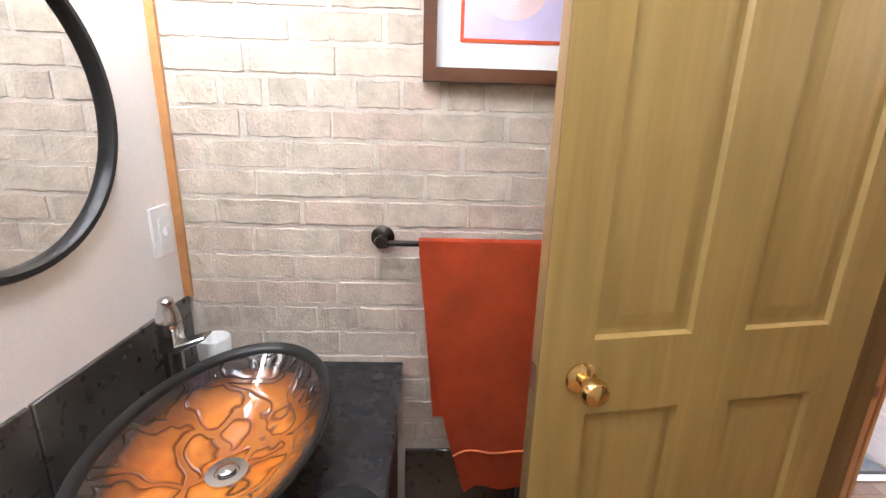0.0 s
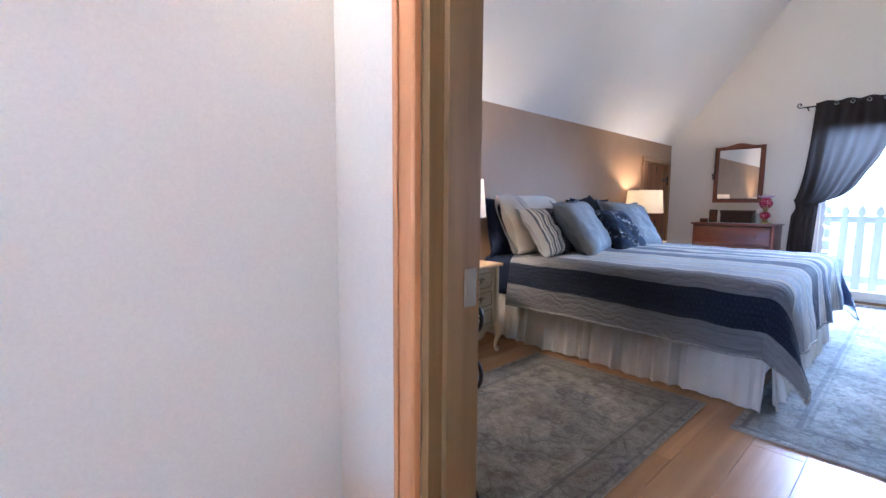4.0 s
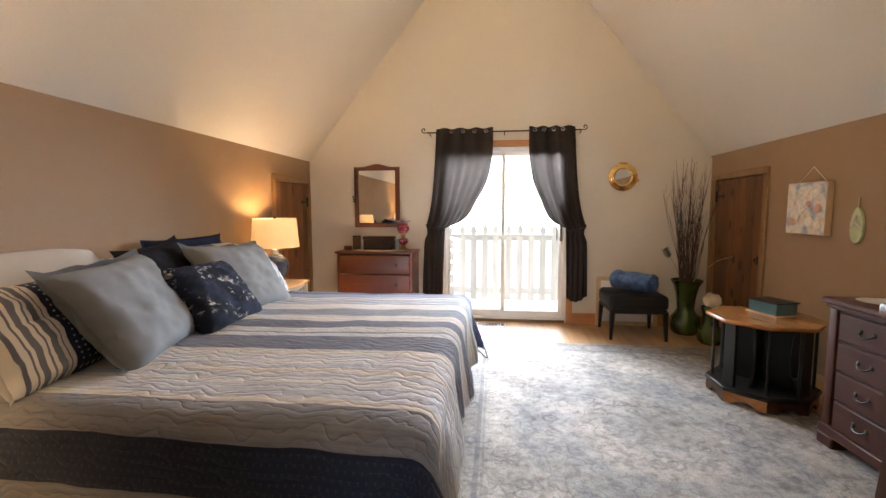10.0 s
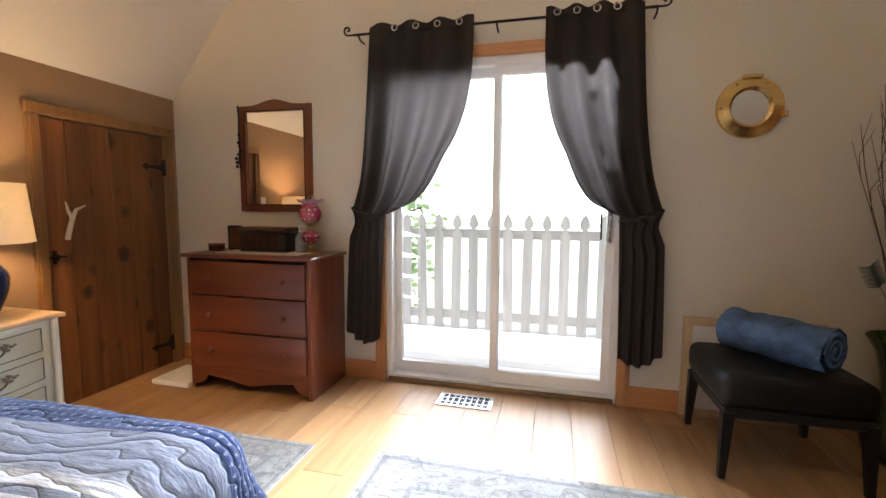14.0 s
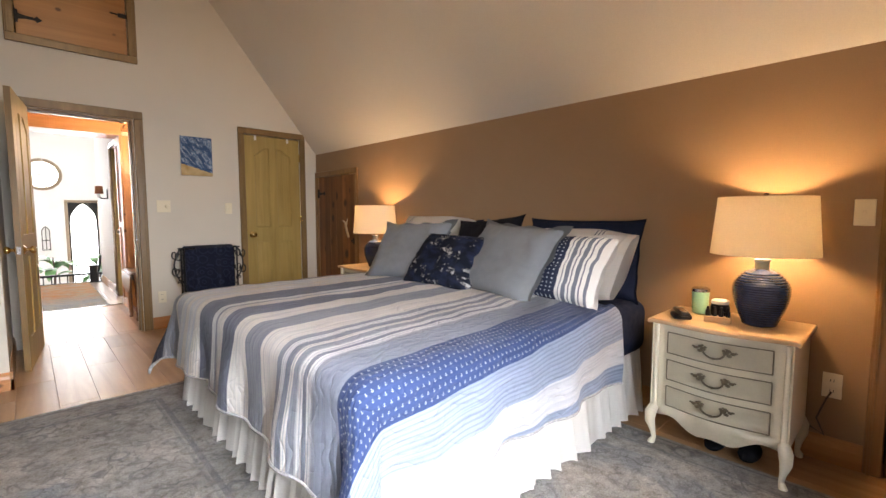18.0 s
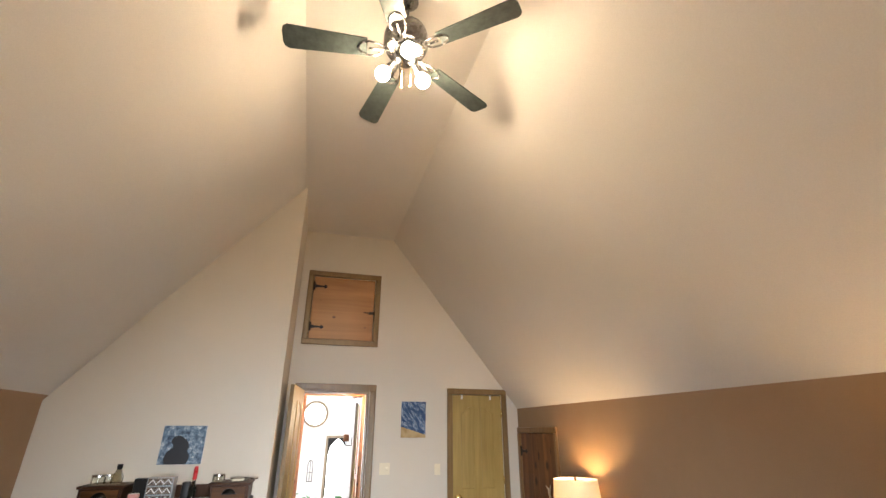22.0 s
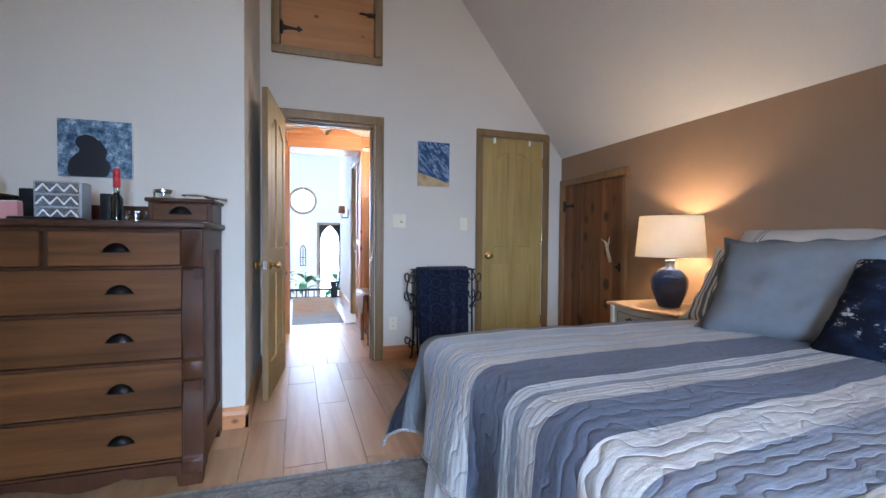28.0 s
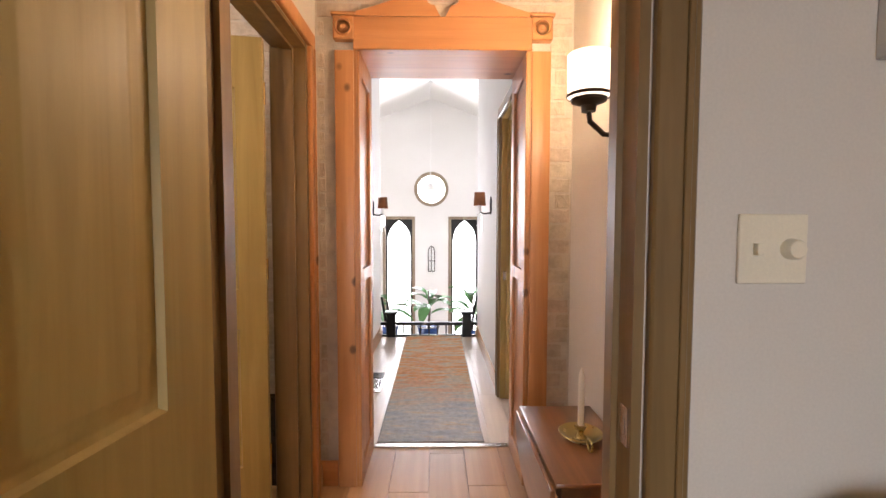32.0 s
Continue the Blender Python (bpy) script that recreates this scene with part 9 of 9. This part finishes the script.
def runner_material():
    mt, nt, bs = nodes("abstract_runner_wool")
    uv = nt.nodes.new("ShaderNodeUVMap")
    st = nt.nodes.new("ShaderNodeMapping")
    st.inputs["Scale"].default_value = (2.0, 9.0, 1)
    nt.links.new(uv.outputs[0], st.inputs[0])
    n1, n2 = noise_tex(nt, st.outputs[0], 1.6, 5, 0.7), noise_tex(nt, uv.outputs[0], 26, 4, 0.7)
    sep = nt.nodes.new("ShaderNodeSeparateXYZ")
    nt.links.new(uv.outputs[0], sep.inputs[0])
    a = ramp(nt, n1, [(0.34, (0.66, 0.64, 0.58)), (0.44, (0.82, 0.70, 0.53)), (0.52, (0.88, 0.55, 0.28)), (0.58, (0.82, 0.40, 0.18)), (0.66, (0.82, 0.74, 0.60))])
    b = ramp(nt, n1, [(0.38, (0.60, 0.67, 0.73)), (0.55, (0.80, 0.81, 0.80)), (0.66, (0.84, 0.72, 0.55))])
    col = mixc(nt, ramp(nt, calc(nt, "DIVIDE", sep.outputs[1], 2.48), [(0.15, (1, 1, 1)), (0.45, (0, 0, 0))]), a, b)
    col = mixc(nt, 0.4, col, mixc(nt, 1.0, col, ramp(nt, n2, [(0.3, (0.55,) * 3), (0.7, (1.5,) * 3)]), "MULTIPLY"))
    nt.links.new(col, bs.inputs["Base Color"])
    bs.inputs["Roughness"].default_value = 0.95
    bump(nt, bs, n2, 0.5, 0.006)
    return mt


rug("runner_rug", "blue and rust abstract runner rug in the corridor", 1.80, 2.41, 1.90, 4.38, 0.1, runner_material())
t = thing("floor_vent", "dark slotted metal register set in the corridor floor", "vent", pose(1.625, 2.945, 0.0))
part("frame", prism(bmesh.new(), rect(-0.07, 0.07, -0.18, 0.18), "z", 0.0005, 0.006, [rect(-0.056, 0.056, -0.166, 0.166)]), BRONZE, t)
# black sheet under the slats stands in for the unlit duct
part("backing", boxm(-0.055, 0.055, -0.165, 0.165, 0.0003, 0.0012), BLACKIRON, t)
for k in range(20):
    part("slat", boxm(-0.055, 0.055, -0.158 + k * 0.0165, -0.150 + k * 0.0165, 0.0013, 0.005), BRONZE, t)
casing("trim_corridor_door", "x", CX1, -1, 1.90, 2.575, 2.03, 0.066, CASING, "brown casing of the corridor doorway")
lining("jamb_corridor_door", "x", CX1 - 0.002, CX1 + 0.102, 1.90, 2.575, 2.03, OAKDOOR, "golden jamb of the corridor doorway", stop=(CX1 + 0.04, CX1 + 0.07))
structure("strike_plate", boxm(CX1 + 0.012, CX1 + 0.038, 2.5545, 2.5568, 0.87, 0.93), CHROME, "silver strike plate in the corridor jamb")
RUST = paint("rust_mica_shade", (0.30, 0.10, 0.03), 0.5, 0.3, 14, 120, 0.1)


def small_sconce(x, out, y):
    t = thing("corridor_sconce", "small sconce with a rust shade and glass drop", "lamp", pose(x, y, 1.43), "corridor sconces")
    part("backplate", ball(bmesh.new(), (out * 0.006, 0, 0.0), 0.05, (0.2, 0.5, 1.6), 12, 8), BRONZE, t)
    part("arm", tube(bmesh.new(), [(0, 0, -0.06), (out * 0.06, 0, -0.07), (out * 0.10, 0, -0.055)], 0.007, 6), BRONZE, t)
    part("shade", lathe(bmesh.new(), [(0.052, 0.0), (0.044, 0.11), (0.042, 0.11), (0.050, 0.0)], (out * 0.10, 0, 0), 20), RUST, t, "rust mica shade")
    part("candle_tube", lathe(bmesh.new(), [(0.014, -0.055), (0.014, 0.03), (0, 0.03)], (out * 0.10, 0, 0), 12), WHITEVINYL, t)
    part("glass_drop", boxm(out * 0.10 - 0.02, out * 0.10 + 0.02, -0.004, 0.004, -0.23, -0.07, 0.003), CLEARG, t)
    return t


small_sconce(CX0, 1, 3.83)
small_sconce(CX1, -1, 3.15)
rail = thing("balcony_rail", "low black balcony rail at the corridor end", "railing", pose(0, CYE - 0.03, 0))
part("top_rail", boxm(CX0, CX1, -0.03, 0.03, 0.13, 0.165, 0.005), BLACKLACQ, rail)
part("foot_rail", boxm(CX0, CX1, -0.02, 0.02, 0.0, 0.02, 0.003), BLACKLACQ, rail)
for i in range(9):
    x = CX0 + 0.16 + i * (CX1 - CX0 - 0.32) / 8
    part("baluster", boxm(x - 0.008, x + 0.008, -0.008, 0.008, 0.02, 0.13), BLACKLACQ, rail)
for x in (CX0 + 0.12, CX1 - 0.12):
    part("newel", boxm(x - 0.05, x + 0.05, -0.05, 0.05, 0.0, 0.26, 0.006), BLACKLACQ, rail)
    part("newel_cap", boxm(x - 0.07, x + 0.07, -0.07, 0.07, 0.26, 0.29, 0.006), BLACKLACQ, rail)
for x, s in ((CX0 + 0.01, 1), (CX1 - 0.01, -1)):
    part("sloping_rail", tube(bmesh.new(), [(x, 0.0, 0.45), (x + s * 0.05, 0.05, 0.1), (x + s * 0.07, 0.08, 0.0)], 0.014, 8), BLACKLACQ, rail)
LEAFG = paint("glossy_house_leaf", (0.07, 0.22, 0.05), 0.35, 0.3, 3, 40, 0.05)
POT = paint("blue_pot_glaze", (0.03, 0.07, 0.22), 0.2, 0.2, 8)


def plant(x, y, z, seed, n, size):
    rng = random.Random(seed)
    t = thing("potted_plant", "broad-leaved green plant in a blue pot", "plant", pose(x, y, z), "stairwell plants")
    part("pot", lathe(bmesh.new(), [(0, 0), (0.11, 0), (0.15, 0.26), (0.16, 0.28), (0.13, 0.28), (0, 0.24)], seg=20), POT, t)
    part("stem", tube(bmesh.new(), [(0, 0, 0.22), (0.02, 0, 0.5 * size), (0, 0, 0.75 * size)], [0.02, 0.016, 0.008], 7), BARK, t)
    for k in range(n):
        a = 2.4 * k + rng.uniform(-0.3, 0.3)
        el, ln = rng.uniform(0.1, 1.0), rng.uniform(0.32, 0.5) * size
        zb = rng.uniform(0.4, 0.75) * size
        bm = bmesh.new()

        def leaf(u, v, a=a, el=el, ln=ln, zb=zb):
            r = 0.05 + ln * u
            w = 0.075 * size * math.sin(math.pi * min(1, u * 0.97 + 0.03)) ** 0.7 * (v * 2 - 1)
            zz = zb + r * math.sin(el) - 0.5 * ln * u * u + abs(v * 2 - 1) * 0.02
            return (r * math.cos(a) * math.cos(el) - w * math.sin(a), r * math.sin(a) * math.cos(el) + w * math.cos(a), zz)
        grid(bm, leaf, 10, 4)
        part("leaf", bm, LEAFG, t)
    return t


structure("plant_ledge", boxm(0.9, 3.2, 5.1, 5.9, -0.49, -0.42), WHITE, "white ledge below the balcony holding plants")
structure("plant_ledge_front", boxm(0.9, 3.2, 5.1, 5.9, -2.7, -0.49), WHITE, "white pier under the plant ledge")
plant(2.02, 5.5, -0.42, 1, 13, 1.05)
plant(2.62, 5.4, -0.42, 2, 10, 0.95)
plant(1.45, 5.6, -0.42, 3, 9, 0.8)
TANTRIM = timber("tan_window_trim", (0.22, 0.16, 0.10), (0.34, 0.26, 0.17), "z", 0.5)
for i, (a, b) in enumerate(((1.06, 1.62), (2.44, 3.0))):
    casing(f"trim_window_{i + 1}", "y", YF, -1, a, b, 1.40, 0.06, TANTRIM, "tan casing round the lancet window", z0=-1.2, bottom=True)
    wn_ = tagged(new(f"window_{i + 1}"), "tall lancet window full of daylight", "", "", "structure")
    part("arched_frame", prism(bmesh.new(), rect(a, b, -1.2, 1.40), "y", YF + 0.03, YF + 0.07, [lancet(a + 0.04, b - 0.04, -1.16, 0.96)]), BLACKLACQ, wn_)
    g = part("pane", boxm(a, b, YF + 0.08, YF + 0.084, -1.2, 1.40), PANE, wn_)
    g.visible_shadow = False
wn_ = tagged(new("window_3"), "round window with a pale leaded pane", "", "", "structure")
part("ring", prism(bmesh.new(), [(2.02 + 0.36 * math.cos(a), 2.03 + 0.36 * math.sin(a)) for a in np.linspace(0, 2 * math.pi, 41)[:-1]], "y", YF - 0.03, YF + 0.002, [[(2.02 + 0.29 * math.cos(a), 2.03 + 0.29 * math.sin(a)) for a in np.linspace(0, 2 * math.pi, 41)[:-1]]]), TANTRIM, wn_)
g = part("pane", prism(bmesh.new(), circ, "y", YF + 0.05, YF + 0.054), PANE, wn_)
g.visible_shadow = False
part("glazing_bar", boxm(1.72, 2.32, YF + 0.04, YF + 0.05, 2.02, 2.035), WHITEVINYL, wn_)
t = thing("gothic_wall_panel", "small leaded gothic panel on the far wall", "ornament", pose(0, YF - 0.002, 0))
q = lancet(1.95, 2.10, 0.30, 0.72)
part("frame", prism(bmesh.new(), q, "y", 0, -0.02, [inset(q, 0.016)]), BRONZE, t)
part("glazing_bar", boxm(2.018, 2.032, -0.014, -0.004, 0.31, 0.82), BRONZE, t)
part("glazing_bar", boxm(1.96, 2.09, -0.014, -0.004, 0.52, 0.534), BRONZE, t)
t = thing("pendant_lamp", "slim white pendant hanging in the stairwell", "lamp", pose(2.02, 7.6, 0))
part("canopy", lathe(bmesh.new(), [(0, 3.90), (0.05, 3.90), (0.04, 3.86), (0, 3.86)], seg=16), WHITEVINYL, t)
part("stem", tube(bmesh.new(), [(0, 0, 3.87), (0, 0, 2.05)], 0.006, 6), WHITEVINYL, t)
part("shade", lathe(bmesh.new(), [(0.02, 2.06), (0.10, 2.0), (0.13, 1.93), (0.125, 1.93), (0.09, 1.99), (0.0, 2.05)], seg=24), WHITEVINYL, t)

# ---- side room ----
GREYCAB = timber("grey_brown_cabinet", (0.10, 0.055, 0.045), (0.19, 0.115, 0.095), "z", 0.35, 0.7, 0, 0.2)
t = thing("tall_cabinet", "grey-brown cabinet on turned legs inside the side room", "cabinet", pose(2.75, 3.0, 0.0))
part("body", boxm(0.0, 0.47, 0.0, 0.40, 0.17, 1.29, 0.006), GREYCAB, t)
part("top", boxm(-0.005, 0.485, -0.015, 0.415, 1.29, 1.312, 0.005), GREYCAB, t)
part("door", boxm(0.03, 0.44, -0.012, 0.0, 0.20, 1.26, 0.004), GREYCAB, t)
for x in (0.03, 0.44):
    for y in (0.03, 0.37):
        part("turned_leg", lathe(bmesh.new(), [(0, 0), (0.012, 0), (0.022, 0.05), (0.012, 0.09), (0.026, 0.12), (0.026, 0.17), (0, 0.17)], (x, y, 0), 10), BLACKLACQ, t)
t = thing("bar_table", "pale high table on dark legs", "table", pose(3.45, 3.79, 0.0))
part("tabletop", boxm(0, 0.75, 0, 0.35, 0.84, 0.875, 0.004), TANTOP, t)
part("apron", boxm(0.04, 0.71, 0.03, 0.32, 0.76, 0.84, 0.003), BLACKLACQ, t)
for x in (0.06, 0.69):
    for y in (0.05, 0.30):
        part("leg", boxm(x - 0.025, x + 0.025, y - 0.025, y + 0.025, 0, 0.76, 0.003), BLACKLACQ, t)
STEEL = metal("grey_iron_stool", (0.22, 0.22, 0.24), 0.35)
FUR = paint("white_fleece", (0.76, 0.73, 0.68), 0.95, 0.1, 12, 60, 0.9)
t = thing("bar_stool", "iron swivel bar stool with a white fleece seat", "stool", pose(4.16, 3.55, 0.0))
bm = boxm(-0.21, 0.21, -0.20, 0.20, 0.58, 0.67, 0.04, 3)
for v in bm.verts:
    v.co += Vector((noise.noise(v.co * 9), noise.noise(v.co * 9 + Vector((5, 0, 0))), noise.noise(v.co * 9 + Vector((0, 5, 0))))) * 0.02
part("fleece_seat", bm, FUR, t)
part("screw_post", lathe(bmesh.new(), [(0.018, 0.25), (0.018, 0.58), (0, 0.58)], seg=10), STEEL, t)
for k in range(4):
    a = radians(45 + 90 * k)
    c, s = math.cos(a), math.sin(a)
    part("leg", tube(bmesh.new(), [(0.03 * c, 0.03 * s, 0.52), (0.12 * c, 0.12 * s, 0.50), (0.16 * c, 0.16 * s, 0.36), (0.17 * c, 0.17 * s, 0.16), (0.27 * c, 0.27 * s, 0.0)], 0.013, 8), STEEL, t)
part("foot_ring", tube(bmesh.new(), [(0.175 * math.cos(a), 0.175 * math.sin(a), 0.17) for a in np.linspace(0, 2 * math.pi, 25)], 0.011, 8), STEEL, t)
part("backrest", boxm(-0.17, 0.17, -0.215, -0.19, 0.84, 0.95, 0.01), TANTOP, t)
for x in (-0.10, 0.10):
    part("back_strut", tube(bmesh.new(), [(x, -0.16, 0.58), (x, -0.215, 0.72), (x, -0.205, 0.86)], 0.009, 6), STEEL, t)
single("round_rug", lathe(bmesh.new(), [(0, 0.001), (0.60, 0.001), (0.61, 0.006), (0.60, 0.011), (0, 0.011)], seg=48), paint("coral_rug_wool", (0.60, 0.20, 0.17), 0.95, 0.35, 5, 120, 0.4), "round coral pink rug on the pale floor", "rug", pose(4.27, 2.97, 0.0))
SOFAF = paint("beige_damask", (0.50, 0.44, 0.36), 0.9, 0.35, 24, 150, 0.3)
t = thing("sofa", "beige damask sofa with a blue wheel pillow", "sofa", pose(4.96, 2.32, 0.0))
part("base", boxm(0.0, 0.65, 0.0, 1.72, 0.02, 0.28, 0.02, 2), SOFAF, t)
part("seat_cushion", boxm(0.0, 0.55, 0.12, 1.55, 0.28, 0.43, 0.04, 3), SOFAF, t)
part("backrest", boxm(0.45, 0.66, 0.1, 1.6, 0.28, 0.86, 0.05, 3), SOFAF, t)
part("arm", boxm(0.0, 0.62, 1.55, 1.76, 0.25, 0.66, 0.06, 3), SOFAF, t)
part("arm", boxm(0.0, 0.62, -0.04, 0.14, 0.25, 0.66, 0.06, 3), SOFAF, t)
BLUEP = paint("royal_blue_cotton", (0.03, 0.035, 0.30), 0.8, 0.1)
t = thing("throw_pillow", "royal blue pillow with a white ship's wheel", "pillow", pose(5.14, 3.72, 0.43, 0, -18, 0))
part("pillow_body", boxm(-0.05, 0.05, -0.19, 0.19, 0.0, 0.36, 0.045, 3), BLUEP, t)
bm = bmesh.new()
for k in range(8):
    a = 2 * math.pi * k / 8
    tube(bm, [(-0.055, 0, 0.18), (-0.055, 0.13 * math.cos(a), 0.18 + 0.13 * math.sin(a))], 0.008, 5)
for r in (0.05, 0.09):
    tube(bm, [(-0.055, r * math.cos(a), 0.18 + r * math.sin(a)) for a in np.linspace(0, 2 * math.pi, 21)], 0.011, 6)
part("wheel_motif", bm, WHITEVINYL, t, "white ship's wheel")
t = thing("floor_lamp", "black lamp with a white and black drum shade", "lamp", pose(4.80, 4.0, 0.0))
part("base", lathe(bmesh.new(), [(0, 0), (0.13, 0), (0.12, 0.02), (0.02, 0.035), (0.015, 0.60), (0.035, 0.70), (0.04, 0.80), (0.02, 0.95), (0.012, 1.0), (0.012, 1.12), (0, 1.12)], seg=20), BLACKLACQ, t)
part("shade", lathe(bmesh.new(), [(0.16, 1.08), (0.16, 1.27), (0.157, 1.27), (0.157, 1.08)], seg=32), WHITECLOTH, t, "white drum shade")
part("shade_band", lathe(bmesh.new(), [(0.161, 1.27), (0.161, 1.345), (0.157, 1.345), (0.157, 1.27)], seg=32), BLACKLACQ, t, "black shade band")
structure("baseboard_side_room", boxm(CX1 + 0.1, 5.6, 4.128, 4.15, 0, 0.13, 0.004), PINEX2, "honey pine baseboard in the side room")

# ---- bricks, one by one ----
def brick_material():
    mt, nt, bs = nodes("old_buff_brick")
    v = coords(nt)
    oi = nt.nodes.new("ShaderNodeObjectInfo")
    base = ramp(nt, oi.outputs["Random"], [(0.0, (0.47, 0.40, 0.31)), (0.35, (0.53, 0.46, 0.36)), (0.6, (0.51, 0.41, 0.325)), (0.8, (0.56, 0.49, 0.385)), (1.0, (0.49, 0.385, 0.305))])
    add = nt.nodes.new("ShaderNodeVectorMath")
    add.operation = "ADD"
    nt.links.new(v, add.inputs[0])
    nt.links.new(oi.outputs["Location"], add.inputs[1])
    n1, n2 = noise_tex(nt, add.outputs[0], 14, 5, 0.7), noise_tex(nt, add.outputs[0], 120, 4, 0.7)
    col = mixc(nt, 1.0, base, ramp(nt, n1, [(0.3, (0.74,) * 3), (0.7, (1.18,) * 3)]), "MULTIPLY")
    col = mixc(nt, ramp(nt, n1, [(0.60, (0, 0, 0)), (0.74, (0.55,) * 3)]), col, (0.58, 0.53, 0.46))
    col = mixc(nt, ramp(nt, n2, [(0.66, (0, 0, 0)), (0.74, (0.6,) * 3)]), col, (0.12, 0.09, 0.07))
    nt.links.new(col, bs.inputs["Base Color"])
    bs.inputs["Roughness"].default_value = 0.9
    bump(nt, bs, mixc(nt, 0.6, n1, n2), 0.8, 0.007)
    return mt


BRICK = brick_material()
bw = bpy.data.objects["wall_brick"]
rng = random.Random(21)


def brick_mesh(w, hgt, seed):
    r = random.Random(seed)
    bm = bmesh.new()
    n = 9
    top = [(-w / 2 + w * i / n, hgt / 2 + r.uniform(-0.0035, 0.001)) for i in range(n + 1)]
    bot = [(-w / 2 + w * i / n, -hgt / 2 + r.uniform(-0.001, 0.0035)) for i in range(n + 1)]
    loop = bot + top[::-1]
    loop = [(x + r.uniform(-0.002, 0.002), z) for x, z in loop]
    ins = inset(loop, 0.002)
    back = [bm.verts.new((x, 0.014, z)) for x, z in loop]
    mid = [bm.verts.new((x, 0.001 + r.uniform(-0.0005, 0.001), z)) for x, z in loop]
    fr = [bm.verts.new((x, -0.0012 + r.uniform(-0.0012, 0.0015), z)) for x, z in ins]
    k = len(loop)
    for a, b in ((back, mid), (mid, fr)):
        for i in range(k):
            bm.faces.new((a[i], a[(i + 1) % k], b[(i + 1) % k], b[i]))
    bm.faces.new(fr)
    me = bpy.data.meshes.new("brick")
    bmesh.ops.recalc_face_normals(bm, faces=bm.faces[:])
    bm.to_mesh(me)
    bm.free()
    me.materials.append(BRICK)
    return me


variants = {}


def lay_brick(x0, x1, z0, z1):
    w, hgt = round((x1 - x0) * 100) / 100, round((z1 - z0) * 250) / 250
    if w < 0.03 or hgt < 0.03:
        return
    key = (w, hgt, rng.randint(0, 3))
    if key not in variants:
        variants[key] = brick_mesh(w, hgt, str(key))
    o = new("brick", variants[key])
    o.parent = bw
    o.matrix_basis = Matrix.Translation(((x0 + x1) / 2, YB + rng.uniform(-0.0012, 0.0012), (z0 + z1) / 2)) @ Matrix.Rotation(radians(rng.uniform(-0.35, 0.35)), 4, "Y")


def lay_wall(x0, x1, z0, z1, phase=0):
    ch, L = 0.0719, 0.21
    row = 0
    z = z0
    while z < z1 - 0.03:
        zt = min(z + ch - 0.006, z1)
        hdr = (row + phase) % 8 == 5
        step = L / 2 if hdr else L
        x = x0 - (step / 2 if row % 2 else 0) - rng.uniform(0, 0.03)
        while x < x1:
            a, b = max(x, x0), min(x + step * rng.uniform(0.97, 1.03), x1)
            lay_brick(a + 0.005, b - 0.005, z, zt - 0.003)
            x = x + step
        z += ch
        row += 1


lay_wall(BX + 0.005, 1.40, 0.474, 2.44)
lay_wall(1.58, 1.622, 0.12, 2.22, 2)
lay_wall(2.662, 2.773, 0.12, 2.22, 4)
lay_wall(1.58, 2.773, 2.215, 2.45, 1)


# ---- floor planks, one by one ----
def plank_mesh(w, ln, mat, seed):
    me = bpy.data.meshes.new("plank")
    bm = boxm(-w / 2 + 0.0008, w / 2 - 0.0008, -ln / 2 + 0.0008, ln / 2 - 0.0008, -0.012, 0.0, 0.0012)
    bm.to_mesh(me)
    bm.free()
    me.materials.append(mat)
    return me


def lay_floor(parent, x0, x1, y0, y1, w, ln, mat, zlift, seed, skip=()):
    r = random.Random(seed)
    cache = {}
    nx = math.ceil((x1 - x0) / w - 0.01)
    for i in range(nx):
        a, b = x0 + i * w, min(x0 + (i + 1) * w, x1)
        y = y0 - r.uniform(0.0, ln)
        while y < y1 - 0.01:
            c, d = max(y, y0), min(y + ln, y1)
            y += ln
            if d - c < 0.02 or any(a >= q[0] and b <= q[1] and c >= q[2] and d <= q[3] for q in skip):
                continue
            key = (round(b - a, 3), round(d - c, 2))
            if key not in cache:
                cache[key] = plank_mesh(key[0], d - c, mat, key)
            o = new("plank", cache[key])
            o.parent = parent
            o.matrix_basis = Matrix.Translation(((a + b) / 2, (c + d) / 2, zlift))


fl = bpy.data.objects["floor"]
fl.data.transform(Matrix.Translation((0, 0, -0.002)))
lay_floor(fl, XW - 0.15, XE + 0.15, YS - 0.0, YN, 0.19, 1.21, FLOORWOOD, 0.0, 3)
lay_floor(fl, 0.39, HX1, YN, 1.86, 0.19, 1.21, FLOORWOOD, 0.0, 5)
fc = bpy.data.objects["floor_corridor"]
fc.data.transform(Matrix.Translation((0, 0, -0.014)))
lay_floor(fc, CX0, CX1, 1.862, CYE, 0.19, 1.21, PALEFLOOR, 0.0, 7)
lay_floor(fc, CX1, 5.6, 1.862, 4.15, 0.19, 1.21, PALEFLOOR, 0.0, 9)
